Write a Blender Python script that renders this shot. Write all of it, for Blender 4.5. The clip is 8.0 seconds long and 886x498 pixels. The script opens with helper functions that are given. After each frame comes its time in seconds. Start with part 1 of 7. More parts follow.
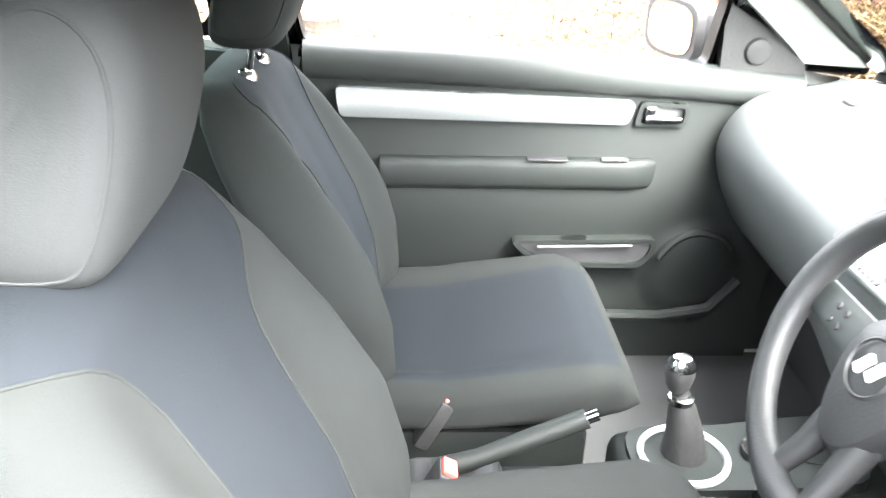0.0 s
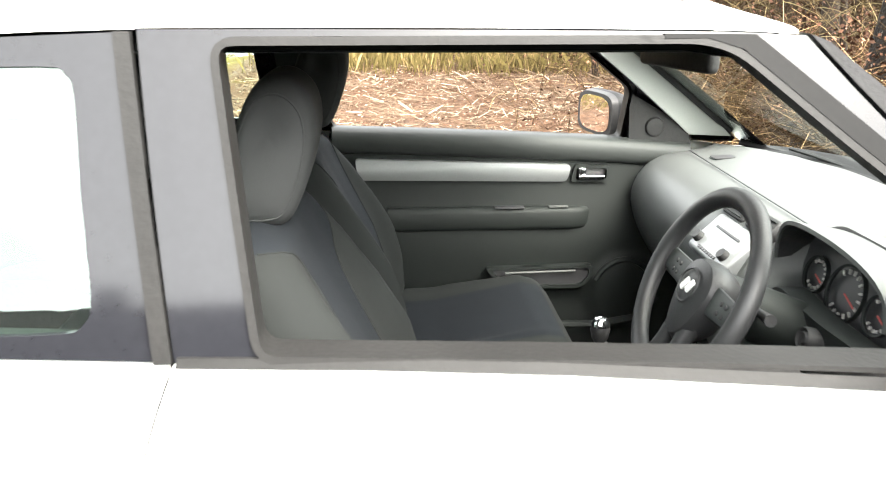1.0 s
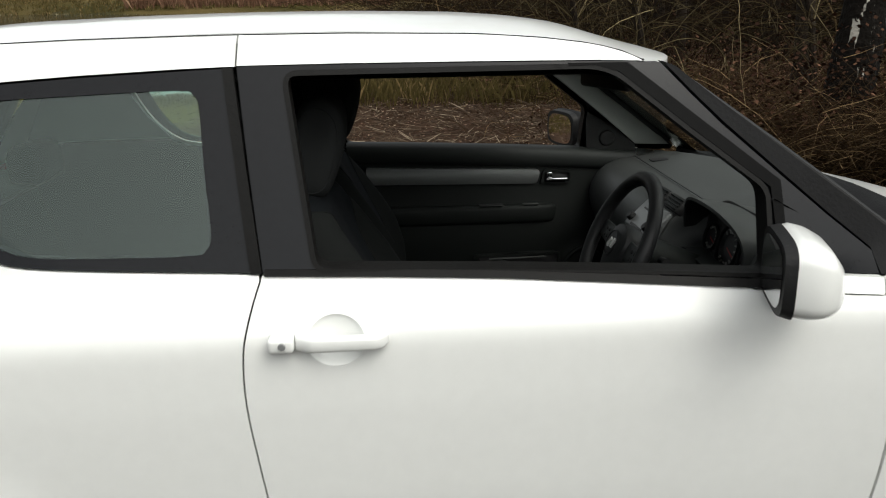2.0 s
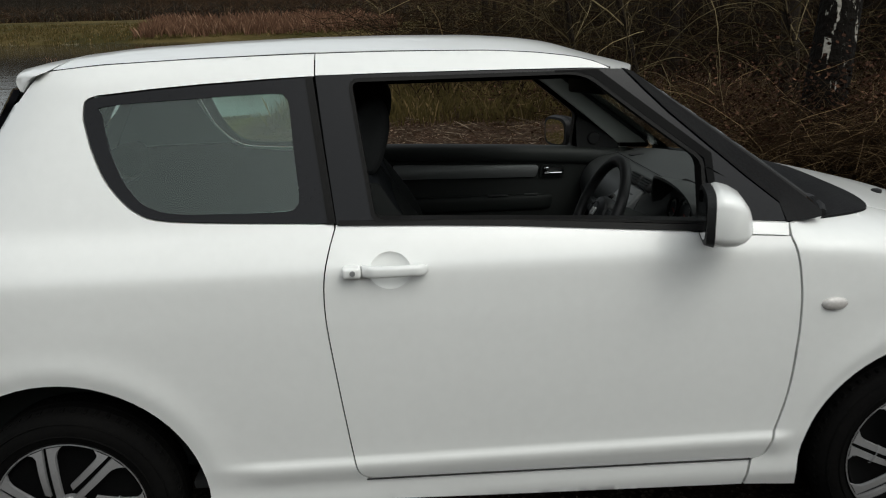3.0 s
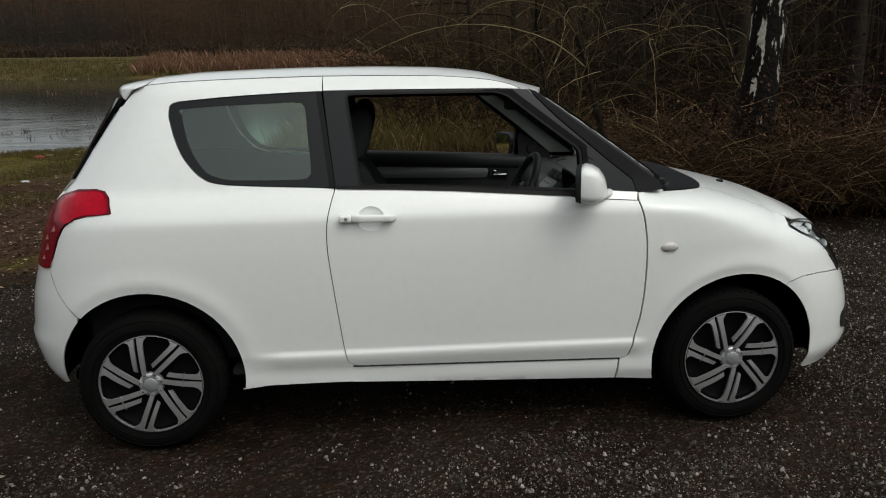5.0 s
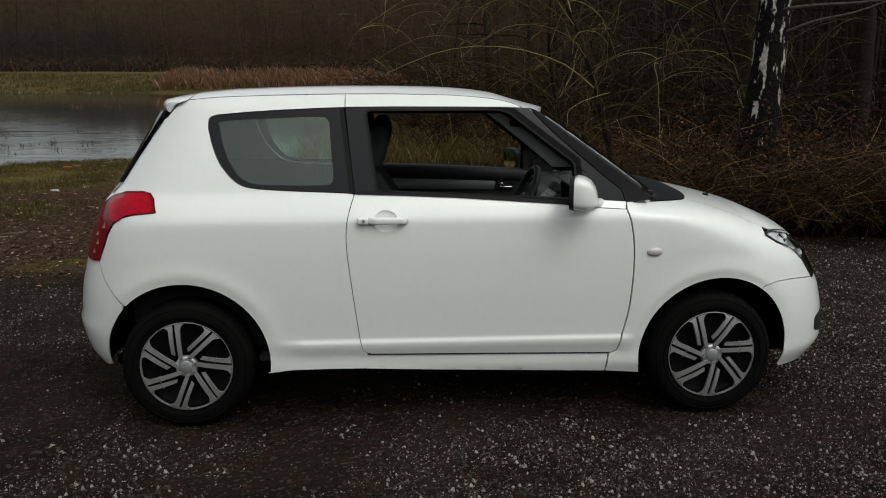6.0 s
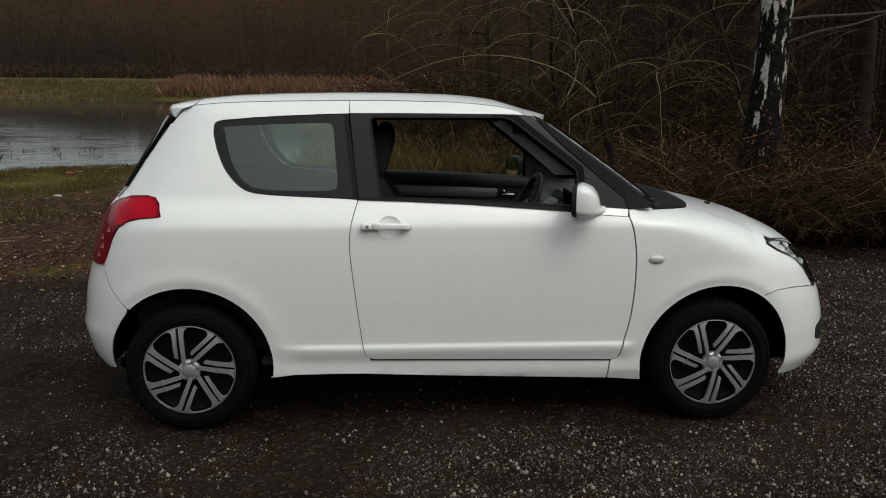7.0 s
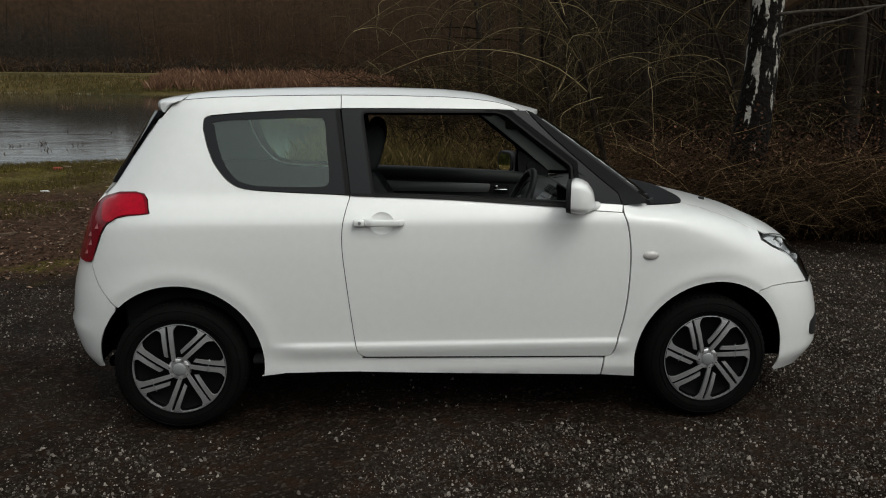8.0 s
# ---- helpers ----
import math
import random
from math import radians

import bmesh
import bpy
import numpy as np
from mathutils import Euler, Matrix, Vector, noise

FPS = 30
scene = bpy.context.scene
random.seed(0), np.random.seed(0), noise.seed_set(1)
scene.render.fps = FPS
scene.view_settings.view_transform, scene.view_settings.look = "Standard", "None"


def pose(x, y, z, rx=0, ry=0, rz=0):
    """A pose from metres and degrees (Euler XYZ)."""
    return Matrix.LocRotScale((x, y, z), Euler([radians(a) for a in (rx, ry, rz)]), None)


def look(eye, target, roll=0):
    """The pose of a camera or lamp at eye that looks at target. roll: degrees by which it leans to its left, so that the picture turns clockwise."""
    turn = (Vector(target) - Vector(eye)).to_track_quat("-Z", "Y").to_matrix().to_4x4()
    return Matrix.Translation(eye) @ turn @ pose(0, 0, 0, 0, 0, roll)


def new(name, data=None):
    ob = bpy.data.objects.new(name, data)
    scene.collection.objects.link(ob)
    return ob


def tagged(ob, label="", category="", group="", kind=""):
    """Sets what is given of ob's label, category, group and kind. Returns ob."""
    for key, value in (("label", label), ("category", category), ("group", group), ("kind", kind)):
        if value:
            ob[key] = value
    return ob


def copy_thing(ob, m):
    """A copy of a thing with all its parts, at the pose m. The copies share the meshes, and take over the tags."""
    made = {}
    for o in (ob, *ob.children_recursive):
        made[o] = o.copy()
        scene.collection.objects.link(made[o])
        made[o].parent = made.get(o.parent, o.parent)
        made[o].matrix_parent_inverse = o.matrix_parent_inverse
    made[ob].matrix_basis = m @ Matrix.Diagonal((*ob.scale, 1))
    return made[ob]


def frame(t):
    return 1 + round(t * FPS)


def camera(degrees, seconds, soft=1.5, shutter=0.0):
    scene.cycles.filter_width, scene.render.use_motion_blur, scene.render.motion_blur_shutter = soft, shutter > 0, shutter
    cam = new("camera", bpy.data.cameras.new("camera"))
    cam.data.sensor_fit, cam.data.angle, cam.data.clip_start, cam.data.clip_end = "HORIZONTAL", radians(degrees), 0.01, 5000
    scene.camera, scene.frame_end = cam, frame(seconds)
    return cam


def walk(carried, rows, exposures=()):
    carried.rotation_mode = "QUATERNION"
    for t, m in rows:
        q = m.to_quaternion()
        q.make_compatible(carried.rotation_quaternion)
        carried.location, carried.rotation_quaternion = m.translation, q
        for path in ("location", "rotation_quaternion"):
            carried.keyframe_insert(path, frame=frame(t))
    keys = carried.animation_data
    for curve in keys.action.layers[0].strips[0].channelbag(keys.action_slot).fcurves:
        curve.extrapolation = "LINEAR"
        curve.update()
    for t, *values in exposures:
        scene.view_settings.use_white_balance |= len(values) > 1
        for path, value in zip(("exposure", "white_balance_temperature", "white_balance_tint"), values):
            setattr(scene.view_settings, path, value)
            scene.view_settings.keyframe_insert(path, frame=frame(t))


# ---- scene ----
cam = camera(57.7, 8.0, soft=1.05, shutter=0.3)
# The track falls towards the pond: the car and all that belongs to it lies in this tilted frame.
SLOPE = 2.6
TILT = Matrix.Rotation(radians(-SLOPE), 4, "X")
PATH = [
    (0.0, (1.086, -0.145, 1.411), (1.17, 1.652, 0.537), 1.6),
    (0.2, (1.084, -0.258, 1.442), (1.187, 1.555, 0.640), 1.8),
    (0.5, (1.08, -0.442, 1.479), (1.211, 1.417, 0.753), 1.4),
    (0.8, (1.034, -0.662, 1.481), (1.18, 1.215, 0.805), 0.9),
    (1.0, (1.009, -0.805, 1.482), (1.153, 1.084, 0.841), 0.3),
    (1.5, (0.998, -1.092, 1.508), (1.133, 0.812, 0.908), -0.5),
    (1.7, (1.007, -1.204, 1.512), (1.149, 0.703, 0.928), -0.6),
    (2.8, (0.9, -1.879, 1.514), (1.023, 0.047, 0.992), -1.7),
    (3.0, (0.893, -1.986, 1.511), (1.026, -0.057, 1.002), -1.7),
    (3.5, (0.951, -2.259, 1.482), (1.1, -0.323, 1.002), -1.5),
    (4.0, (0.971, -2.505, 1.49), (1.134, -0.564, 1.035), -1.1),
    (4.5, (0.91, -2.798, 1.473), (1.081, -0.854, 1.034), -1.0),
    (6.0, (0.91, -3.46, 1.466), (1.041, -1.5, 1.094), -0.1),
    (6.5, (0.902, -3.491, 1.462), (1.023, -1.528, 1.1), 0.4),
    (7.0, (0.898, -3.478, 1.458), (1.028, -1.514, 1.107), 0.3),
    (7.5, (0.89, -3.46, 1.467), (1.036, -1.498, 1.107), 0.4),
    (8.0, (0.888, -3.44, 1.459), (1.042, -1.479, 1.095), 0.3),
]
EXPOSURE = [(0.0, 6.95, 6480, 9), (0.2, 6.85, 6560, 8), (0.5, 6.45, 6650, 8), (1.0, 5.0, 6850, 7), (1.5, 2.75, 6950, 7), (1.7, 1.75, 6850, 6), (2.8, 0.65, 6480, 5), (3.0, 0.52, 6480, 5), (3.5, 0.42, 6480, 5), (4.5, 0.5, 6500, 5), (6.0, 0.4, 6510, 5), (8.0, 0.38, 6520, 5)]
walk(cam, [(t, TILT @ look(e, g, r)) for t, e, g, r in PATH], EXPOSURE)

# ---- light: an overcast winter sky ----
world = bpy.data.worlds.new("overcast_sky")
scene.world = world
world.use_nodes = True
wn, wl = world.node_tree.nodes, world.node_tree.links
sky = wn.new("ShaderNodeTexSky")
sky.sky_type, sky.sun_disc = "NISHITA", False
sky.sun_elevation, sky.sun_rotation = radians(56), radians(145)
sky.air_density, sky.dust_density, sky.ozone_density = 1.0, 4.0, 1.0
pale = wn.new("ShaderNodeHueSaturation")
pale.inputs["Saturation"].default_value = 0.22
wl.new(sky.outputs[0], pale.inputs["Color"])
wl.new(pale.outputs[0], wn["Background"].inputs["Color"])
wn["Background"].inputs["Strength"].default_value = 0.117
sun = new("sun", bpy.data.lights.new("sun", "SUN"))
sun.data.energy, sun.data.angle, sun.data.color = 0.3, radians(110), (1.0, 0.97, 0.92)
sun.matrix_world = look((4, -5.6, 10.5), (0, 0, 0))


# ---- materials ----
def material(name, base, rough=0.6, metal=0.0, second=None, scale=6.0, fine=60.0, bump=0.0, mix=0.5, coat=0.0, spec=0.5):
    """A surface whose colour wanders between base and second at two scales, with fine relief."""
    m = bpy.data.materials.new(name)
    m.use_nodes = True
    n, l = m.node_tree.nodes, m.node_tree.links
    b = n["Principled BSDF"]
    b.inputs["Roughness"].default_value, b.inputs["Metallic"].default_value = rough, metal
    b.inputs["Specular IOR Level"].default_value = spec
    b.inputs["Coat Weight"].default_value = coat
    b.inputs["Coat Roughness"].default_value = 0.03
    pos = n.new("ShaderNodeTexCoord")
    big, small = n.new("ShaderNodeTexNoise"), n.new("ShaderNodeTexNoise")
    big.inputs["Scale"].default_value, small.inputs["Scale"].default_value = scale, fine
    big.inputs["Detail"].default_value, small.inputs["Detail"].default_value = 5, 4
    l.new(pos.outputs["Object"], big.inputs["Vector"])
    l.new(pos.outputs["Object"], small.inputs["Vector"])
    add = n.new("ShaderNodeMath")
    add.operation = "MULTIPLY_ADD"
    add.inputs[1].default_value = 0.5
    l.new(small.outputs["Fac"], add.inputs[0])
    half = n.new("ShaderNodeMath")
    half.operation = "MULTIPLY"
    half.inputs[1].default_value = 0.5
    l.new(big.outputs["Fac"], half.inputs[0])
    l.new(half.outputs[0], add.inputs[2])
    ramp = n.new("ShaderNodeMapRange")
    ramp.inputs["From Min"].default_value, ramp.inputs["From Max"].default_value = 0.35, 0.65
    l.new(add.outputs[0], ramp.inputs["Value"])
    col = n.new("ShaderNodeMix")
    col.data_type = "RGBA"
    second = second or [c * (1 - 0.25 * mix) for c in base]
    col.inputs["A"].default_value, col.inputs["B"].default_value = (*base, 1), (*second, 1)
    l.new(ramp.outputs[0], col.inputs["Factor"])
    l.new(col.outputs["Result"], b.inputs["Base Color"])
    if bump:
        bp = n.new("ShaderNodeBump")
        bp.inputs["Strength"].default_value = min(1, bump)
        bp.inputs["Distance"].default_value = 0.4 / fine
        l.new(small.outputs["Fac"], bp.inputs["Height"])
        l.new(bp.outputs[0], b.inputs["Normal"])
    return m


def glass(name, tint, rough=0.0, seen=0.8, mist=0.0, face_on=0.08):
    """A thin pane: partly clear, with a mirror-like surface reflection, and a film of mist that scatters light."""
    m = bpy.data.materials.new(name)
    m.use_nodes = True
    n, l = m.node_tree.nodes, m.node_tree.links
    n.remove(n["Principled BSDF"])
    clear, gloss, fres, mixer = n.new("ShaderNodeBsdfTransparent"), n.new("ShaderNodeBsdfGlossy"), n.new("ShaderNodeLayerWeight"), n.new("ShaderNodeMixShader")
    clear.inputs["Color"].default_value = (*tint, 1)
    gloss.inputs["Roughness"].default_value = rough
    gloss.inputs["Color"].default_value = (*(seen * (0.35 + 0.65 * c / max(tint)) for c in tint), 1)
    # the same reflection from either side of the pane
    rise, part_seen = n.new("ShaderNodeMath"), n.new("ShaderNodeMath")
    rise.operation, part_seen.operation = "POWER", "MULTIPLY_ADD"
    rise.inputs[1].default_value = 5.0
    part_seen.inputs[1].default_value, part_seen.inputs[2].default_value = 1.0 - face_on, face_on
    fres.inputs["Blend"].default_value = 0.5
    l.new(fres.outputs["Facing"], rise.inputs[0])
    l.new(rise.outputs[0], part_seen.inputs[0])
    l.new(part_seen.outputs[0], mixer.inputs[0])
    l.new(clear.outputs[0], mixer.inputs[1])
    l.new(gloss.outputs[0], mixer.inputs[2])
    if mist:
        film, back = n.new("ShaderNodeMixShader"), n.new("ShaderNodeBsdfDiffuse")
        back.inputs["Color"].default_value = (0.52, 0.66, 0.60, 1)
        film.inputs[0].default_value = mist
        l.new(clear.outputs[0], film.inputs[1])
        l.new(back.outputs[0], film.inputs[2])
        l.new(film.outputs[0], mixer.inputs[1])
    l.new(mixer.outputs[0], n["Material Output"].inputs["Surface"])
    return m


WHITE = material("white_car_paint", (0.80, 0.81, 0.79), 0.35, 0, (0.77, 0.78, 0.76), 1.5, 30, 0, coat=0.8)
BLACKGLOSS = material("black_pillar_film", (0.005, 0.0052, 0.0065), 0.09, 0, (0.0075, 0.0078, 0.0095), 3, 80, coat=0.0, spec=0.21)
RUBBER = material("black_rubber", (0.008, 0.008, 0.0085), 0.6, 0, (0.013, 0.013, 0.013), 12, 140, 0.3, spec=0.3)
SEAL = material("window_seal", (0.0065, 0.00637, 0.006175), 0.5, 0, (0.00975, 0.00949, 0.00923), 9, 120, 0.2, spec=0.10)
TYRE = material("tyre_rubber", (0.0035, 0.0035, 0.0035), 0.75, 0, (0.006, 0.0058, 0.0055), 9, 110, 0.4, spec=0.03)
# underseal and arch liners; the shade under the car is put into the black
SHADOW = material("shade_black_underseal", (0.0025, 0.0025, 0.0025), 0.95, 0, (0.004, 0.0038, 0.0035), 8, 60, 0.4, spec=0.0)
SILVER = material("silver_wheel_paint", (0.5304, 0.5304, 0.5359), 0.34, 0.7, (0.4531, 0.4531, 0.4586), 9, 150)
CAPBLACK = material("wheel_cover_black", (0.003, 0.003, 0.0032), 0.55, 0, (0.005, 0.005, 0.005), 9, 150, spec=0.06)
# cabin trim: part of the cabin's shade is put into these dark colours
TRIMGREY = material("shaded_grey_trim_plastic", (0.00610, 0.00775, 0.00700), 0.6, 0, (0.00540, 0.00676, 0.00615), 5, 400, 0.25, spec=0.22)
TRIMTOP = material("shaded_door_top_plastic", (0.0160, 0.0182, 0.0172), 0.55, 0, (0.0143, 0.0163, 0.0155), 5, 400, 0.25, spec=0.35)
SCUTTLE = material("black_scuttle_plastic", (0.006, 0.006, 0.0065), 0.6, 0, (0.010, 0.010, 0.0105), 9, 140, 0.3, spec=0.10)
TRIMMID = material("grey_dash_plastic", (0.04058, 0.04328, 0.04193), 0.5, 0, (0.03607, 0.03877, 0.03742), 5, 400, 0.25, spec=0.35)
PALE = material("pale_grey_pillar_plastic", (0.323, 0.3424, 0.323), 0.6, 0, (0.2907, 0.3069, 0.2907), 5, 300, 0.15)
STRIP = material("silver_trim_plastic", (0.272, 0.28, 0.28), 0.4, 0.3, (0.24, 0.248, 0.248), 5, 200)
CHROME = material("chrome", (0.8, 0.8, 0.8), 0.12, 1.0, (0.75, 0.75, 0.75), 5, 100)
# seat cloth and cabin strips, darkened in colour to stand for cabin shade
FABRIC = material("shaded_grey_seat_fabric", (0.00775, 0.0088, 0.00845), 0.92, 0, (0.0061, 0.0069, 0.0066), 5, 700, 0.6, spec=0.15)
BLUE = material("shaded_blue_seat_fabric", (0.0041, 0.0054, 0.0070), 0.92, 0, (0.0034, 0.0045, 0.0058), 6, 800, 0.6, spec=0.15)
HEADREST = material("shaded_headrest_fabric", (0.01854, 0.0198, 0.02004), 0.92, 0, (0.01554, 0.01654, 0.01668), 5, 700, 0.5, spec=0.15)
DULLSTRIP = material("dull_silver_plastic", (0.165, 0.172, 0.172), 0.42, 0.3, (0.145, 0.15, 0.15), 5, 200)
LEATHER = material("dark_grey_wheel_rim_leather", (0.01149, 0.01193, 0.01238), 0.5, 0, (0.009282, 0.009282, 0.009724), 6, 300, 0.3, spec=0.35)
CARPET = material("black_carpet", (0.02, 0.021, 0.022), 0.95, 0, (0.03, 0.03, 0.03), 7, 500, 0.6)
LINER = material("pale_headliner", (0.182, 0.182, 0.175), 0.9, 0, (0.161, 0.161, 0.154), 5, 400, 0.3)
REDBUTTON = material("red_buckle_button", (0.6, 0.06, 0.05), 0.45, 0, (0.5, 0.05, 0.04), 9, 100)
REDLENS = material("red_tail_lamp_lens", (0.47, 0.003, 0.020), 0.15, 0, (0.30, 0.002, 0.012), 12, 60, coat=0.0, spec=0.12)
DARKRED = material("dark_red_reflector", (0.20, 0.005, 0.014), 0.2, 0, (0.12, 0.003, 0.009), 30, 90, coat=0.0, spec=0.12)
PINK = material("reflector_facets", (0.75, 0.28, 0.30), 0.2, 0.3, (0.6, 0.2, 0.22), 30, 90)
CLEARLAMP = material("clear_lamp_plastic", (0.56, 0.54, 0.52), 0.2, 0, (0.42, 0.40, 0.38), 30, 120, coat=0.6)
REFLECTOR = material("lamp_reflector", (0.88, 0.89, 0.90), 0.25, 0.0, (0.50, 0.51, 0.52), 22, 60)
DIAL = material("gauge_face", (0.015, 0.015, 0.016), 0.5)
MARKS = material("gauge_marks", (0.20, 0.20, 0.19), 0.5)
DARKNEEDLE = material("red_needle", (0.25, 0.03, 0.025), 0.5)
PALESILVER = material("pale_silver_plastic", (0.62, 0.62, 0.60), 0.45, 0.1, (0.56, 0.56, 0.55), 5, 200)
MIRROR = bpy.data.materials.new("mirror_glass")
MIRROR.use_nodes = True
MIRROR.node_tree.nodes["Principled BSDF"].inputs["Metallic"].default_value = 1.0
MIRROR.node_tree.nodes["Principled BSDF"].inputs["Roughness"].default_value = 0.02
MIRROR.node_tree.nodes["Principled BSDF"].inputs["Base Color"].default_value = (0.8, 0.8, 0.8, 1)
SCREEN = glass("windscreen_glass", (0.86, 0.90, 0.87), 0.0, 0.5)
TINTED = glass("tinted_quarter_glass", (0.74, 0.93, 0.84), 0.0, 0.98, 0.0, 0.072)
# wet streaks on the screen; the sky's glint is put into this pale colour
WETGLINT = material("wet_streak_glint", (0.42, 0.44, 0.45), 0.12, 0, (0.20, 0.21, 0.22), 30, 90)
LENS = glass("lamp_lens", (0.9, 0.92, 0.92))


# ---- building helpers ----
def link_mesh(name, bm, mat, smooth=True, angle=38):
    me = bpy.data.meshes.new(name)
    bm.normal_update()
    bm.to_mesh(me)
    bm.free()
    for m in (mat if isinstance(mat, (list, tuple)) else [mat]):
        me.materials.append(m)
    if smooth:
        me.polygons.foreach_set("use_smooth", [True] * len(me.polygons))
        me.set_sharp_from_angle(angle=radians(angle))
    return new(name, me)


def part(name, bm, mat, parent, label="", smooth=True, angle=38):
    """Links a bmesh as one mesh object under a thing or a part."""
    ob = link_mesh(name, bm, mat, smooth, angle)
    ob.parent = parent
    return tagged(ob, label)


def sgn_pow(v, p):
    return math.copysign(abs(v) ** p, v)


def curve_at(v, knots):
    """A value by straight interpolation in a short table of pairs."""
    return float(np.interp(v, [k[0] for k in knots], [k[1] for k in knots]))


def smooth_line(points, n=6, closed=False):
    """A Catmull-Rom line through points (2D or 3D)."""
    p = [np.array(q, float) for q in points]
    out, count = [], len(p)
    for i in range(count if closed else count - 1):
        a, b, c, d = (p[(i - 1) % count], p[i], p[(i + 1) % count], p[(i + 2) % count]) if closed else (p[max(i - 1, 0)], p[i], p[i + 1], p[min(i + 2, count - 1)])
        for k in range(n):
            t = k / n
            out.append(tuple(0.5 * (2 * b + (c - a) * t + (2 * a - 5 * b + 4 * c - d) * t * t + (3 * b - a - 3 * c + d) * t ** 3)))
    if not closed:
        out.append(tuple(p[-1]))
    return out


def rounded(points, r=0.02, n=4):
    """A closed outline with its corners rounded."""
    p, out = [Vector(q) for q in points], []
    for i, b in enumerate(p):
        a, c = p[i - 1], p[(i + 1) % len(p)]
        u, v = (a - b), (c - b)
        ru, rv = min(r, u.length * 0.45), min(r, v.length * 0.45)
        s, e = b + u.normalized() * ru, b + v.normalized() * rv
        for k in range(n + 1):
            t = k / n
            out.append(tuple(s * (1 - t) ** 2 + b * 2 * t * (1 - t) + e * t * t))
    return out


def dense(points, step):
    out = []
    for i, a in enumerate(points):
        b = points[(i + 1) % len(points)]
        n = max(1, int(math.dist(a, b) / step))
        for k in range(n):
            out.append((a[0] + (b[0] - a[0]) * k / n, a[1] + (b[1] - a[1]) * k / n))
    return out


def inset(points, d):
    """Moves a closed outline inwards by d."""
    area = sum(a[0] * b[1] - b[0] * a[1] for a, b in zip(points, points[1:] + points[:1]))
    s, out = (1 if area > 0 else -1), []
    for i, p in enumerate(points):
        a, b = points[i - 1], points[(i + 1) % len(points)]
        t = Vector((b[0] - a[0], b[1] - a[1]))
        if t.length < 1e-9:
            out.append(p)
            continue
        t.normalize()
        out.append((p[0] - t.y * d * s, p[1] + t.x * d * s))
    return out


def inside(p, poly):
    x, y, odd = p[0], p[1], False
    for i, (x1, y1) in enumerate(poly):
        x2, y2 = poly[i - 1]
        if (y1 > y) != (y2 > y) and x < (x2 - x1) * (y - y1) / (y2 - y1) + x1:
            odd = not odd
    return odd


def sheet(outline, lift, holes=(), step=0.04, gap=0.0, lip=0.012, way=(0, 1, 0), flip=False, bm=None, fine=None, mat_index=0, rows=()):
    """A panel: a flat outline (with holes), meshed evenly and lifted onto a surface by lift(u, v), with its edges turned in along way by lip. rows: heights along which the mesh is drawn finer."""
    from mathutils.geometry import delaunay_2d_cdt
    bm = bm or bmesh.new()
    fine = fine or step * 0.6
    loops = [dense(inset(list(outline), gap) if gap else list(outline), fine)] + [dense(list(h), fine) for h in holes]
    pts, faces_in, edges = [], [], []
    for k, loop in enumerate(loops):
        base = len(pts)
        pts += [Vector(p) for p in loop]
        edges += [(base + i, base + (i + 1) % len(loop)) for i in range(len(loop))]
    lo = np.min(loops[0], 0)
    hi = np.max(loops[0], 0)
    edge_pts = np.array([tuple(p) for p in pts])
    extra = [(u, v) for v in rows for u in np.arange(lo[0] + 0.3 * fine, hi[0], fine)]
    extra = [q for q in extra if np.min(np.sum((edge_pts - q) ** 2, 1)) > 0.004 ** 2 and inside(q, loops[0]) and not any(inside(q, h) for h in loops[1:])]
    if extra:
        pts += [Vector(q) for q in extra]
        edge_pts = np.array([tuple(p) for p in pts])
    for i in range(int((hi[0] - lo[0]) / step) + 1):
        for j in range(int((hi[1] - lo[1]) / step) + 1):
            q = (lo[0] + (i + 0.5 * (j % 2) + 0.3) * step, lo[1] + (j + 0.3) * step)
            if np.min(np.sum((edge_pts - q) ** 2, 1)) < (0.55 * fine) ** 2:
                continue
            if inside(q, loops[0]) and not any(inside(q, h) for h in loops[1:]):
                pts.append(Vector(q))
    vs, es, fs, *_ = delaunay_2d_cdt(pts, edges, [], 0, 1e-6)
    verts = [bm.verts.new(lift(v.x, v.y)) for v in vs]
    made = []
    for f in fs:
        c = sum((vs[i] for i in f), Vector((0, 0))) / len(f)
        if inside(c, loops[0]) and not any(inside(c, h) for h in loops[1:]):
            try:
                made.append(bm.faces.new([verts[i] for i in (reversed(f) if flip else f)]))
            except ValueError:
                pass
    for v in verts:
        if not v.link_faces:
            bm.verts.remove(v)
    if lip:
        rim = [e for f in made for e in f.edges if len(e.link_faces) == 1]
        low = {}
        d = Vector(way) * lip
        for e in rim:
            for v in e.verts:
                if v not in low:
                    low[v] = bm.verts.new(v.co + d)
        for e in rim:
            f = e.link_faces[0]
            loop = [lp for lp in f.loops if lp.edge == e][0]
            a, b = loop.vert, loop.link_loop_next.vert
            made.append(bm.faces.new((b, a, low[a], low[b])))
    for f in made:
        f.material_index = mat_index
    return bm


def mirrored(bm):
    """Turns a bmesh of the near side into one of the far side."""
    for v in bm.verts:
        v.co.y = 2 * MID - v.co.y
    bmesh.ops.reverse_faces(bm, faces=bm.faces[:])
    return bm


def joined(*made):
    out = bmesh.new()
    for bm in made:
        me = bpy.data.meshes.new("joined")
        bm.to_mesh(me)
        bm.free()
        out.from_mesh(me)
        bpy.data.meshes.remove(me)
    return out


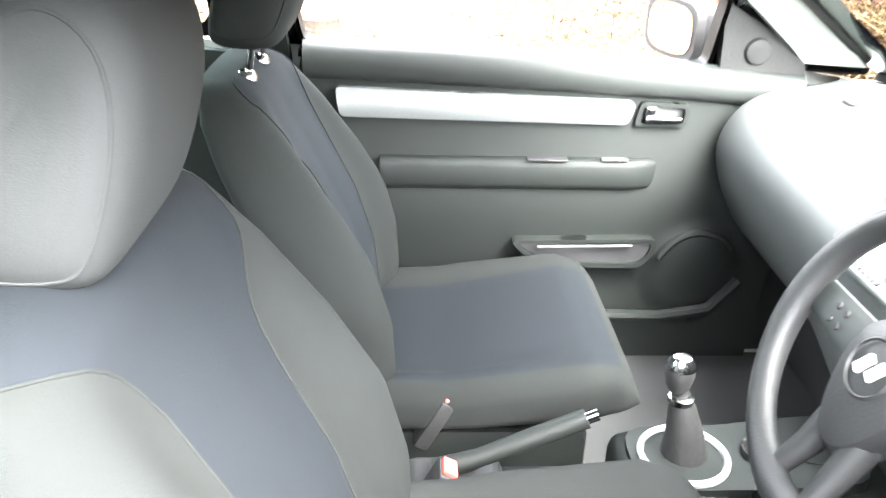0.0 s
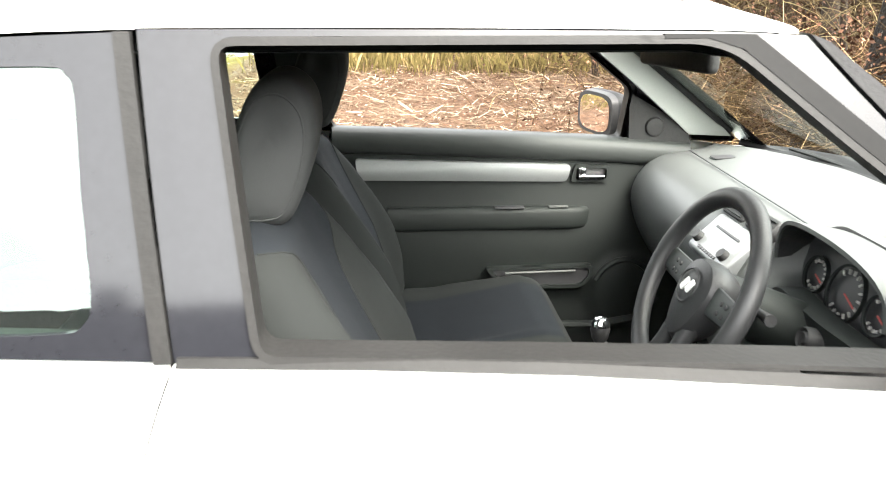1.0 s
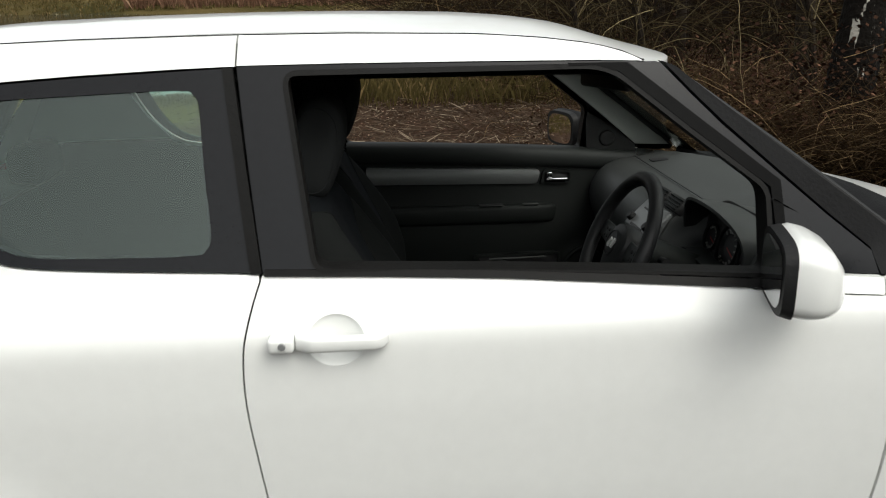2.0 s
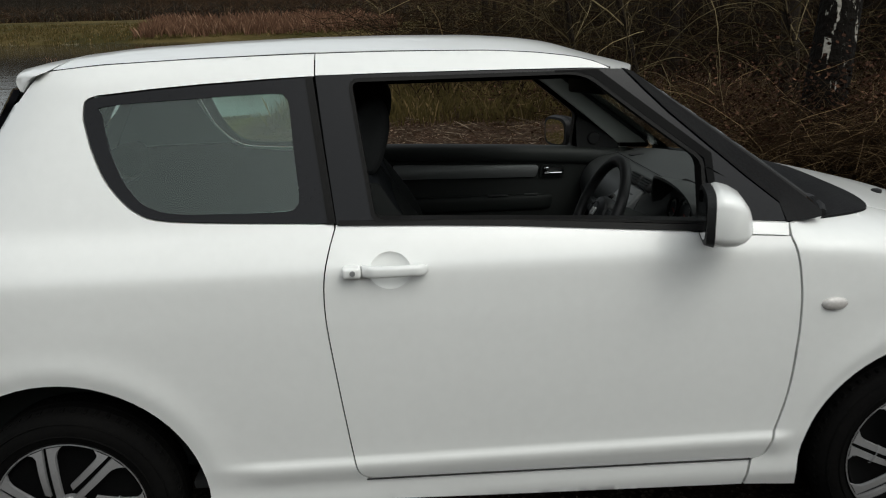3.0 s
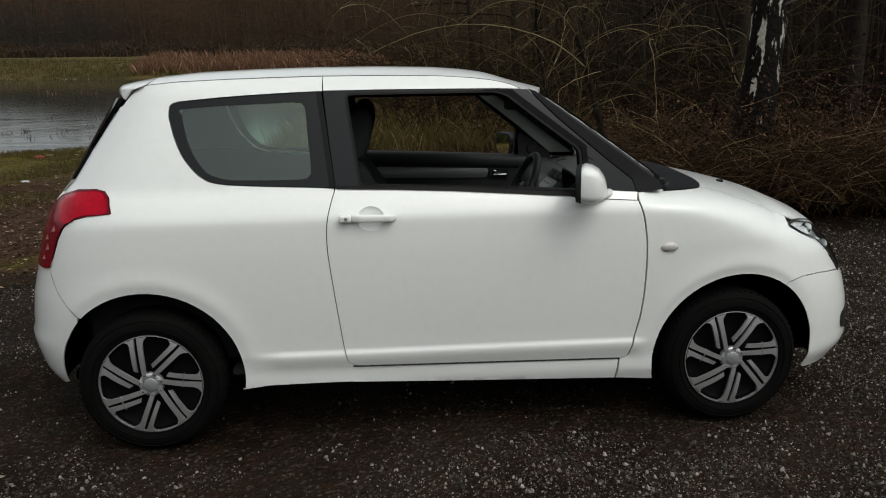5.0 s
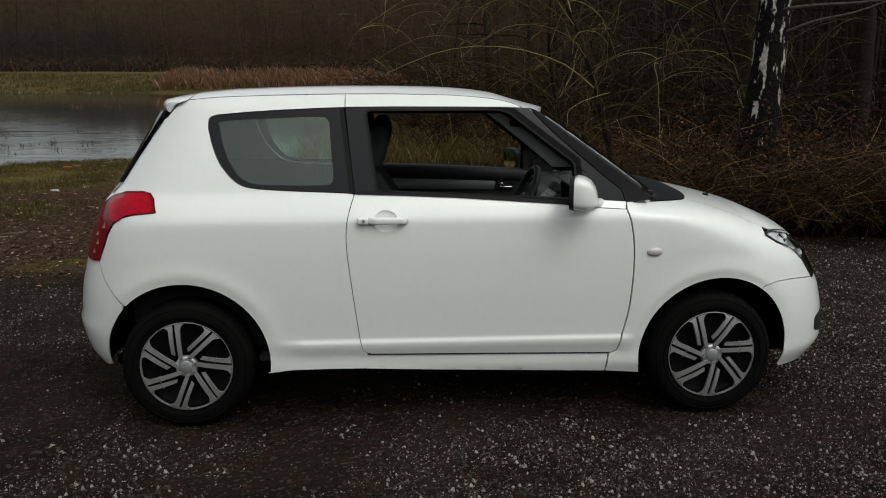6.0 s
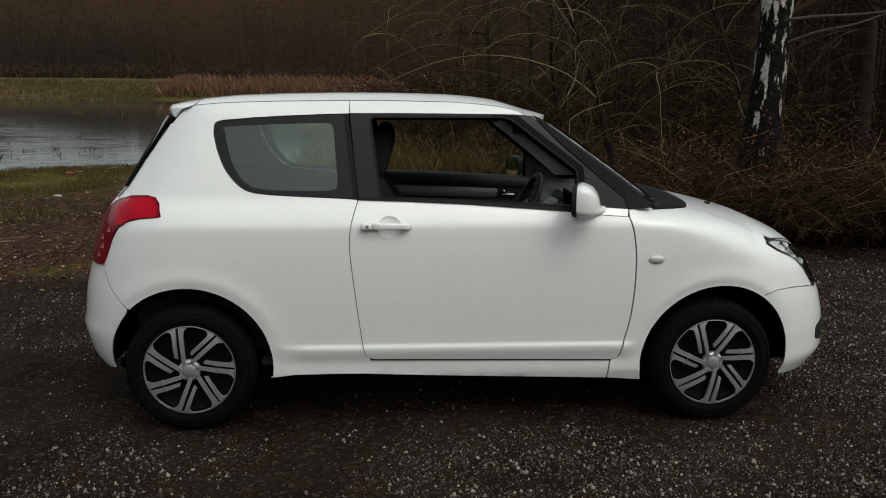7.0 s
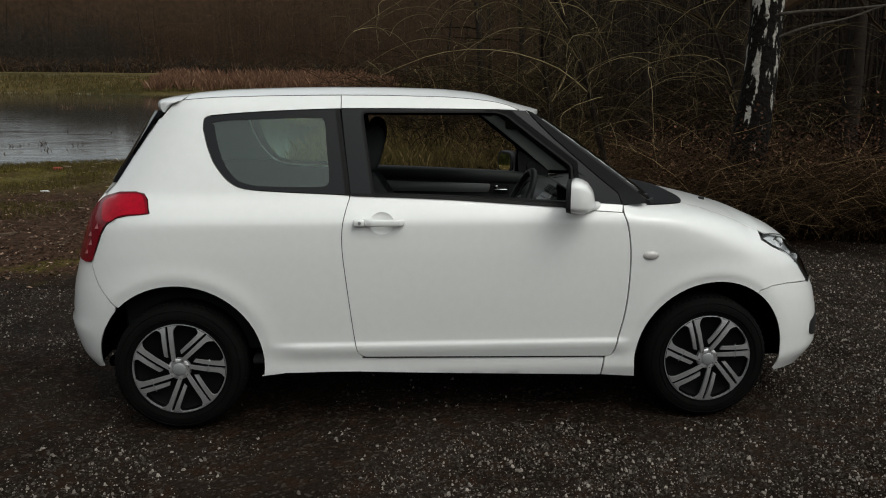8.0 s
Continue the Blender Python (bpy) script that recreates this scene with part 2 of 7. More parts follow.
def box(lo, hi, r=0.006, seg=2, turn=None):
    bm = bmesh.new()
    bmesh.ops.create_cube(bm, size=1)
    lo, hi = Vector(lo), Vector(hi)
    for v in bm.verts:
        v.co = Vector(((v.co.x + 0.5) * (hi.x - lo.x), (v.co.y + 0.5) * (hi.y - lo.y), (v.co.z + 0.5) * (hi.z - lo.z))) + lo
    if r:
        bmesh.ops.bevel(bm, geom=bm.edges[:], offset=r, segments=seg, affect="EDGES", profile=0.5)
    if turn:
        bm.transform(turn)
    return bm


def lathe(profile, n=48, axis="Y", centre=(0, 0, 0)):
    """Turns a profile of (radius, along) round an axis."""
    bm = bmesh.new()
    rings = []
    for r, a in profile:
        ring = []
        for k in range(n):
            t = 2 * math.pi * k / n
            c, s = r * math.cos(t), r * math.sin(t)
            p = (c, a, s) if axis == "Y" else ((c, s, a) if axis == "Z" else (a, c, s))
            ring.append(bm.verts.new(Vector(p) + Vector(centre)))
        rings.append(ring)
    for a, b in zip(rings, rings[1:]):
        for k in range(n):
            bm.faces.new((a[k], b[k], b[(k + 1) % n], a[(k + 1) % n]))
    bmesh.ops.remove_doubles(bm, verts=bm.verts[:], dist=1e-6)
    bmesh.ops.recalc_face_normals(bm, faces=bm.faces[:])
    return bm


def tube(points, radius, n=10, bm=None, cap=True):
    """A round bar along points; radius is one number or one for each point."""
    bm = bm or bmesh.new()
    p = [Vector(q) for q in points]
    rad = radius if isinstance(radius, (list, tuple)) else [radius] * len(p)
    rings, up = [], None
    for i, q in enumerate(p):
        d = (p[min(i + 1, len(p) - 1)] - p[max(i - 1, 0)]).normalized()
        side = (up - d * up.dot(d)).normalized() if up is not None and (up - d * up.dot(d)).length > 1e-4 else d.orthogonal().normalized()
        up = side
        other = d.cross(side)
        rings.append([bm.verts.new(q + (side * math.cos(2 * math.pi * k / n) + other * math.sin(2 * math.pi * k / n)) * rad[i]) for k in range(n)])
    for a, b in zip(rings, rings[1:]):
        for k in range(n):
            bm.faces.new((a[k], a[(k + 1) % n], b[(k + 1) % n], b[k]))
    if cap:
        bm.faces.new(list(reversed(rings[0])))
        bm.faces.new(rings[-1])
    return bm


def loft(rings, closed=True, cap=True):
    """A skin over rings of points."""
    bm = bmesh.new()
    made = [[bm.verts.new(p) for p in ring] for ring in rings]
    n = len(made[0])
    for a, b in zip(made, made[1:]):
        for k in range(n if closed else n - 1):
            bm.faces.new((a[k], a[(k + 1) % n], b[(k + 1) % n], b[k]))
    if cap and closed:
        bm.faces.new(list(reversed(made[0])))
        bm.faces.new(made[-1])
    bmesh.ops.recalc_face_normals(bm, faces=bm.faces[:])
    return bm


# ---- the car's form: x along it from the rear axle, y across from its near flank, z up ----
MID = 0.845
FLANK = [(0.15, 0.09), (0.19, 0.075), (0.25, 0.05), (0.31, 0.047), (0.34, 0.042), (0.37, 0.036), (0.395, 0.033), (0.41, 0.032), (0.43, 0.030), (0.5, 0.022), (0.6, 0.012),
         (0.7, 0.005), (0.8, 0.0), (0.90, 0.0005), (0.93, 0.002), (0.942, 0.004), (0.952, 0.0085), (1.0, 0.034), (1.05, 0.068), (1.1, 0.0829), (1.15, 0.0990), (1.2, 0.1163), (1.25, 0.1349), (1.3, 0.1548), (1.35, 0.176), (1.42, 0.206), (1.47, 0.25), (1.52, 0.33)]
TAIL = [(0.2, -0.50), (0.3, -0.585), (0.42, -0.615), (0.5, -0.618), (0.62, -0.599), (0.75, -0.56), (0.9, -0.51), (1.0, -0.464), (1.07, -0.40), (1.2, -0.315), (1.45, -0.165)]
NOSE = [(0.18, 3.13), (0.27, 3.195), (0.35, 3.188), (0.45, 3.175), (0.55, 3.145), (0.65, 3.091), (0.75, 3.042), (1.0, 3.0)]
BONNET = [(1.9, 1.03), (2.1, 1.03), (2.25, 1.026), (2.33, 1.017), (2.4, 1.003), (2.55, 0.971), (2.7, 0.932), (2.85, 0.87), (3.0, 0.781), (3.1, 0.695), (3.2, 0.609)]
CREASE_ROWS = (0.360, 0.366, 0.372, 0.379, 0.386, 0.393, 0.399, 0.405)
ARCHES = ((0.0, 0.298, 0.366), (2.418, 0.287, 0.366))


def table(knots, smooth=11):
    """A smoothed version of a table, sampled finely."""
    xs = np.linspace(knots[0][0], knots[-1][0], 400)
    ys = np.interp(xs, [k[0] for k in knots], [k[1] for k in knots])
    w = smooth
    pad = np.concatenate([np.full(w, ys[0]) + (np.arange(-w, 0)) * (ys[1] - ys[0]), ys, np.full(w, ys[-1]) + (np.arange(1, w + 1)) * (ys[-1] - ys[-2])])
    ys = np.convolve(pad, np.hanning(2 * w + 1) / np.hanning(2 * w + 1).sum(), "same")[w:-w]
    return xs, ys


FLANK_T, TAIL_T, NOSE_T, BONNET_T = (table(k, w) for k, w in ((FLANK, 5), (TAIL, 11), (NOSE, 11), (BONNET, 11)))


def roll_power(x):
    """How squarely the wing turns into the bonnet."""
    return float(np.interp(x, (1.9, 2.1, 2.3, 2.6, 2.9), (30, 24, 14, 7, 6)))


def flank(x, z):
    """The near side's y at a place along and a height."""
    w = MID - float(np.interp(z, *FLANK_T))
    t = min(1, max(0, (0.55 - x) / (0.55 - float(np.interp(z, *TAIL_T)))))
    half = w * (1 - t ** 6) ** (1 / 2.4)
    t = min(1, max(0, (x - 1.7) / (float(np.interp(z, *NOSE_T)) - 1.7)))
    half *= (1 - t ** 5) ** (1 / 2.4)
    if x > 1.9:
        s = min(1, max(0, (z - 0.5) / (float(np.interp(x, *BONNET_T)) - 0.5)))
        half *= 1 - (1 - (1 - s ** roll_power(x)) ** 0.5) * min(1, max(0, (x - 1.97) / 0.09))
    y = MID - half
    # the crease low on the door: a narrow ledge that fades out towards the wheels
    if 0.29 < z < 0.41 and 0.38 < x < 2.05:
        ledge = min(1, max(0, (0.399 - z) / 0.026)) * min(1, max(0, (z - 0.30) / 0.062))
        y -= 0.0105 * ledge * ledge * (3 - 2 * ledge) * min(1, max(0, (x - 0.40) / 0.12)) * min(1, max(0, (2.03 - x) / 0.06))
    # the wheel arches' flares: a rounded shoulder, and below it a lip that turns back in
    for ax, az, r in ARCHES:
        d = math.hypot(x - ax, z - az) - r
        up = min(1, max(0, (z - az) / r)) ** 0.7
        if d > -0.05:
            y -= 0.007 * (0.3 + 0.7 * up) * math.exp(-(max(d - 0.034, 0) / 0.050) ** 2)
            y += 0.0065 * up * min(1, max(0, (0.034 - d) / 0.026))
        else:
            y -= 0.0005
    return y


def bonnet_z(x, y):
    """The bonnet's height."""
    zt = float(np.interp(x, *BONNET_T))
    z = zt
    for _ in range(3):
        t = min(1, max(0, (x - 1.7) / (float(np.interp(min(z, 0.75), *NOSE_T)) - 1.7)))
        w = (MID - float(np.interp(z, *FLANK_T))) * max(0.02, 1 - t ** 5) ** (1 / 2.4)
        h = min(0.995, abs(MID - y) / w)
        z = 0.5 + (zt - 0.5) * (1 - h * h) ** (1 / roll_power(x))
    return z


def tail_x(y, z):
    """The rear end's x across the car."""
    w = MID - float(np.interp(z, *FLANK_T))
    h = min(1, abs(MID - y) / w)
    return 0.55 - (0.55 - float(np.interp(z, *TAIL_T))) * (1 - h ** 2.4) ** (1 / 6)


GLASSHOUSE = np.linalg.lstsq(np.array([[1, x, z, x * x, x * z, z * z, x ** 3, x * x * z] for x in np.linspace(0.12, 1.95, 30) for z in np.linspace(1.025, 1.42, 12)]),
                            np.array([flank(x, z) if x < 1.6 else float(np.interp(z, *FLANK_T)) for x in np.linspace(0.12, 1.95, 30) for z in np.linspace(1.025, 1.42, 12)]), rcond=None)[0]


def window_y(x, z):
    """The even curve of the side windows."""
    return float(GLASSHOUSE @ np.array([1, x, z, x * x, x * z, z * z, x ** 3, x * x * z]))


def side(x, z):
    return (x, flank(x, z), z)


def end_u(x, z, tail):
    """Stretches the flank's last stretch, where it turns round the corner, for even meshing; and back again."""
    xa, xe = (-0.1, float(np.interp(z, *TAIL_T))) if tail else (2.6, float(np.interp(z, *NOSE_T)))
    v = min(0.9999, max(0, (x - xa) / (xe - xa)))
    return x if v <= 0 else xa + (1 - math.sqrt(1 - v)) * (-1.0 if tail else 1.1)


def end_x(u, z, tail):
    xa, xe = (-0.1, float(np.interp(z, *TAIL_T))) if tail else (2.6, float(np.interp(z, *NOSE_T)))
    v = (u - xa) / (-1.0 if tail else 1.1)
    return u if v <= 0 else xa + (xe - xa) * (1 - (1 - min(v, 1)) ** 2)


def side_tail(u, z):
    return side(end_x(u, z, True), z)


def side_nose(u, z):
    return side(end_x(u, z, False), z)


def on_tail(points):
    return [(end_u(x, z, True), z) for x, z in points]


def on_nose(points):
    return [(end_u(x, z, False), z) for x, z in points]


def arch(k, a0, a1, n=24):
    """Points of a wheel arch from angle a0 to a1 (degrees, 0 ahead, 90 up)."""
    ax, az, r = ARCHES[k]
    return [(ax + r * math.cos(radians(a0 + (a1 - a0) * i / n)), az + r * math.sin(radians(a0 + (a1 - a0) * i / n))) for i in range(n + 1)]


# ---- the car ----
car = tagged(new("car"), "white three-door hatchback parked on gravel with its windows down", "car")
car.matrix_world = TILT
BELT = [(0.758, 1.049), (1.0, 1.041), (1.222, 1.031), (1.45, 1.016), (1.675, 1.002)]
DOOR_REAR = [(0.758, 1.049), (0.737, 0.986), (0.722, 0.915), (0.720, 0.816), (0.733, 0.688), (0.755, 0.504), (0.771, 0.386), (0.786, 0.341), (0.816, 0.322)]
DOOR_FRONT = [(1.918, 0.303), (1.944, 0.316), (1.958, 0.365), (1.989, 0.514), (1.999, 0.675), (1.996, 0.806), (1.981, 0.908), (1.961, 0.974)]
door_rear, door_front = smooth_line(DOOR_REAR, 4), smooth_line(DOOR_FRONT, 4)
SEAM = [(-0.03, 1.449), (0.153, 1.465), (0.415, 1.474), (0.67, 1.478), (0.926, 1.478), (1.184, 1.473), (1.313, 1.464), (1.416, 1.451), (1.479, 1.434), (1.516, 1.416)]
TOPLINE = [(0.15, 1.388), (0.293, 1.401), (0.421, 1.409), (0.672, 1.42), (0.925, 1.421), (1.181, 1.42), (1.438, 1.418), (1.53, 1.415)]
QUARTER_WINDOW = smooth_line([(0.119, 1.33), (0.123, 1.375), (0.154, 1.389)], 4) + [(0.293, 1.401), (0.421, 1.409), (0.60, 1.417), (0.706, 1.42), (0.732, 1.235), (0.756, 1.051)] + \
    smooth_line([(0.673, 1.053), (0.425, 1.065), (0.301, 1.077), (0.249, 1.098), (0.210, 1.132), (0.169, 1.187), (0.138, 1.26)], 3)
QW_LOW = [i for i, p in enumerate(QUARTER_WINDOW) if p[1] < 1.055][0] + 1
TAIL_LAMP = smooth_line([(-0.096, 0.977), (-0.110, 1.031), (-0.131, 1.053), (-0.170, 1.060), (-0.257, 1.052), (-0.345, 1.026), (-0.40, 0.985)], 3) + \
    smooth_line([(-0.455, 0.91), (-0.478, 0.83), (-0.489, 0.755), (-0.384, 0.752), (-0.358, 0.799), (-0.327, 0.876), (-0.296, 0.923), (-0.252, 0.951), (-0.196, 0.966)], 3)
HEAD_LAMP = smooth_line([(2.656, 0.832), (2.69, 0.844), (2.767, 0.836), (2.876, 0.804), (2.965, 0.735), (3.0, 0.67), (3.01, 0.60)], 4) + \
    smooth_line([(2.966, 0.592), (2.915, 0.662), (2.851, 0.724), (2.79, 0.763), (2.713, 0.797)], 4)
UPPER_LENS = smooth_line([(-0.330, 1.012), (-0.273, 1.040), (-0.225, 1.050), (-0.151, 1.054), (-0.122, 1.036), (-0.107, 0.981), (-0.176, 0.973), (-0.231, 0.962), (-0.270, 0.938), (-0.312, 0.944)], 3, True)


def both_sides(name, build, mat, label=""):
    """The same panel on the near side and, mirrored, on the far side."""
    return part(name, build(), mat, car, label), part(name, mirrored(build()), mat, car, label)


# body sides: rear quarter with the roof rail, front wing, sill
def rear_quarter():
    rail = [(x, z) for x, z in smooth_line(SEAM, 4) if 0.0 < x < 0.715]
    outline = [(0.7168, 1.479)] + rail[::-1] + [(0.0, 1.4525), (-0.030, 1.438), (-0.058, 1.406), (-0.084, 1.376), (-0.15, 1.30), (-0.22, 1.205), (-0.30, 1.085), (-0.345, 1.045), (-0.350, 1.0285), (-0.330, 1.033), (-0.257, 1.0545)]
    outline += [(-0.17, 1.0615), (-0.1295, 1.0545), (-0.1085, 1.0315), (-0.0945, 0.977), (-0.10, 0.9755), (-0.196, 0.9645), (-0.252, 0.9495), (-0.2945, 0.9215), (-0.3255, 0.875), (-0.3565, 0.799), (-0.383, 0.752), (-0.344, 0.66), (-0.264, 0.566)]
    outline += [p for p in arch(0, 134, -8.5) if p[0] > -0.262] + [(0.352, 0.237), (0.457, 0.25), (0.661, 0.252), (0.81, 0.2505), (0.81, 0.314)]
    outline += [p for p in door_rear[::-1] if p[1] > 0.322][1:-1]
    outline += [(0.752, 1.049)] + [p for p in QUARTER_WINDOW[QW_LOW:] if p[0] < 0.70] + [p for p in QUARTER_WINDOW[:QW_LOW] if p[1] > 1.3] + [(0.7168, 1.421)]
    return sheet(on_tail(outline), side_tail, (), 0.020, 0.0015, 0.014, rows=CREASE_ROWS)


both_sides("rear_quarter_panel", rear_quarter, WHITE)


def wing():
    outline = [(x + 0.004, z) for x, z in door_front] + [(x, bonnet_z(x, y) if x > 1.99 else 1.003) for x, y in ((1.965, 0.1), (2.06, 0.130), (2.13, 0.160), (2.218, 0.205), (2.275, 0.245), (2.298, 0.262), (2.35, 0.246), (2.40, 0.235), (2.47, 0.217), (2.55, 0.20), (2.61, 0.19), (2.66, 0.185))]
    outline += [(2.650, 0.828), (2.711, 0.793), (2.788, 0.759), (2.849, 0.720), (2.913, 0.657), (2.957, 0.603)]
    outline += [(2.90, 0.612), (2.80, 0.622), (2.70, 0.621), (2.64, 0.606)]
    outline += [p for p in arch(1, 56, 194.5)] + [(2.055, 0.196), (1.905, 0.208), (1.913, 0.297)]
    return sheet(on_nose(outline), side_nose, (), 0.014, 0.0008, 0.014, rows=CREASE_ROWS)


both_sides("front_wing", wing, WHITE)


def sill():
    return sheet([(0.795, 0.2505), (1.178, 0.234), (1.899, 0.208), (1.907, 0.298), (0.83, 0.3165), (0.795, 0.3165)], lambda x, z: (x, flank(x, z) + 0.0015, z), (), 0.028, 0.0, 0.02)


both_sides("sill_panel", sill, WHITE)
both_sides("sill_seal", lambda: sheet([(0.80, 0.307), (1.912, 0.288), (1.915, 0.312), (0.80, 0.331)], lambda x, z: (x, flank(x, 0.30) + 0.011, z), (), 0.05, 0.0, 0.0), RUBBER)


both_sides("sill_gap", lambda: tube([(x, flank(x, 0.3195 - 0.0171 * (x - 0.80)) - 0.0004, 0.3195 - 0.0171 * (x - 0.80)) for x in np.linspace(0.80, 1.912, 30)], 0.0022, 6), RUBBER)


# doors
def door_skin():
    outline = door_rear[:] + door_front + [(1.83, 0.982), (1.70, 0.994), (1.675, 1.001)] + BELT[::-1][1:-1]

    return sheet(outline, side, [CUP], 0.019, 0.002, 0.016, rows=CREASE_ROWS)


CUP = [(0.893 + 0.054 * math.cos(a), 0.934 + 0.047 * math.sin(a)) for a in (2 * math.pi * k / 40 for k in range(40))]


def handle_cup():
    """The hollow behind the handle."""
    def shape(x, z):
        d = math.hypot((x - 0.893) / 0.054, (z - 0.934) / 0.047)
        return (x, flank(x, z) + 0.017 * max(0, 1 - d * d) ** 0.8, z)
    return sheet(CUP, shape, (), 0.006, 0.0, 0.0)


OPENING = rounded([(0.808, 1.408), (1.410, 1.410), (1.455, 1.397), (1.592, 1.288), (1.742, 1.175), (1.738, 1.012), (1.5, 1.026), (1.2, 1.040), (0.857, 1.053)], 0.026, 4)


def door_frame():
    outline = [(0.719, 1.4212), (0.925, 1.4216), (1.181, 1.4206), (1.438, 1.4188), (1.545, 1.4145), (1.600, 1.356), (1.66, 1.296), (1.765, 1.204), (1.86, 1.122), (1.947, 1.052), (1.960, 1.008), (1.84, 1.014), (1.675, 1.004)] + BELT[::-1][1:-1] + [(0.760, 1.051), (0.738, 1.24)]
    return sheet(outline, lambda x, z: (x, window_y(x, z) + 0.003, z), [OPENING], 0.03, 0.0, 0.03)


def seal_ring(grow, width, depth, y_off):
    outer = inset(OPENING, -grow)
    return sheet(outer, lambda x, z: (x, window_y(x, z) + y_off, z), [inset(outer, width)], 0.02, 0.0, depth)


def handle_bar():
    y, rings = flank(0.9, 0.935), []
    for k in range(17):
        s = k / 16
        end = (1 - max(0, (s - 0.9) / 0.1) ** 2) ** 0.5 if s < 1 else 0.12
        h = (0.0155 - 0.0015 * s) * (0.45 + 0.55 * end)
        rings.append([(0.8205 + 0.170 * s, y - 0.020 + 0.016 * max(0, abs(2 * s - 1) - 0.7) / 0.3 + 0.0125 * end * sgn_pow(math.cos(a), 0.7), 0.9385 + h * sgn_pow(math.sin(a), 0.6)) for a in (2 * math.pi * i / 20 for i in range(20))])
    return loft(rings)


def lock_cap():
    y = flank(0.9, 0.935)
    return box((0.770, y - 0.030, 0.9240), (0.8185, y + 0.012, 0.9540), 0.009, 4)


def key_hole():
    bm = lathe([(0.0, -0.0332), (0.0062, -0.0332), (0.0072, -0.0315), (0.0072, -0.026)], 16, "Y", (0.797, flank(0.9, 0.935), 0.940))
    return bm


for far in (False, True):
    turn = mirrored if far else (lambda b: b)
    door = part("door", turn(door_skin()), WHITE, car, "white car door with black window frame, window down")
    part("window_frame", turn(door_frame()), BLACKGLOSS, door)
    part("window_seal", turn(seal_ring(0.005, 0.010, 0.05, -0.003)), SEAL, door)
    part("front_window_seal", turn(sheet([(1.36, 1.411), (1.415, 1.412), (1.460, 1.399), (1.597, 1.291), (1.747, 1.178), (1.752, 1.10), (1.772, 1.10), (1.768, 1.190), (1.612, 1.311), (1.478, 1.416), (1.36, 1.4165)], lambda x, z: (x, window_y(x, z) - 0.004, z), (), 0.02, 0.0, 0.02)), CAPBLACK, door)
    part("handle_cup", turn(handle_cup()), WHITE, door)
    part("door_handle", turn(handle_bar()), WHITE, door)
    part("lock_cap", turn(lock_cap()), WHITE, door)
    part("key_hole", turn(key_hole()), STRIP, door)
    # belt moulding along the foot of the window
    part("belt_moulding", turn(sheet([(0.762, 1.047), (1.0, 1.039), (1.222, 1.029), (1.45, 1.014), (1.735, 0.995), (1.735, 1.010), (1.45, 1.028), (1.222, 1.042), (1.0, 1.051), (0.764, 1.058)],
         lambda x, z: (x, flank(x, z) - 0.006, z), (), 0.03, 0.0, 0.02)), SEAL, door)
    part("belt_moulding", turn(sheet([(0.85, 1.030), (1.2, 1.018), (1.5, 1.004), (1.738, 0.99), (1.738, 1.006), (1.5, 1.020), (1.2, 1.034), (0.852, 1.046)],
         lambda x, z: (x, flank(x, 1.05) + 0.012, z), (), 0.03, 0.0, 0.055)), SEAL, door)


def pillar_skin():
    outline = [(1.549, 1.416), (1.575, 1.408), (1.61, 1.380), (1.70, 1.310), (1.825, 1.216), (1.95, 1.124), (2.05, 1.052), (2.085, 1.022), (2.08, 1.006), (2.03, 1.002), (1.965, 1.005), (1.952, 1.054), (1.865, 1.124), (1.77, 1.206), (1.665, 1.298), (1.604, 1.358)]
    return sheet(outline, side_p, (), 0.03, 0.001, 0.03)


def side_p(x, z):
    w = float(np.interp(z, *FLANK_T))
    return (x, w + 0.03 * max(0, x - 1.6) + 0.25 * max(0, x - 1.95), z)


both_sides("front_pillar", pillar_skin, SCUTTLE, "black front pillar")


def rail_strip():
    """The white roof rail over the door."""
    top = [(x, z) for x, z in smooth_line(SEAM, 4) if x > 0.722]
    outline = [(0.7188, 1.479)] + top + [(1.505, 1.4175), (1.438, 1.42), (1.181, 1.422), (0.925, 1.423), (0.7188, 1.422)]
    return sheet(outline, side, (), 0.03, 0.001, 0.02)


both_sides("roof_rail", rail_strip, WHITE)


def quarter_glass_rim():
    clear = smooth_line([(0.168, 1.34), (0.175, 1.362), (0.40, 1.374), (0.605, 1.380), (0.637, 1.371), (0.648, 1.345), (0.656, 1.235), (0.666, 1.125), (0.657, 1.096), (0.63, 1.086), (0.50, 1.086), (0.35, 1.091), (0.285, 1.108), (0.25, 1.135), (0.212, 1.19), (0.185, 1.26)], 3, True)
    outline = inset(QUARTER_WINDOW, 0.003)
    return outline, clear


qw_outline, qw_clear = quarter_glass_rim()
for far in (False, True):
    turn = mirrored if far else (lambda b: b)
    q = part("quarter_window", turn(sheet(qw_outline, lambda x, z: (x, window_y(x, z) + 0.003, z), [qw_clear], 0.03, 0, 0.008)), BLACKGLOSS, car, "black-rimmed tinted rear side window")
    pane = part("pane", turn(sheet(inset(qw_clear, -0.004), lambda x, z: (x, window_y(x, z) + 0.006, z), (), 0.04, 0, 0.0)), TINTED, q, "tinted glass pane")
    pane.visible_shadow = False
    part("window_seal", turn(sheet([(0.692, 1.419), (0.712, 1.419), (0.758, 1.052), (0.737, 1.052)], lambda x, z: (x, window_y(x, z) - 0.003, z), (), 0.03, 0, 0.012)), SEAL, q)

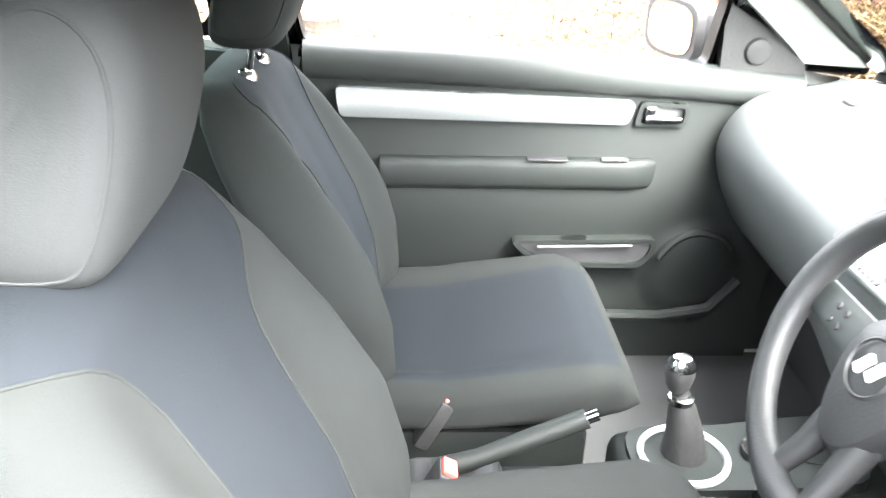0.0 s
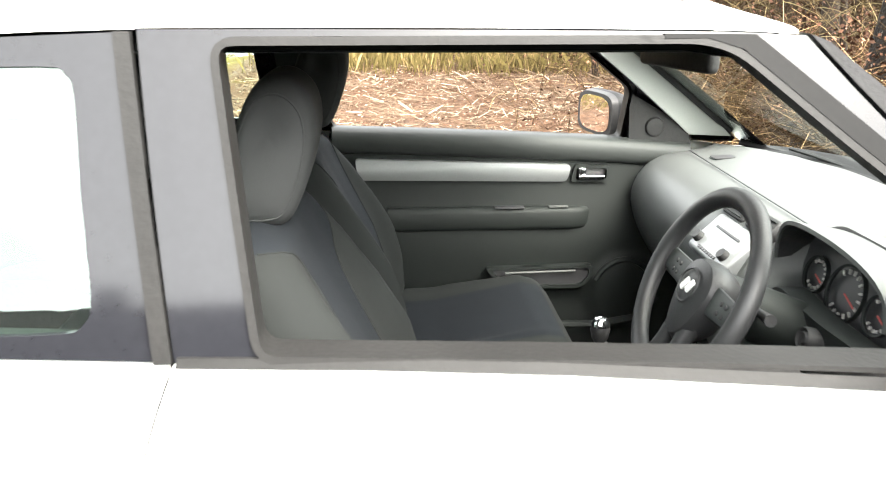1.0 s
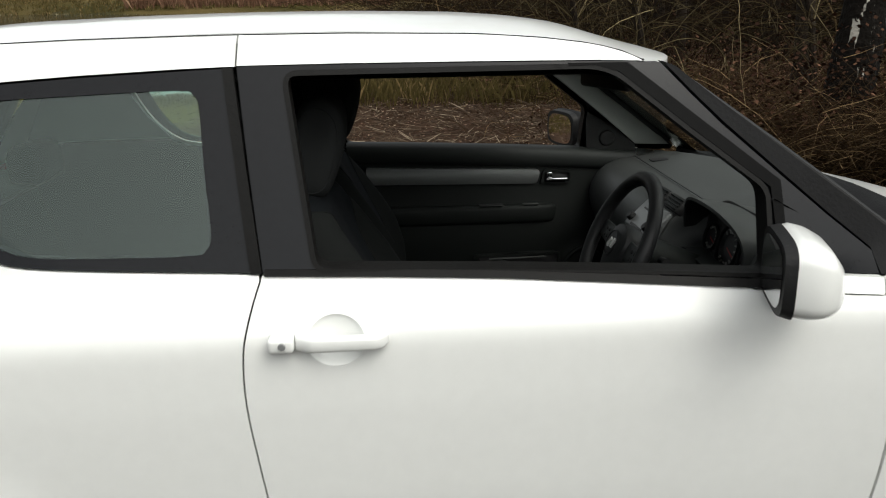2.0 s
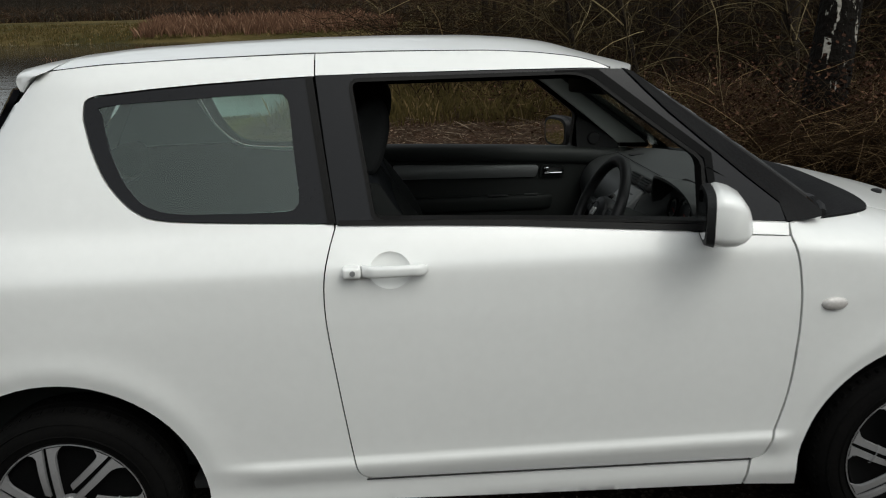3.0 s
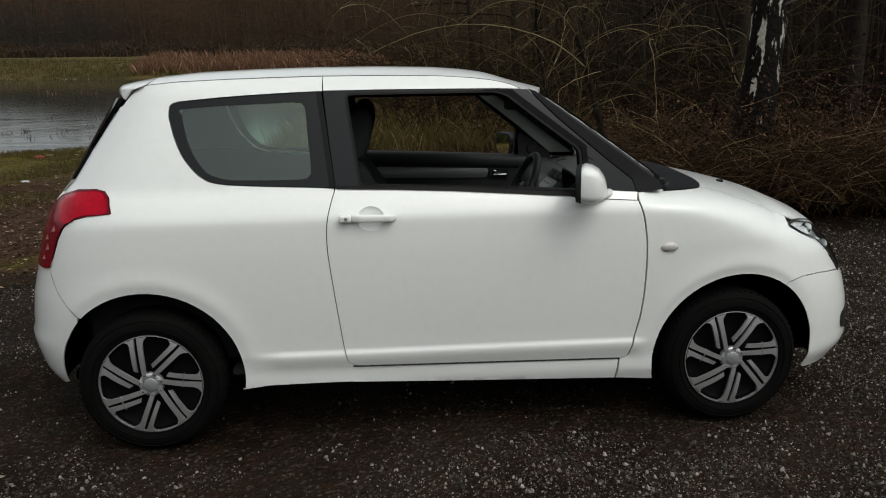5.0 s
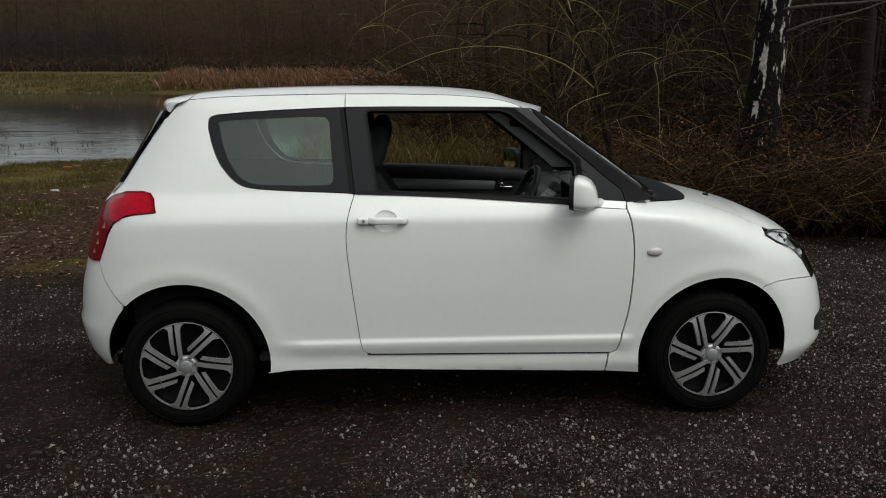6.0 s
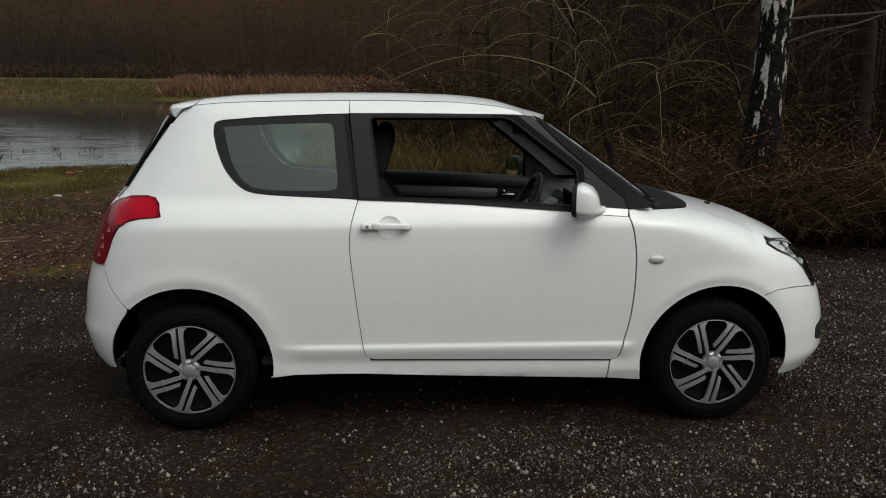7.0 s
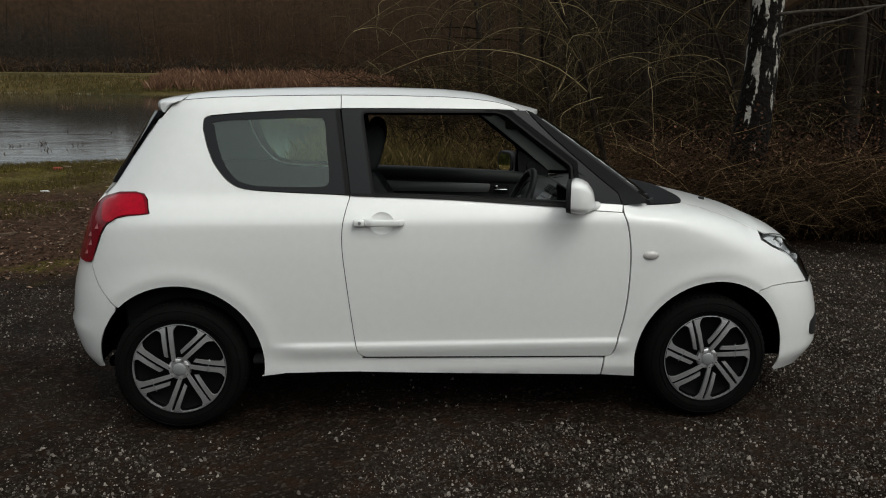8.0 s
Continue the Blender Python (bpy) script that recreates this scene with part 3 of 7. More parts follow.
# roof, with its spoiler
ROOF_Z = [(-0.24, 1.39), (-0.15, 1.42), (-0.03, 1.445), (0.153, 1.463), (0.415, 1.473), (0.67, 1.478), (0.926, 1.478), (1.184, 1.472), (1.313, 1.462), (1.416, 1.448), (1.516, 1.418), (1.58, 1.400), (1.64, 1.386), (1.72, 1.360)]
ROOF_T = table(ROOF_Z)


def roof_z(x, y):
    h = min(1.2, abs(MID - y) / 0.60)
    return float(np.interp(x, *ROOF_T)) + 0.045 * (1 - h ** 2.6)


def seam_y(x):
    return flank(x, curve_at(x, SEAM)) + 0.002


right = [(x, seam_y(x)) for x in np.linspace(0.02, 1.51, 24)]
front_edge = smooth_line([(1.525, 0.215), (1.60, 0.33), (1.645, 0.45), (1.685, 0.65), (1.70, 0.845)], 4)[1:]
outline = right + front_edge + [(x, 2 * MID - y) for x, y in (right + front_edge[:-1])[::-1]]
bm = sheet(outline, lambda x, y: (x, y, roof_z(x, y)), (), 0.05, 0.0014, 0.02, (0, 0, -1))
part("roof", bm, WHITE, car)
for far in (False, True):
    line = [(x, seam_y(x) - 0.001, curve_at(x, SEAM) + 0.001) for x in np.linspace(0.0, 1.51, 40)]
    part("roof_seam", tube([(x, 2 * MID - y if far else y, z) for x, y, z in line], 0.0011, 6), RUBBER, car)
def spoiler():
    """A rounded lip behind the roof, thick at its rear edge, with rounded ends."""
    rings = []
    for k in range(-15, 16):
        e = max(-1, min(1, k / 13))
        shrink = {14: 0.86, 15: 0.55}.get(abs(k), 1.0)
        xl = -0.185 + 0.088 * abs(e) ** 2.5
        w = min(1, max(0, (abs(e) - 0.75) / 0.2))      # the ends rise to meet the quarter panel
        pts = [(0.015, 0.0), (xl * 0.5, 0.0), (xl + 0.018, 0.0), (xl + 0.006, -0.005), (xl, -0.016), (xl + 0.002, -0.030), (xl + 0.010, -0.046), (xl + 0.022, -0.052), (-0.030 - 0.015 * w, -0.050 + 0.028 * w), (0.010 - 0.015 * w, -0.045 + 0.041 * w)]
        ring = []
        for x, dz in pts:
            half = 0.568 - 0.42 * (0.016 - max(x, -0.10))
            y = MID + math.copysign(1, k) * (abs(e) * half + (0.010 if abs(k) == 14 else 0.014 if abs(k) == 15 else 0))
            ring.append((x, y, roof_z(x, y) + dz))
        c = [sum(v[i] for v in ring) / len(ring) for i in range(3)]
        rings.append([tuple(c[i] + (v[i] - c[i]) * (shrink if i != 1 else 1.0) for i in range(3)) for v in ring])
    return loft(rings)


part("roof_spoiler", spoiler(), WHITE, car)
part("headliner", sheet([(0.0, 0.30), (1.55, 0.27), (1.66, 0.845), (1.55, 1.42), (0.0, 1.39)], lambda x, y: (x, y, roof_z(x, y) - 0.04 - 0.012 * (abs(MID - y) / 0.55) ** 4), (), 0.08, 0, 0.01, (0, 0, 1), True), LINER, car)

# bonnet, scuttle, windscreen
bonnet_side = [(2.298, 0.262), (2.40, 0.235), (2.55, 0.20), (2.66, 0.185), (2.72, 0.20), (2.82, 0.285), (2.92, 0.40), (2.985, 0.55), (3.02, 0.845)]
bonnet_rear = [(2.362, 0.845), (2.348, 0.70), (2.335, 0.56), (2.333, 0.42), (2.322, 0.33)]
half_out = smooth_line(bonnet_rear[::-1][::-1] + bonnet_side[:1], 4) + smooth_line(bonnet_side, 4)[1:]
outline = half_out + [(x, 2 * MID - y) for x, y in half_out[-2:0:-1]]
part("bonnet", sheet(outline, lambda x, y: (x, y, bonnet_z(x, y)), (), 0.028, 0.0003, 0.006, (0, 0, -1)), WHITE, car)
scuttle_half = [(2.00, 0.092), (2.06, 0.104), (2.13, 0.124), (2.218, 0.162), (2.278, 0.206), (2.311, 0.260), (2.329, 0.335), (2.337, 0.42), (2.340, 0.56), (2.353, 0.70), (2.367, 0.845)]
back_half = [(2.21, 0.845), (2.20, 0.6), (2.155, 0.35), (2.07, 0.19), (1.97, 0.115)]
scut = smooth_line(scuttle_half, 3)
outline = scut + [(x, 2 * MID - y) for x, y in scut[-2::-1]] + [(x, 2 * MID - y) for x, y in back_half[::-1]] + back_half[1:]
part("scuttle_panel", sheet(outline, lambda x, y: (x, y, bonnet_z(x, y) + 0.006 - 0.30 * max(0, 2.295 - 0.17 * (abs(y - MID) / 0.715) ** 2.4 - x)), (), 0.02, 0.0, 0.03, (0, 0, -1)), SCUTTLE, car, "black plastic scuttle panel below the windscreen")


def screen_point(u, v):
    """u across from 0 to 1, v down the screen from 0 to 1."""
    a = abs(2 * u - 1)
    top = Vector((1.70 - 0.13 * a ** 2.2, 0.845 + (2 * u - 1) * 0.60, 1.400 - 0.004 * a * a))
    low = Vector((2.275 - 0.17 * a ** 2.4, 0.845 + (2 * u - 1) * 0.715, 0.986 + 0.02 * a * a))
    p = top.lerp(low, v)
    p.z += 0.004 * math.sin(math.pi * v)
    return p


def grid(fn, nu, nv):
    bm = bmesh.new()
    vs = [[bm.verts.new(fn(i / nu, j / nv)) for i in range(nu + 1)] for j in range(nv + 1)]
    for j in range(nv):
        for i in range(nu):
            bm.faces.new((vs[j][i], vs[j + 1][i], vs[j + 1][i + 1], vs[j][i + 1]))
    return bm


ws = part("windscreen", grid(screen_point, 24, 12), SCREEN, car, "clear windscreen with damp black edging")
ws.visible_shadow = False
for s in (0, 1):
    part("screen_edge", tube([screen_point(abs(s - 0.004), v / 10) + Vector((0.004, 0, 0.002)) for v in range(10)], 0.012, 8), RUBBER, ws)
    part("screen_moulding", tube([screen_point(abs(s - 0.02), v / 10) + Vector((0.004, 0, 0.010)) for v in range(1, 10)], 0.0035, 6), TRIMMID, ws)
for s in (0, 1):
    part("screen_band", grid(lambda a, b: screen_point(abs(s - 0.062 * a), b) + Vector((0.002, 0, 0.003)), 3, 14), BLACKGLOSS, ws, "black band along the screen's edge")
# thin wet streaks, coloured pale to stand for sky highlights along the edge
wet = random.Random(8)
for at, r0 in ((0.020, 0.0010), (0.036, 0.0016), (0.050, 0.0012), (0.060, 0.0020), (0.075, 0.0014)):
    run = [screen_point(at + wet.uniform(-0.006, 0.006), v / 30) + Vector((0.003, 0, 0.004)) for v in range(2, 27)]
    part("glint_streak", tube(run, [r0 * wet.uniform(0.1, 1.5) for _ in run], 6), WETGLINT, ws, "pale wet streak on glass with the sky's glint in its colour")
part("lower_screen_edge", tube([screen_point(u / 16, 1.0) for u in range(17)], 0.012, 8), RUBBER, ws)
# wipers lie at the foot of the screen
for y0, y1 in ((0.42, 0.98), (0.95, 1.38)):
    bar = [screen_point((y0 + (y1 - y0) * k / 8 - 0.13) / 1.43, 0.985 - 0.03 * k / 8) + Vector((0.0, 0, 0.008)) for k in range(9)]
    part("wiper", tube(bar, 0.006, 6), RUBBER, car)
part("washer_jet", box((2.515, 0.535, bonnet_z(2.527, 0.55) - 0.004), (2.54, 0.565, bonnet_z(2.527, 0.55) + 0.012), 0.005), RUBBER, car)

# tailgate, rear window
gate_l = [(0.845, 0.765), (0.40, 0.765), (0.34, 0.80), (0.33, 0.93), (0.36, 1.03), (0.325, 1.068), (0.33, 1.085), (0.845, 1.085)]
part("tailgate", sheet(gate_l[:-1] + [(0.33, 1.085), (1.36, 1.085)] + [(2 * MID - y, z) for y, z in gate_l[-3:0:-1]], lambda y, z: (tail_x(y, z), y, z), (), 0.05, 0, 0.015, (1, 0, 0), True), WHITE, car)
rg = [(0.30, 1.085), (1.39, 1.085), (1.345, 1.405), (0.345, 1.405)]
part("rear_window", sheet(rg, lambda y, z: (tail_x(y, z) - 0.012, y, z), [inset(dense(rg, 0.05), 0.07)], 0.05, 0, 0.02, (1, 0, 0), True), BLACKGLOSS, car, "dark tinted rear window")
rp = part("rear_window_pane", sheet(inset(dense(rg, 0.05), 0.065), lambda y, z: (tail_x(y, z) - 0.008, y, z), (), 0.06, 0, 0), TINTED, car)
rp.visible_shadow = False

# bumpers
def rear_bumper():
    ends = lambda zs: [(float(np.interp(z, *TAIL_T)) + 0.0002, z) for z in zs]
    outline = [(-0.384, 0.752), (-0.347, 0.66), (-0.267, 0.564)] + [p for p in arch(0, 134, 184) if p[0] < -0.265] + [(-0.362, 0.265), (-0.40, 0.245)]
    outline += ends(np.linspace(0.23, 0.755, 14))

    def shape(u, z):
        x, y, z = side_tail(u, z)
        step = 0.012 * min(1, max(0, (0.475 - z) / 0.012)) * min(1, max(0, (-0.30 - x) / 0.15))
        return (x - step * 0.9, y - 0.2 * step, z)
    return sheet(on_tail(outline), shape, (), 0.03, 0.0012, 0.012)


def front_bumper():
    ends = lambda zs: [(float(np.interp(z, *NOSE_T)) - 0.0002, z) for z in zs]
    outline = [(2.644, 0.604), (2.70, 0.619), (2.80, 0.620), (2.90, 0.609), (2.98, 0.596), (3.012, 0.594), (3.005, 0.67), (2.97, 0.73)]
    outline += ends(np.linspace(0.735, 0.20, 14)) + [(2.95, 0.178), (2.79, 0.178)] + [p for p in arch(1, -15, 56)]
    return sheet(on_nose(outline), side_nose, (), 0.03, 0.0012, 0.005)


part("rear_bumper", joined(rear_bumper(), mirrored(rear_bumper())), WHITE, car)
fb = part("front_bumper", joined(front_bumper(), mirrored(front_bumper())), WHITE, car)
for far in (False, True):
    turn = mirrored if far else (lambda b: b)
    fog = [(2.985, 0.40), (3.05, 0.415), (3.12, 0.415), (3.12, 0.315), (3.04, 0.315), (2.99, 0.335)]
    part("fog_lamp_recess", turn(sheet(on_nose(rounded(fog, 0.02)), lambda u, z: tuple(np.array(side_nose(u, z)) + (0.003, -0.003, 0)), (), 0.025, 0, 0.01)), RUBBER, fb)
grille = [(0.52, 0.30), (1.17, 0.30), (1.20, 0.45), (0.49, 0.45)]
part("grille", sheet(rounded(grille, 0.03), lambda y, z: (1.7 + (float(np.interp(z, *NOSE_T)) - 1.7) * (1 - (abs(MID - y) / 0.83) ** 2.4) ** 0.2 + 0.004, y, z), (), 0.05, 0, 0.02, (-1, 0, 0)), RUBBER, fb)

# lamps
for far in (False, True):
    turn = mirrored if far else (lambda b: b)
    tl = part("tail_lamp", turn(sheet(on_tail(TAIL_LAMP), lambda u, z: tuple(np.array(side_tail(u, z)) + (-0.004, -0.005, 0)), (), 0.014, 0, 0.012)), DARKRED, car, "red tail lamp wrapping the rear corner, darker below")
    part("upper_lens", turn(sheet(on_tail(UPPER_LENS), lambda u, z: tuple(np.array(side_tail(u, z)) + (-0.006, -0.007, 0)), (), 0.02, 0, 0.004)), REDLENS, tl, "bright red upper lens")
    for cx, cz, h in ((-0.343, 0.908, 0.016), (-0.385, 0.869, 0.013), (-0.381, 0.833, 0.016), (-0.405, 0.790, 0.012)):
        part("facet", turn(sheet(on_tail([(cx - 0.013, cz - h * 0.7), (cx + 0.011, cz - h * 0.4), (cx + 0.004, cz + h)]), lambda u, z: tuple(np.array(side_tail(u, z)) + (-0.007, -0.008, 0)), (), 0.03, 0, 0.002)), PINK, tl)
    hl = part("head_lamp", turn(sheet(on_nose(inset(HEAD_LAMP, 0.002)), lambda u, z: tuple(np.array(side_nose(u, z)) + (-0.016, 0.016, -0.008)), (), 0.025, 0, 0.02)), STRIP, car, "clear head lamp with dark housing and bright reflectors")
    for shape in ([(2.684, 0.830), (2.730, 0.834), (2.790, 0.822), (2.840, 0.797), (2.812, 0.772), (2.745, 0.797)], [(2.800, 0.757), (2.850, 0.760), (2.908, 0.738), (2.938, 0.697), (2.926, 0.655), (2.869, 0.703)]):
        part("reflector", turn(sheet(on_nose(rounded(shape, 0.012, 3)), lambda u, z: tuple(np.array(side_nose(u, z)) + (-0.008, 0.008 + 0.004 * math.sin(90 * u + 60 * z), -0.004)), (), 0.010, 0, 0.006)), REFLECTOR, hl, "bright lamp reflector")
    hp = part("lamp_lens", turn(sheet(on_nose(HEAD_LAMP), lambda u, z: tuple(np.array(side_nose(u, z)) + (0.001, -0.002, 0.001)), (), 0.025, 0, 0.006)), LENS, hl)
    hp.visible_shadow = False
    part("lamp_surround", turn(sheet(on_nose(HEAD_LAMP), lambda u, z: tuple(np.array(side_nose(u, z)) + (0.0015, -0.003, 0.0015)), [on_nose(inset(HEAD_LAMP, 0.004))], 0.02, 0, 0.012)), RUBBER, hl)
    part("lamp_bowl", turn(lathe([(0.0, 0.02), (0.012, 0.018), (0.020, 0.010), (0.024, 0.0), (0.026, 0.0)], 20, "Y", (2.775, flank(2.775, 0.80) + 0.010, 0.803))), CHROME, hl)
    part("lamp_bowl", turn(lathe([(0.0, 0.03), (0.014, 0.026), (0.020, 0.014), (0.024, 0.004), (0.026, 0.004)], 20, "Y", (2.880, flank(2.880, 0.722) + 0.012, 0.718))), CHROME, hl)
    rep = bmesh.new()
    bmesh.ops.create_uvsphere(rep, u_segments=20, v_segments=12, radius=1)
    for v in rep.verts:
        v.co = Vector((2.091 + v.co.x * 0.037, flank(2.09, 0.782) + v.co.y * 0.013, 0.782 + v.co.z * 0.0195))
    part("side_repeater", turn(rep), CLEARLAMP, car, "clear oval side repeater lamp")


# door mirrors
def mirror_shell():
    """A squarish shell, flat behind, with a sloping brow and a fuller foot."""
    rings = []
    for k in range(15):
        s = k / 14
        x = 1.690 + 0.102 * s
        top = curve_at(s, [(0, 1.135), (0.15, 1.141), (0.4, 1.135), (0.65, 1.121), (0.85, 1.094), (0.95, 1.066), (1.0, 1.035)])
        low = curve_at(s, [(0, 0.999), (0.3, 0.994), (0.6, 0.997), (0.82, 1.006), (0.94, 1.015), (1.0, 1.024)])
        wide = 0.108 * max(0.06, 1 - s ** 3.2) ** 0.5
        rings.append([(x, -0.085 + wide * sgn_pow(math.cos(a), 0.55), (top + low) / 2 + (top - low) / 2 * sgn_pow(math.sin(a), 0.42)) for a in (2 * math.pi * i / 32 for i in range(32))])
    return loft(rings)


for far in (False, True):
    turn = mirrored if far else (lambda b: b)
    toe = Matrix.Translation((1.714, -0.085, 0) if far else (1.709, -0.046, -0.009)) @ Matrix.Rotation(radians(-16), 4, "Z") @ Matrix.Translation((-1.69, 0.085, 0))

    def set_in(bm):
        bm.transform(toe)
        return turn(bm)
    mirror = part("door_mirror", set_in(mirror_shell()), WHITE if not far else SCUTTLE, car, "white door mirror with black inner rim" if not far else "black-backed door mirror")
    rim = [[(1.672 + 0.020 * s, -0.085 + (0.106 + 0.005 * s) * sgn_pow(math.cos(a), 0.55), 1.0660 + (0.067 + 0.005 * s) * sgn_pow(math.sin(a), 0.42)) for a in (2 * math.pi * i / 28 for i in range(28))] for s in (0, 0.5, 1)]
    part("mirror_rim", set_in(loft(rim)), RUBBER, mirror)
    pane = [[(1.670, -0.085 + 0.092 * g * sgn_pow(math.cos(a), 0.6), 1.0660 + 0.057 * g * sgn_pow(math.sin(a), 0.6)) for a in (2 * math.pi * i / 28 for i in range(28))] for g in (1, 0.5, 0.02)]
    part("mirror_pane", set_in(loft(pane, cap=False)), MIRROR, mirror)
    part("mirror_foot", turn(sheet([(1.80, 1.012), (1.83, 0.984), (1.955, 0.976), (1.960, 1.005), (1.84, 1.013)], lambda x, z: (x, flank(x, z) - 0.004 - 0.05 * max(0, 1.86 - x), z), (), 0.02, 0, 0.02)), WHITE, mirror)
    part("mirror_arm", turn(tube([(1.85, 0.05, 1.0), (1.81, 0.01, 1.005), (1.77, -0.03, 1.02)], [0.02, 0.022, 0.026], 12)), WHITE, mirror)

# wheels
def spoke_bar(angle, off, r0, w, flare):
    """A flat straight spoke that runs beside the radius, cut slantwise at its foot, and spreads on one side (flare) into the rim ring."""
    bm = bmesh.new()
    rows = []
    r1 = math.sqrt(0.1985 ** 2 - off ** 2)
    c, d = math.cos(radians(angle)), math.sin(radians(angle))
    for k in range(13):
        s = k / 12
        y = -0.012 - 0.012 * math.sin(math.pi * (0.2 + 0.75 * s))
        half = w * (0.80 + 0.26 * s)
        spread = 0.020 * max(0, (s - 0.80) / 0.20) ** 2.2
        row = []
        for e, dy in ((-half, 0.009), (-half * 0.88, 0), (half * 0.88, 0), (half, 0.009)):
            if e * flare > 0:
                e += flare * spread
            end = math.sqrt(max(0.001, 0.1985 ** 2 - (off + e) ** 2))
            r = r0 + 0.5 * e * flare + (end - r0 - 0.5 * e * flare) * s
            row.append(bm.verts.new((r * c - (off + e) * d, y + dy, r * d + (off + e) * c)))
        rows.append(row)
    for a, b in zip(rows, rows[1:]):
        for i in range(3):
            bm.faces.new((a[i], b[i], b[i + 1], a[i + 1]))
    bm.faces.new(rows[0])
    bmesh.ops.recalc_face_normals(bm, faces=bm.faces[:])
    return bm


def wheel(x, y, z, turned, far, tied=(0, 4)):
    base = part("wheel", lathe([(0.19, 0.10), (0.19, -0.0), (0.186, 0.02), (0.0, 0.03)], 40), CAPBLACK, car, "black tyre with silver and black seven-spoke wheel cover")
    prof = [(0.190, 0.012), (0.197, -0.004), (0.212, -0.014), (0.235, -0.019), (0.258, -0.014), (0.275, -0.003), (0.283, 0.008), (0.2865, 0.03), (0.290, 0.034), (0.2905, 0.058), (0.287, 0.062), (0.2905, 0.066), (0.291, 0.098), (0.287, 0.102), (0.290, 0.106), (0.287, 0.14), (0.275, 0.155), (0.235, 0.172), (0.19, 0.16)]
    tyre = part("tyre", lathe(prof, 72), TYRE, base)
    for r in (0.206, 0.228, 0.262):
        part("tyre_rib", lathe([(r - 0.0025, -0.012 if r < 0.21 else -0.016 + 0.004 * (r > 0.25)), (r, -0.0165 if r < 0.21 else -0.0215 + 0.006 * (r > 0.25)), (r + 0.0025, -0.012 if r < 0.21 else -0.016 + 0.006 * (r > 0.25))], 72), TYRE, tyre)
    for k in range(60):
        a = 2 * math.pi * k / 60
        bm = box((-0.006, 0.012, 0.276), (0.006, 0.045, 0.2885), 0.0015, 1, Matrix.Rotation(a, 4, "Y"))
        if k < 60:
            part("tread_block", bm, TYRE, tyre, smooth=False)
    cover = part("wheel_cover", lathe([(0.199, 0.006), (0.2045, -0.006), (0.2035, -0.0115), (0.2000, -0.0125), (0.1975, -0.006), (0.195, 0.004)], 64), SILVER, base, "silver rim ring")
    part("cover_dish", lathe([(0.195, 0.004), (0.17, 0.018), (0.08, 0.018), (0.0, 0.012)], 48), CAPBLACK, cover)
    for k in range(7):
        ang = turned + k * 360 / 7
        part("spoke", spoke_bar(ang, 0.0185, 0.020, 0.0110, -1), SILVER, cover)
        part("spoke", spoke_bar(ang, 0.0495, 0.060, 0.0100, 1), SILVER, cover)
        part("clip", lathe([(0.0, -0.0175), (0.003, -0.0175), (0.0035, -0.012)], 8, "Y", (0.043 * math.cos(radians(ang + 25)), -0.004, 0.043 * math.sin(radians(ang + 25)))), CHROME, cover)
    for k in tied:
        c, d = math.cos(radians(turned + k * 360 / 7)), math.sin(radians(turned + k * 360 / 7))
        ring = [(0.125 * c - (0.035 + 0.030 * math.cos(b)) * d, -0.020 - 0.010 * math.sin(b), 0.125 * d + (0.035 + 0.030 * math.cos(b)) * c) for b in np.linspace(0, math.pi, 10)]
        part("cable_tie", tube(ring, 0.0014, 6), STRIP, cover)
    part("hub", lathe([(0.050, 0.0), (0.047, -0.014), (0.040, -0.0185), (0.031, -0.0185)], 36), SILVER, cover)
    part("centre_cap", lathe([(0.0295, -0.014), (0.0285, -0.0215), (0.024, -0.0245), (0.0, -0.026)], 36), STRIP, cover, "plain silver centre cap")
    base.matrix_basis = pose(x, y, z, 0, 0, 180 if far else 0)
    return base


wheel(0.0, 0.035, 0.29, -9, False)
wheel(2.39, 0.035, 0.29, 1, False, (0, 3))
wheel(0.0, 2 * MID - 0.035, 0.29, 8, True)
wheel(2.39, 2 * MID - 0.035, 0.29, 20, True)

# arch liners, underbody
for k in (0, 1):
    for far in (False, True):
        ax, az, r = ARCHES[k]
        rings = [[(ax + rr * math.cos(radians(a)), max(yy, flank(ax + (r + 0.01) * math.cos(radians(a)), az + (r + 0.01) * math.sin(radians(a))) + 0.012) if yy < 0.2 else yy, az + rr * math.sin(radians(a))) for a in range(-4, 186, 6)] for yy, rr in ((0.03, r + 0.003), (0.06, r + 0.012), (0.34, r + 0.02), (0.36, 0.02))]
        bm = loft(rings, closed=False, cap=False)
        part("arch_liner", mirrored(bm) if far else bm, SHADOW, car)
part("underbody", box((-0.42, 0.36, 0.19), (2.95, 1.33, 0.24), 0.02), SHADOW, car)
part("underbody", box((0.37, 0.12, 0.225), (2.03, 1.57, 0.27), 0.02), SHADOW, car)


# ---- inside the car ----
part("cabin_floor", box((0.30, 0.13, 0.27), (2.05, 1.56, 0.30), 0.01), CARPET, car)
part("bulkhead", box((2.03, 0.14, 0.28), (2.07, 1.55, 0.98), 0.01), CARPET, car)
part("boot_floor", box((-0.40, 0.38, 0.40), (0.32, 1.31, 0.44), 0.01), CARPET, car)


def inner_side():
    """Trim behind the door: the lower side of the rear cabin and the boot."""
    outline = [(-0.25, 0.45), (0.30, 0.34), (0.78, 0.32), (0.80, 0.62), (0.775, 1.04), (0.66, 1.05), (0.42, 1.062), (0.30, 1.075), (0.24, 1.10), (-0.10, 1.10), (-0.26, 1.06)]
    return sheet(outline, lambda x, z: (x, max(flank(x, z) + 0.09, 0.17), z), (), 0.06, 0, 0.02, (0, -1, 0), True)


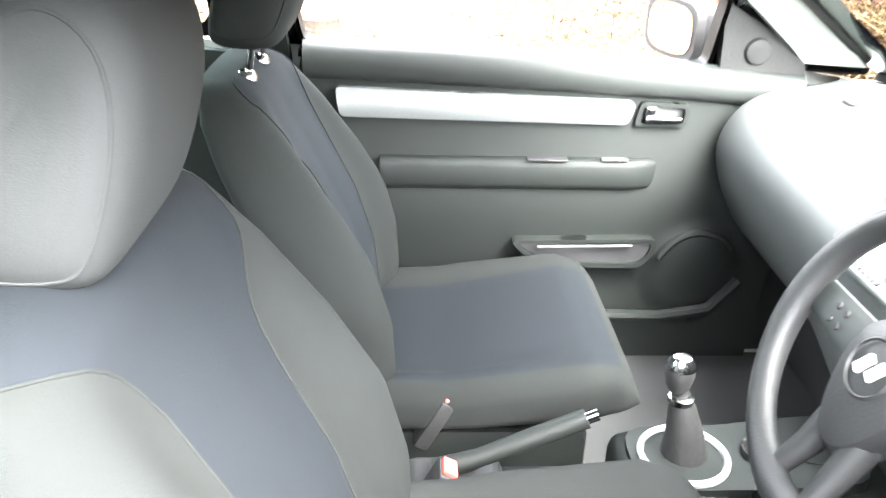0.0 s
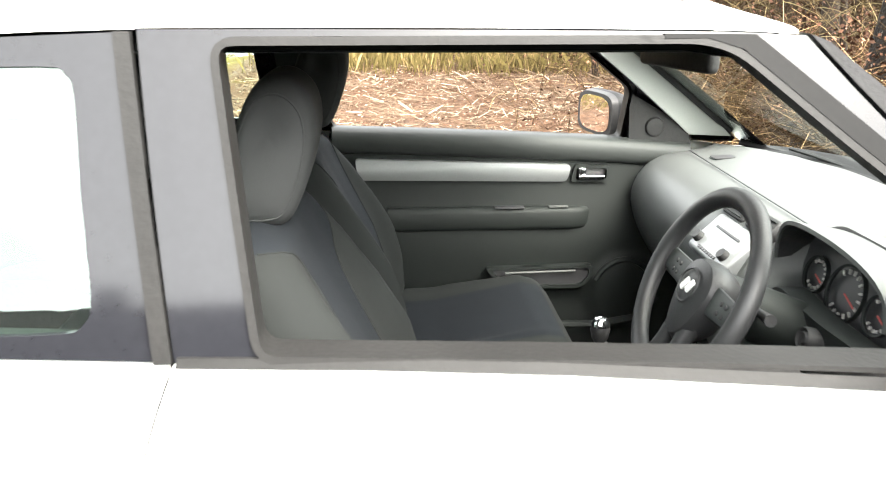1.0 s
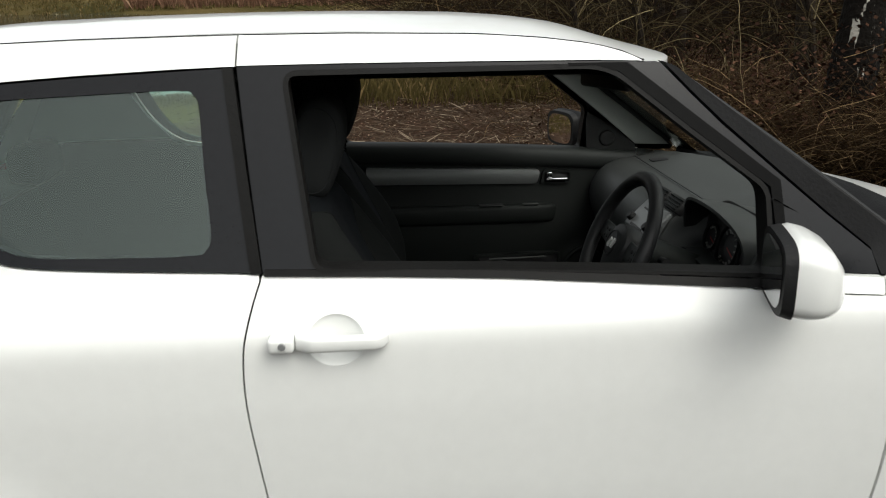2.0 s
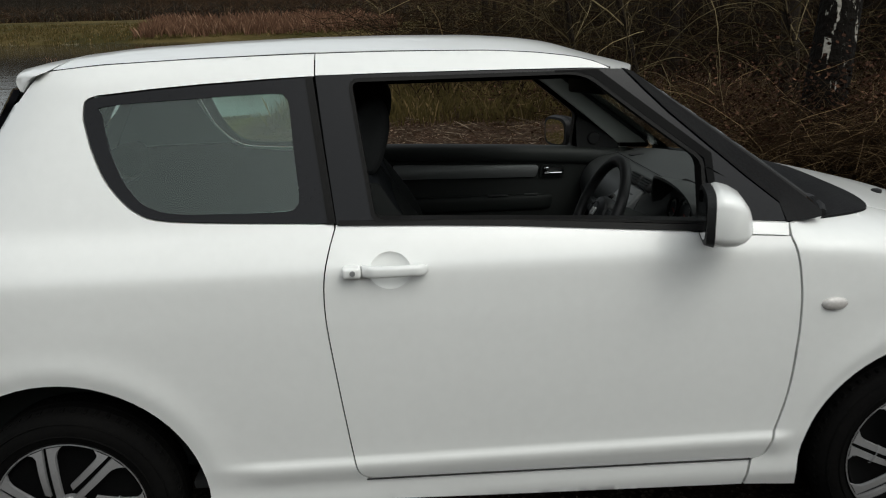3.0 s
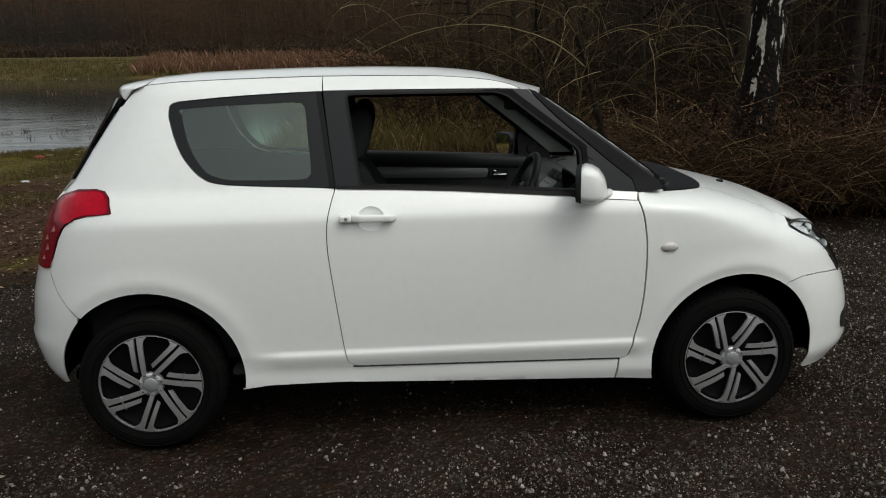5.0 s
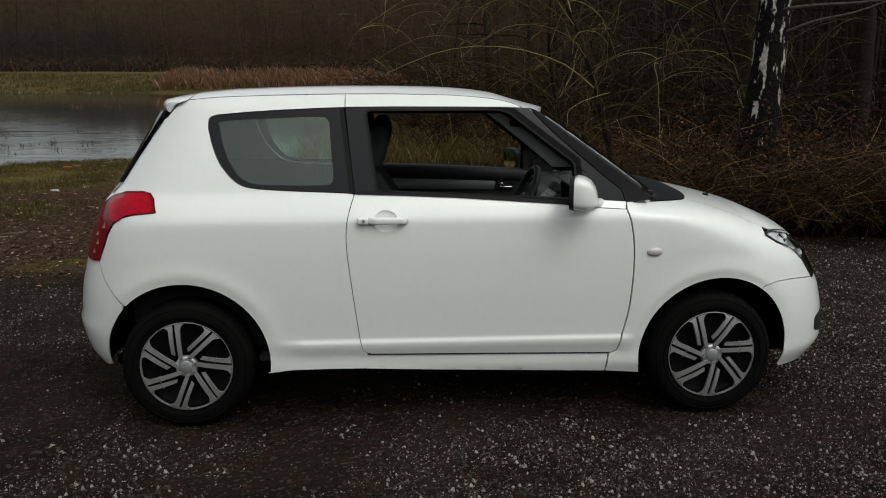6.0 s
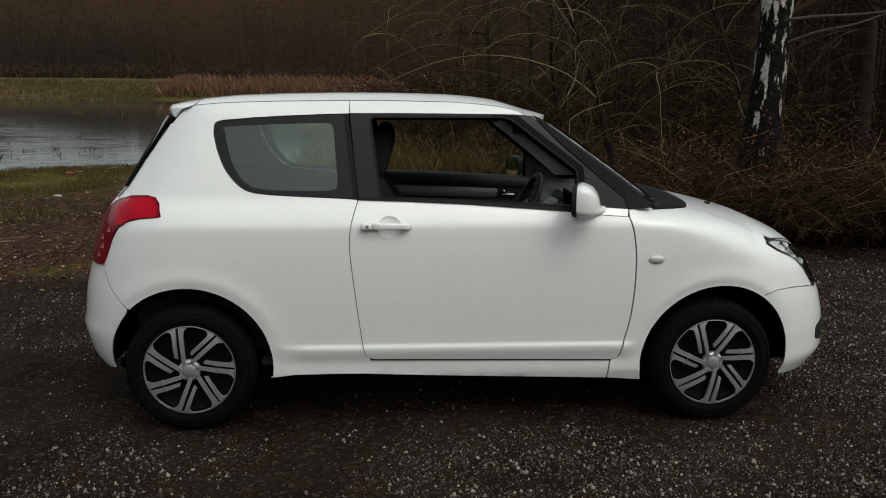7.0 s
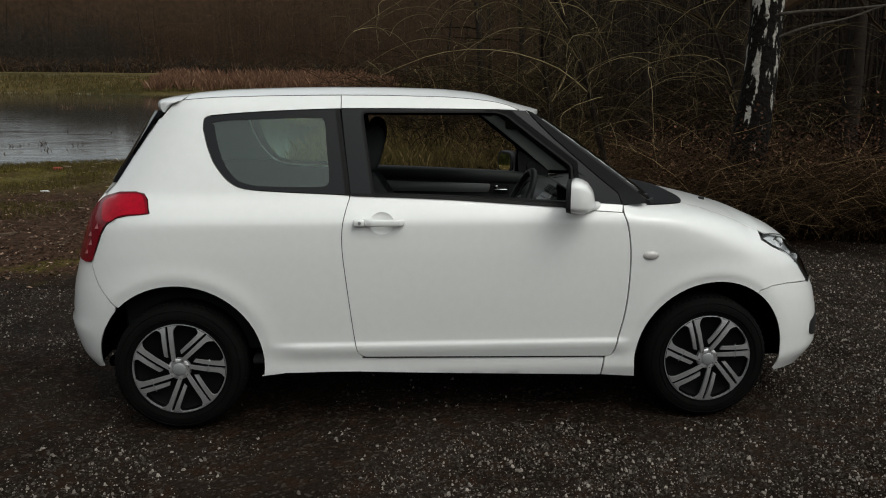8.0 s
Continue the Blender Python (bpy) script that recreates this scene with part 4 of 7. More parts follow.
def rear_pillar_trim():
    outline = [(-0.22, 1.10), (0.24, 1.10), (0.17, 1.18), (0.125, 1.27), (0.11, 1.34), (0.14, 1.40), (0.05, 1.42), (-0.05, 1.40)]
    return sheet(outline, lambda x, z: (x, flank(x, z) + 0.05, z), (), 0.05, 0, 0.02, (0, -1, 0), True)


def centre_pillar_trim():
    outline = [(0.70, 1.42), (0.79, 1.42), (0.83, 1.05), (0.82, 0.32), (0.74, 0.32), (0.74, 1.05)]
    return sheet(outline, lambda x, z: (x, flank(x, z) + 0.06, z), (), 0.05, 0, 0.03, (0, -1, 0), True)


def rail_trim():
    outline = [(0.10, 1.385), (0.42, 1.393), (0.80, 1.393), (1.40, 1.393), (1.50, 1.38), (1.52, 1.42), (1.40, 1.445), (0.42, 1.45), (0.10, 1.435)]
    return sheet(outline, lambda x, z: (x, flank(x, z) + 0.05, z), (), 0.05, 0, 0.03, (0, -1, 0), True)


def front_pillar_trim():
    outline = [(1.44, 1.415), (1.55, 1.408), (1.67, 1.322), (1.86, 1.183), (2.02, 1.066), (2.06, 1.03), (1.94, 1.03), (1.90, 1.065), (1.76, 1.178), (1.61, 1.292)]
    return sheet(outline, lambda x, z: (x, side_p(x, z)[1] + 0.055, z), (), 0.04, 0, 0.03, (0, -1, 0), True)


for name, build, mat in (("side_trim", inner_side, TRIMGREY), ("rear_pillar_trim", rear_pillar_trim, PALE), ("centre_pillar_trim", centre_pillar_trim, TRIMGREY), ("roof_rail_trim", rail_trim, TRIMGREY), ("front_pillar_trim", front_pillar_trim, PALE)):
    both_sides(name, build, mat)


both_sides("kick_panel", lambda: sheet([(1.90, 0.30), (2.09, 0.30), (2.09, 0.96), (1.90, 0.98)], lambda x, z: (x, flank(1.9, z) + 0.075, z), (), 0.06, 0, 0.03, (0, -1, 0), True), TRIMGREY)


# door linings; those of the far door face the camera
def lining(far):
    turn = (lambda b: b) if far else mirrored
    Y0 = 1.555
    top_up = 0.004 if far else -0.012
    outline = [(0.84, 0.30), (1.93, 0.30), (1.965, 0.60), (1.95, 0.97), (1.945, 0.995), (1.70, 1.012 + top_up), (1.40, 1.028 + top_up), (1.10, 1.042 + top_up), (0.86, 1.050 + top_up), (0.83, 0.90), (0.81, 0.62)]

    def shape(x, z):
        y = Y0 + 0.014 - 0.030 * math.exp(-((z - 0.70) / 0.16) ** 2)
        y -= 0.03 * max(0, (0.52 - z) / 0.2)
        d = math.hypot((x - 1.76) / 0.115, (z - 0.53) / 0.13)
        if d < 1:
            y -= 0.035 * (1 - d * d) ** 0.5
        return (x, y, z)
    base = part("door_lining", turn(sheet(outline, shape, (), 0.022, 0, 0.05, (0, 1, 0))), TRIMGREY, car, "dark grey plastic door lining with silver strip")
    roll = []
    for x, z in ((0.86, 1.018), (1.10, 1.010), (1.40, 0.996), (1.70, 0.980), (1.945, 0.962)):
        roll.append([(x, Y0 + 0.030 - 0.040 * sgn_pow(math.sin(a), 0.7), z + top_up + 0.012 * math.sin(a) * 0 - 0.041 * math.cos(a)) for a in np.linspace(0, math.pi, 13)])
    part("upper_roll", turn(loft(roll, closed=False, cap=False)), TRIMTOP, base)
    part("silver_strip", turn(sheet(rounded([(0.935, 0.905), (1.565, 0.892), (1.575, 0.945), (0.925, 0.968)], 0.012), lambda x, z: (x, Y0 - 0.002 - 0.014 * math.sin(math.pi * min(1, max(0, (z - 0.89) / 0.075))), z), (), 0.016, 0, 0.03)), DULLSTRIP, base, "silver plastic strip")
    part("handle_recess", turn(sheet(rounded([(1.578, 0.890), (1.695, 0.888), (1.70, 0.940), (1.59, 0.946)], 0.014), lambda x, z: (x, Y0 - 0.004, z), [rounded([(1.59, 0.898), (1.688, 0.896), (1.690, 0.932), (1.598, 0.937)], 0.012)], 0.012, 0, 0.03)), TRIMGREY, base)
    part("recess_back", turn(sheet(rounded([(1.588, 0.896), (1.69, 0.894), (1.692, 0.934), (1.596, 0.939)], 0.012), lambda x, z: (x, Y0 + 0.008, z), (), 0.02, 0, 0)), DIAL, base)
    part("door_pull", turn(box((1.60, Y0 - 0.016, 0.900), (1.682, Y0 + 0.002, 0.914), 0.005)), CHROME, base, "chrome door pull")
    part("lock_knob", turn(box((1.60, Y0 - 0.012, 0.914), (1.622, Y0 + 0.003, 0.936), 0.004)), CHROME, base)
    # armrest
    rings = []
    for k in range(15):
        s = k / 14
        x = 1.02 + 0.65 * s
        end = min(1, (1 - s) / 0.10) ** 0.5 if s > 0.9 else 1
        end = max(end, 0.15)
        zc, h = 0.781, 0.037 * (0.6 + 0.4 * end)
        rings.append([(x, Y0 + 0.03 - 0.062 * end * (0.5 + 0.5 * sgn_pow(math.cos(a), 0.6)) , zc + h * sgn_pow(math.sin(a), 0.55)) for a in (2 * math.pi * i / 20 for i in range(20))])
    arm = part("armrest", turn(loft(rings)), TRIMGREY, base)
    part("switch_slot", turn(box((1.345, Y0 - 0.034, 0.8165), (1.435, Y0 - 0.008, 0.8200), 0.001, 1)), DIAL, arm)
    part("switch", turn(box((1.51, Y0 - 0.030, 0.8165), (1.57, Y0 - 0.012, 0.8210), 0.0015, 1)), TRIMMID, arm)
    # door pocket
    part("pocket_rim", turn(sheet(rounded([(1.315, 0.625), (1.66, 0.632), (1.655, 0.590), (1.625, 0.556), (1.40, 0.558), (1.35, 0.590)], 0.02), lambda x, z: (x, Y0 - 0.034 - 0.004, z), [rounded([(1.335, 0.618), (1.648, 0.624), (1.642, 0.590), (1.618, 0.568), (1.405, 0.570), (1.36, 0.597)], 0.018)], 0.014, 0, 0.03)), TRIMGREY, base)
    part("pocket_back", turn(sheet(rounded([(1.333, 0.620), (1.650, 0.626), (1.644, 0.590), (1.620, 0.566), (1.403, 0.568), (1.358, 0.597)], 0.018), lambda x, z: (x, Y0 - 0.030, z), (), 0.03, 0, 0)), DIAL, base)
    part("pocket_edge", turn(tube([(1.38, Y0 - 0.042, 0.612), (1.60, Y0 - 0.042, 0.616)], 0.004, 8)), TRIMMID, base)
    part("speaker_ring", turn(tube([(1.76 + 0.10 * math.cos(a), Y0 - 0.03, 0.53 + 0.115 * math.sin(a)) for a in np.linspace(0.7, 2.7, 18)], 0.010, 8)), TRIMGREY, base)
    part("foot_ledge", turn(tube([(1.50, Y0 - 0.045, 0.435), (1.68, Y0 - 0.05, 0.435), (1.80, Y0 - 0.05, 0.455), (1.87, Y0 - 0.03, 0.52)], 0.014, 8)), TRIMGREY, base)
    # triangle behind the mirror
    tri = part("mirror_cover", turn(sheet(rounded([(1.745, 1.16), (1.93, 1.055), (1.95, 0.995), (1.755, 1.012)], 0.012), lambda x, z: (x, Y0 + 0.012, z), (), 0.03, 0, 0.03)), RUBBER, base)
    part("tweeter", turn(lathe([(0.0, -0.004), (0.018, -0.006), (0.026, -0.004), (0.03, 0.004)], 24, "Y", (1.83, Y0 + 0.008, 1.055))), RUBBER, tri)


lining(True)
lining(False)


# seats
def pad(stations, name, mat, parent, label=""):
    """A cushion from stations along its length: each a centre, half width, half depth, and the two axes' directions."""
    rings = []
    for c, hw, hd, dv in stations:
        c, dv = Vector(c), Vector(dv).normalized()
        rings.append([c + Vector((0, 1, 0)) * hw * sgn_pow(math.cos(a), 0.62) + dv * hd * sgn_pow(math.sin(a), 0.75) for a in (2 * math.pi * i / 28 for i in range(28))])
    return part(name, loft(rings), mat, parent, label)


def back_front(z):
    """The backrest's front face in side view."""
    return curve_at(z, [(0.50, 1.03), (0.62, 1.06), (0.72, 1.05), (0.83, 1.015), (0.95, 0.955), (1.05, 0.905), (1.12, 0.875), (1.16, 0.85)])


INSERT_OUT = table([(0, 0.190), (0.012, 0.172), (0.03, 0.152), (0.06, 0.137), (0.10, 0.129), (0.3, 0.125), (0.63, 0.12)], 9)
DRIVER_OUT = table([(0, 0.31), (0.008, 0.29), (0.014, 0.225), (0.022, 0.195), (0.035, 0.168), (0.06, 0.146), (0.10, 0.131), (0.3, 0.125), (0.63, 0.12)], 3)
INSERT_IN = table([(0, 0.165), (0.07, 0.160), (0.10, 0.145), (0.15, 0.092), (0.20, 0.082), (0.35, 0.072), (0.63, 0.062)], 15)


def seat_back(yc, wide, shift, top, outer):
    """Backrest skin: a pad with raised side bolsters and a blue insert that spreads over its top; outer: which way the door lies."""
    bm = bmesh.new()
    rows, seams = [], ([], [])
    zs = list(np.linspace(0.50, top - 0.085, 30)) + [top - d for d in (0.070, 0.055, 0.042, 0.031, 0.022, 0.014, 0.008, 0.003, 0.0)]
    for z in zs:
        drop = top - z
        w = curve_at(drop, [(0, 0.11), (0.003, 0.14), (0.010, 0.165), (0.022, 0.185), (0.05, 0.208), (0.10, 0.232), (0.2, 0.252), (0.33, 0.26), (0.5, 0.245), (0.63, 0.215)])
        depth = curve_at(drop, [(0, 0.06), (0.008, 0.085), (0.022, 0.105), (0.055, 0.118), (0.12, 0.128), (0.33, 0.145), (0.63, 0.13)])
        bol = curve_at(drop, [(0, 0), (0.04, 0.008), (0.10, 0.026), (0.20, 0.046), (0.30, 0.056), (0.5, 0.048), (0.63, 0.02)])
        xf = back_front(z) + shift - 0.035 * max(0, 1 - drop / 0.035) ** 2
        lim_in = min(0.90 * w, float(np.interp(drop, *INSERT_IN)))
        half_out, half_in = w, w
        if wide:
            half_out = curve_at(drop, [(0, 0.165), (0.004, 0.20), (0.012, 0.228), (0.03, 0.252), (0.06, 0.270), (0.12, 0.283), (0.33, 0.291), (0.63, 0.24)])
        lim_out = min(float(np.interp(drop, *(DRIVER_OUT if wide else INSERT_OUT))), (0.985 if wide else 0.95) * half_out)
        ys = [half_out - (half_out - lim_out) * k / 11 for k in range(11)]
        across = [outer * v for v in ys] + [outer * (lim_out + (-lim_in - lim_out) * k / 14) for k in range(14)] + [outer * (-lim_in - (half_in - lim_in) * k / 11) for k in range(12)]
        ring = []
        for y in across:
            e = min(1, abs(y) / (half_out if y * outer > 0 else half_in))
            x = xf - depth / 2 + depth / 2 * (1 - e ** 3.64) ** 0.3
            x += bol * math.exp(-((e - 0.80) / 0.17) ** 2) - 0.012 * (1 - e)
            ring.append((x, yc + y, z))
        if not wide or drop > 0.012:
            seams[0].append(Vector(ring[11]))
        seams[1].append(Vector(ring[25]))
        for k in range(1, 20):
            a = math.pi * k / 20
            y = -outer * math.cos(a)
            y = sgn_pow(y, 0.55) * (half_out if y * outer > 0 else half_in)
            ring.append((xf - depth / 2 - depth / 2 * math.sin(a) ** 0.6, yc + y, z))
        rows.append([bm.verts.new(q) for q in ring])
    count = len(rows[0])
    for a, b, z in zip(rows, rows[1:], zs):
        for i in range(count):
            f = bm.faces.new((a[i], a[(i + 1) % count], b[(i + 1) % count], b[i]))
            f.material_index = 1 if 11 <= i < 25 or wide and top - z < 0.016 and (i < 11 or i > 46) else 0
    bm.faces.new(rows[-1]).material_index = 1
    bm.faces.new(rows[0][::-1])
    bmesh.ops.recalc_face_normals(bm, faces=bm.faces[:])
    return bm, seams


def seat_cushion(yc, lift, inner):
    bm = bmesh.new()
    rows = []
    for k in range(41):
        s = k / 40
        x = 0.96 + 0.535 * s
        top = curve_at(x, [(0.96, 0.585), (1.15, 0.59), (1.30, 0.622), (1.40, 0.644), (1.45, 0.636), (1.48, 0.605), (1.495, 0.565)])
        low = curve_at(x, [(0.96, 0.50), (1.40, 0.515), (1.48, 0.53), (1.495, 0.545)])
        top, low = top + lift, low + lift * 0.5
        w = curve_at(x, [(0.96, 0.235), (1.2, 0.25), (1.4, 0.245), (1.46, 0.23), (1.495, 0.205)])
        bol = curve_at(x, [(0.96, 0.03), (1.2, 0.026), (1.38, 0.014), (1.495, 0.002)])
        ring = []
        for i in range(96):
            a = 2 * math.pi * i / 96
            c, t = math.cos(a), math.sin(a)
            y = w * sgn_pow(c, 0.5)
            h = (top - low) / 2
            z = low + h + h * sgn_pow(t, 0.55)
            if t > 0:
                e = abs(y) / w
                z += bol * math.exp(-((e - 0.85) / 0.17) ** 2)
            ring.append(bm.verts.new((x, yc + y, z)))
        rows.append(ring)
    faces_at = [[bm.faces.new((a[i], a[(i + 1) % 96], b[(i + 1) % 96], b[i])) for i in range(96)] for a, b in zip(rows, rows[1:])]
    bm.faces.new(rows[-1])
    bm.faces.new(rows[0][::-1])
    bmesh.ops.recalc_face_normals(bm, faces=bm.faces[:])
    for j in range(len(rows) - 4):
        for i in range(96):
            a = 2 * math.pi * (i + 0.5) / 96
            if math.sin(a) > 0 and -0.86 < sgn_pow(math.cos(a), 0.5) < inner:
                faces_at[j][i].material_index = 1
    return bm


REST = smooth_line([(0.770, 1.121), (0.805, 1.115), (0.845, 1.117), (0.868, 1.130), (0.888, 1.170), (0.905, 1.225), (0.911, 1.275), (0.902, 1.316), (0.876, 1.342), (0.845, 1.345), (0.815, 1.322), (0.790, 1.268), (0.769, 1.200), (0.757, 1.142)], 3, True)


def headrest(yc, dx, dz):
    """A wedge-shaped cushion with softly rounded sides, narrower above; returns it with the line of its side seam."""
    rings, seam = [], []
    cx, cz = 0.832, 1.225
    for k in range(25):
        t = -1 + 2 * k / 24
        e = sgn_pow(math.sin(t * math.pi / 2), 0.8)
        grow = (1 - abs(e) ** 6.0) ** 0.34 if abs(e) < 0.9999 else 0.0
        grow = 0.30 + 0.70 * grow
        ring = []
        for x, z in REST:
            narrow = 1 - 0.16 * max(0, (z - 1.17) / 0.175) ** 2
            ring.append((dx + cx + (x - cx) * grow, yc + 0.128 * e * narrow, dz + cz + (z - cz) * grow))
        rings.append(ring)
    for x, z in REST:
        narrow = 1 - 0.16 * max(0, (z - 1.17) / 0.175) ** 2
        g = 0.30 + 0.70 * (1 - 0.93 ** 6.0) ** 0.34
        seam.append((dx + cx + (x - cx) * g, yc - 0.128 * 0.93 * narrow, dz + cz + (z - cz) * g))
    return loft(rings), seam


for yc, dx, dz, top in ((0.475, 0.0, 0.0, 1.136), (1.205, 0.018, 0.020, 1.097)):
    driver = yc < MID
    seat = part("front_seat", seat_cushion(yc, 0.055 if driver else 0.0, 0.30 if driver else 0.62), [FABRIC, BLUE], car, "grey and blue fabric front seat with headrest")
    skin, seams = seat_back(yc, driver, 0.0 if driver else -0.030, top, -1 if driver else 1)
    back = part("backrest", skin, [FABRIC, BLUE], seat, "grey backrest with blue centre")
    for line in seams:
        part("seam_piping", tube([q + Vector((0.0005, 0, 0)) for q in line], 0.0018, 6), FABRIC, back)
    cushion, seam = headrest(yc, dx, dz)
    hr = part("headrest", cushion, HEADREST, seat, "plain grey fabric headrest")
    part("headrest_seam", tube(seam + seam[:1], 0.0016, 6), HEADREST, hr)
    for dy in (-0.06, 0.06):
        part("headrest_post", tube([(0.812 + dx * 0.4, yc + dy, top - 0.05), (0.822 + dx, yc + dy, 1.14 + dz)], 0.006, 10), CHROME, seat)
        part("post_collar", lathe([(0.0, 0.012), (0.012, 0.012), (0.017, 0.004), (0.017, -0.02)], 14, "Z", (0.815 + dx * 0.5, yc + dy, top - 0.010)), RUBBER if driver else CHROME, seat)
    part("seat_base", box((1.0, yc - 0.19, 0.30), (1.42, yc + 0.19, 0.48), 0.03), TRIMGREY, seat)
    # buckle on the inner side
    b0 = Vector((1.125 if driver else 1.135, yc + (0.318 if driver else -0.225), 0.550 if driver else 0.540))
    lean = Matrix.Translation(b0) @ Matrix.Rotation(radians(28), 4, "Y")
    buckle = part("belt_buckle", box((-0.014, -0.024, -0.06), (0.014, 0.024, 0.045), 0.007, 2, lean), RUBBER, seat)
    part("release_button", box((-0.010, -0.018, 0.040), (0.015, 0.018, 0.052), 0.004, 2, lean), REDBUTTON, buckle, "red release button")

part("rear_seat", joined(box((0.12, 0.26, 0.46), (0.50, 1.43, 0.60), 0.05, 4), box((-0.02, 0.26, 0.50), (0.16, 1.43, 1.02), 0.06, 4, Matrix.Translation((0.02, 0, 0.0)) @ Matrix.Rotation(radians(-14), 4, "Y") @ Matrix.Translation((-0.12, 0, 0.03)))), FABRIC, car, "grey fabric rear bench seat")
for yc in (0.5, 1.19):
    part("rear_headrest", box((-0.14, yc - 0.12, 1.02), (-0.04, yc + 0.12, 1.15), 0.04, 4), FABRIC, car)
part("parcel_shelf", box((-0.36, 0.35, 1.02), (-0.06, 1.34, 1.04), 0.01), CARPET, car)


# dashboard: stations across the car, each a side view from the lower edge over the top to the screen
def dash_section(y):
    e = abs(MID - y) / 0.70
    back = 0.06 * max(0, e - 0.55) ** 1.5
    k = math.exp(-((y - MID) / 0.20) ** 2)          # the centre stack stands out
    drv = 1 / (1 + math.exp((y - 0.62) / 0.03))      # driver's side
    pts = [(1.93 - 0.06 * k, 0.60), (1.84 - 0.07 * k, 0.66), (1.775 - 0.03 * k + 0.05 * drv, 0.76), (1.745 - 0.01 * k + 0.06 * drv, 0.85), (1.752 + 0.05 * drv, 0.91), (1.785 + 0.03 * drv, 0.960), (1.84, 0.990), (1.92, 1.003), (2.05, 1.022), (2.20, 1.018), (2.29, 0.995)]
    well = (1 / (1 + math.exp(-(y - 0.340) / 0.008))) * (1 / (1 + math.exp((y - 0.710) / 0.008)))   # behind the instruments
    pts = [(x + back + 0.13 * well * max(0, 1 - ((z - 0.935) / 0.075) ** 4), z - 0.012 * e ** 4) for x, z in pts]
    return [(min(x, 2.225 - 0.24 * e ** 2.4), y, z) for x, z in smooth_line(pts, 3)]


ys = [0.16, 0.20, 0.25, 0.29, 0.315, 0.33, 0.345, 0.365, 0.42, 0.48, 0.54, 0.60, 0.66, 0.685, 0.70, 0.715, 0.73, 0.76, 0.82, 0.88, 0.94, 1.0, 1.06, 1.14, 1.22, 1.30, 1.38, 1.44, 1.49, 1.525]
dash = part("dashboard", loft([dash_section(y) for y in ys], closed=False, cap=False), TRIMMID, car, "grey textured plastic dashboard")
part("dash_end", sheet([(p[0], p[2]) for p in dash_section(1.525)] + [(2.29, 0.6)], lambda x, z: (x, 1.525, z), (), 0.06, 0, 0.0), TRIMMID, dash)
part("defrost_vent", sheet(rounded([(1.93, 1.375), (1.985, 1.36), (1.985, 1.32), (1.93, 1.33)], 0.008), lambda x, y: (x, y, 1.0115 + (x - 1.9) * 0.11 - 0.008), (), 0.02, 0, 0.003, (0, 0, -1)), DIAL, dash)
part("defrost_vent", sheet(rounded([(1.98, 0.30), (2.16, 0.32), (2.16, 0.27), (1.98, 0.255)], 0.01), lambda x, y: (x, y, 1.008 + (x - 1.9) * 0.06 + 0.002), (), 0.03, 0, 0.004, (0, 0, -1)), DIAL, dash)
part("dash_seam", tube([(1.905 - 0.03 * k / 10, 1.46 - 0.80 * k / 10, 1.0045) for k in range(11)], 0.0018, 5), DIAL, dash)
# round side vent
vent = part("side_vent", lathe([(0.050, 0.006), (0.046, -0.006), (0.040, -0.006), (0.036, 0.01)], 32, "X"), TRIMGREY, dash)
vent.matrix_basis = pose(1.795, 1.40, 0.925, 0, 32, 0)
# air vents and audio panel in the middle
face = Matrix.Translation((1.762, 0.835, 0.930)) @ Matrix.Rotation(radians(46), 4, "Y")
panel = part("audio_panel", box((-0.012, -0.098, -0.060), (0.04, 0.098, 0.048), 0.010, 3, face), DULLSTRIP, dash, "silver audio panel with disc slot")
part("disc_slot", box((-0.0135, -0.06, 0.012), (-0.008, 0.06, 0.018), 0.001, 1, face), DIAL, panel)
for dy, dz in ((-0.065, -0.03), (0.075, -0.03)):
    kb = lathe([(0.0, -0.026), (0.012, -0.026), (0.014, -0.011)], 16, "X", (0, dy, dz))
    kb.transform(face)
    part("audio_knob", kb, RUBBER, panel)
for i in range(8):
    part("audio_button", box((-0.0145, -0.045 + 0.012 * i, -0.05), (-0.011, -0.036 + 0.012 * i, -0.042), 0.001, 1, face), DIAL, panel)
for yc in (0.775, 0.895):
    vb = part("centre_vent", box((-0.014, yc - 0.835 - 0.052, 0.052), (0.02, yc - 0.835 + 0.052, 0.100), 0.008, 2, face), RUBBER, dash)
    for i in range(4):
        part("vent_slat", box((-0.018, yc - 0.835 - 0.046, 0.057 + 0.0105 * i), (-0.012, yc - 0.835 + 0.046, 0.061 + 0.0105 * i), 0.001, 1, face), TRIMGREY, vb)

# instrument hood
hood_rings = []
for k in range(11):
    s = k / 10
    x = 1.785 + 0.19 * s
    hood_rings.append([(x + 0.03 * (1 - s) * abs(math.cos(a)) ** 2, 0.525 + (0.195 - 0.01 * s) * sgn_pow(math.cos(a), 0.9), 0.935 + 0.03 * s + (0.115 - 0.07 * s) * sgn_pow(math.sin(a), 0.7)) for a in np.linspace(math.pi, 0, 21)])
hood = loft(hood_rings, closed=False, cap=False)
hb = bmesh.ops.solidify(hood, geom=hood.faces[:], thickness=0.008)
hood_part = part("instrument_hood", hood, TRIMMID, dash)
part("hood_liner", loft([[(x + 0.003, 0.525 + (y - 0.525) * 0.945, 0.935 + (z - 0.935) * 0.90) for x, y, z in ring] for ring in hood_rings], closed=False, cap=False), RUBBER, hood_part)
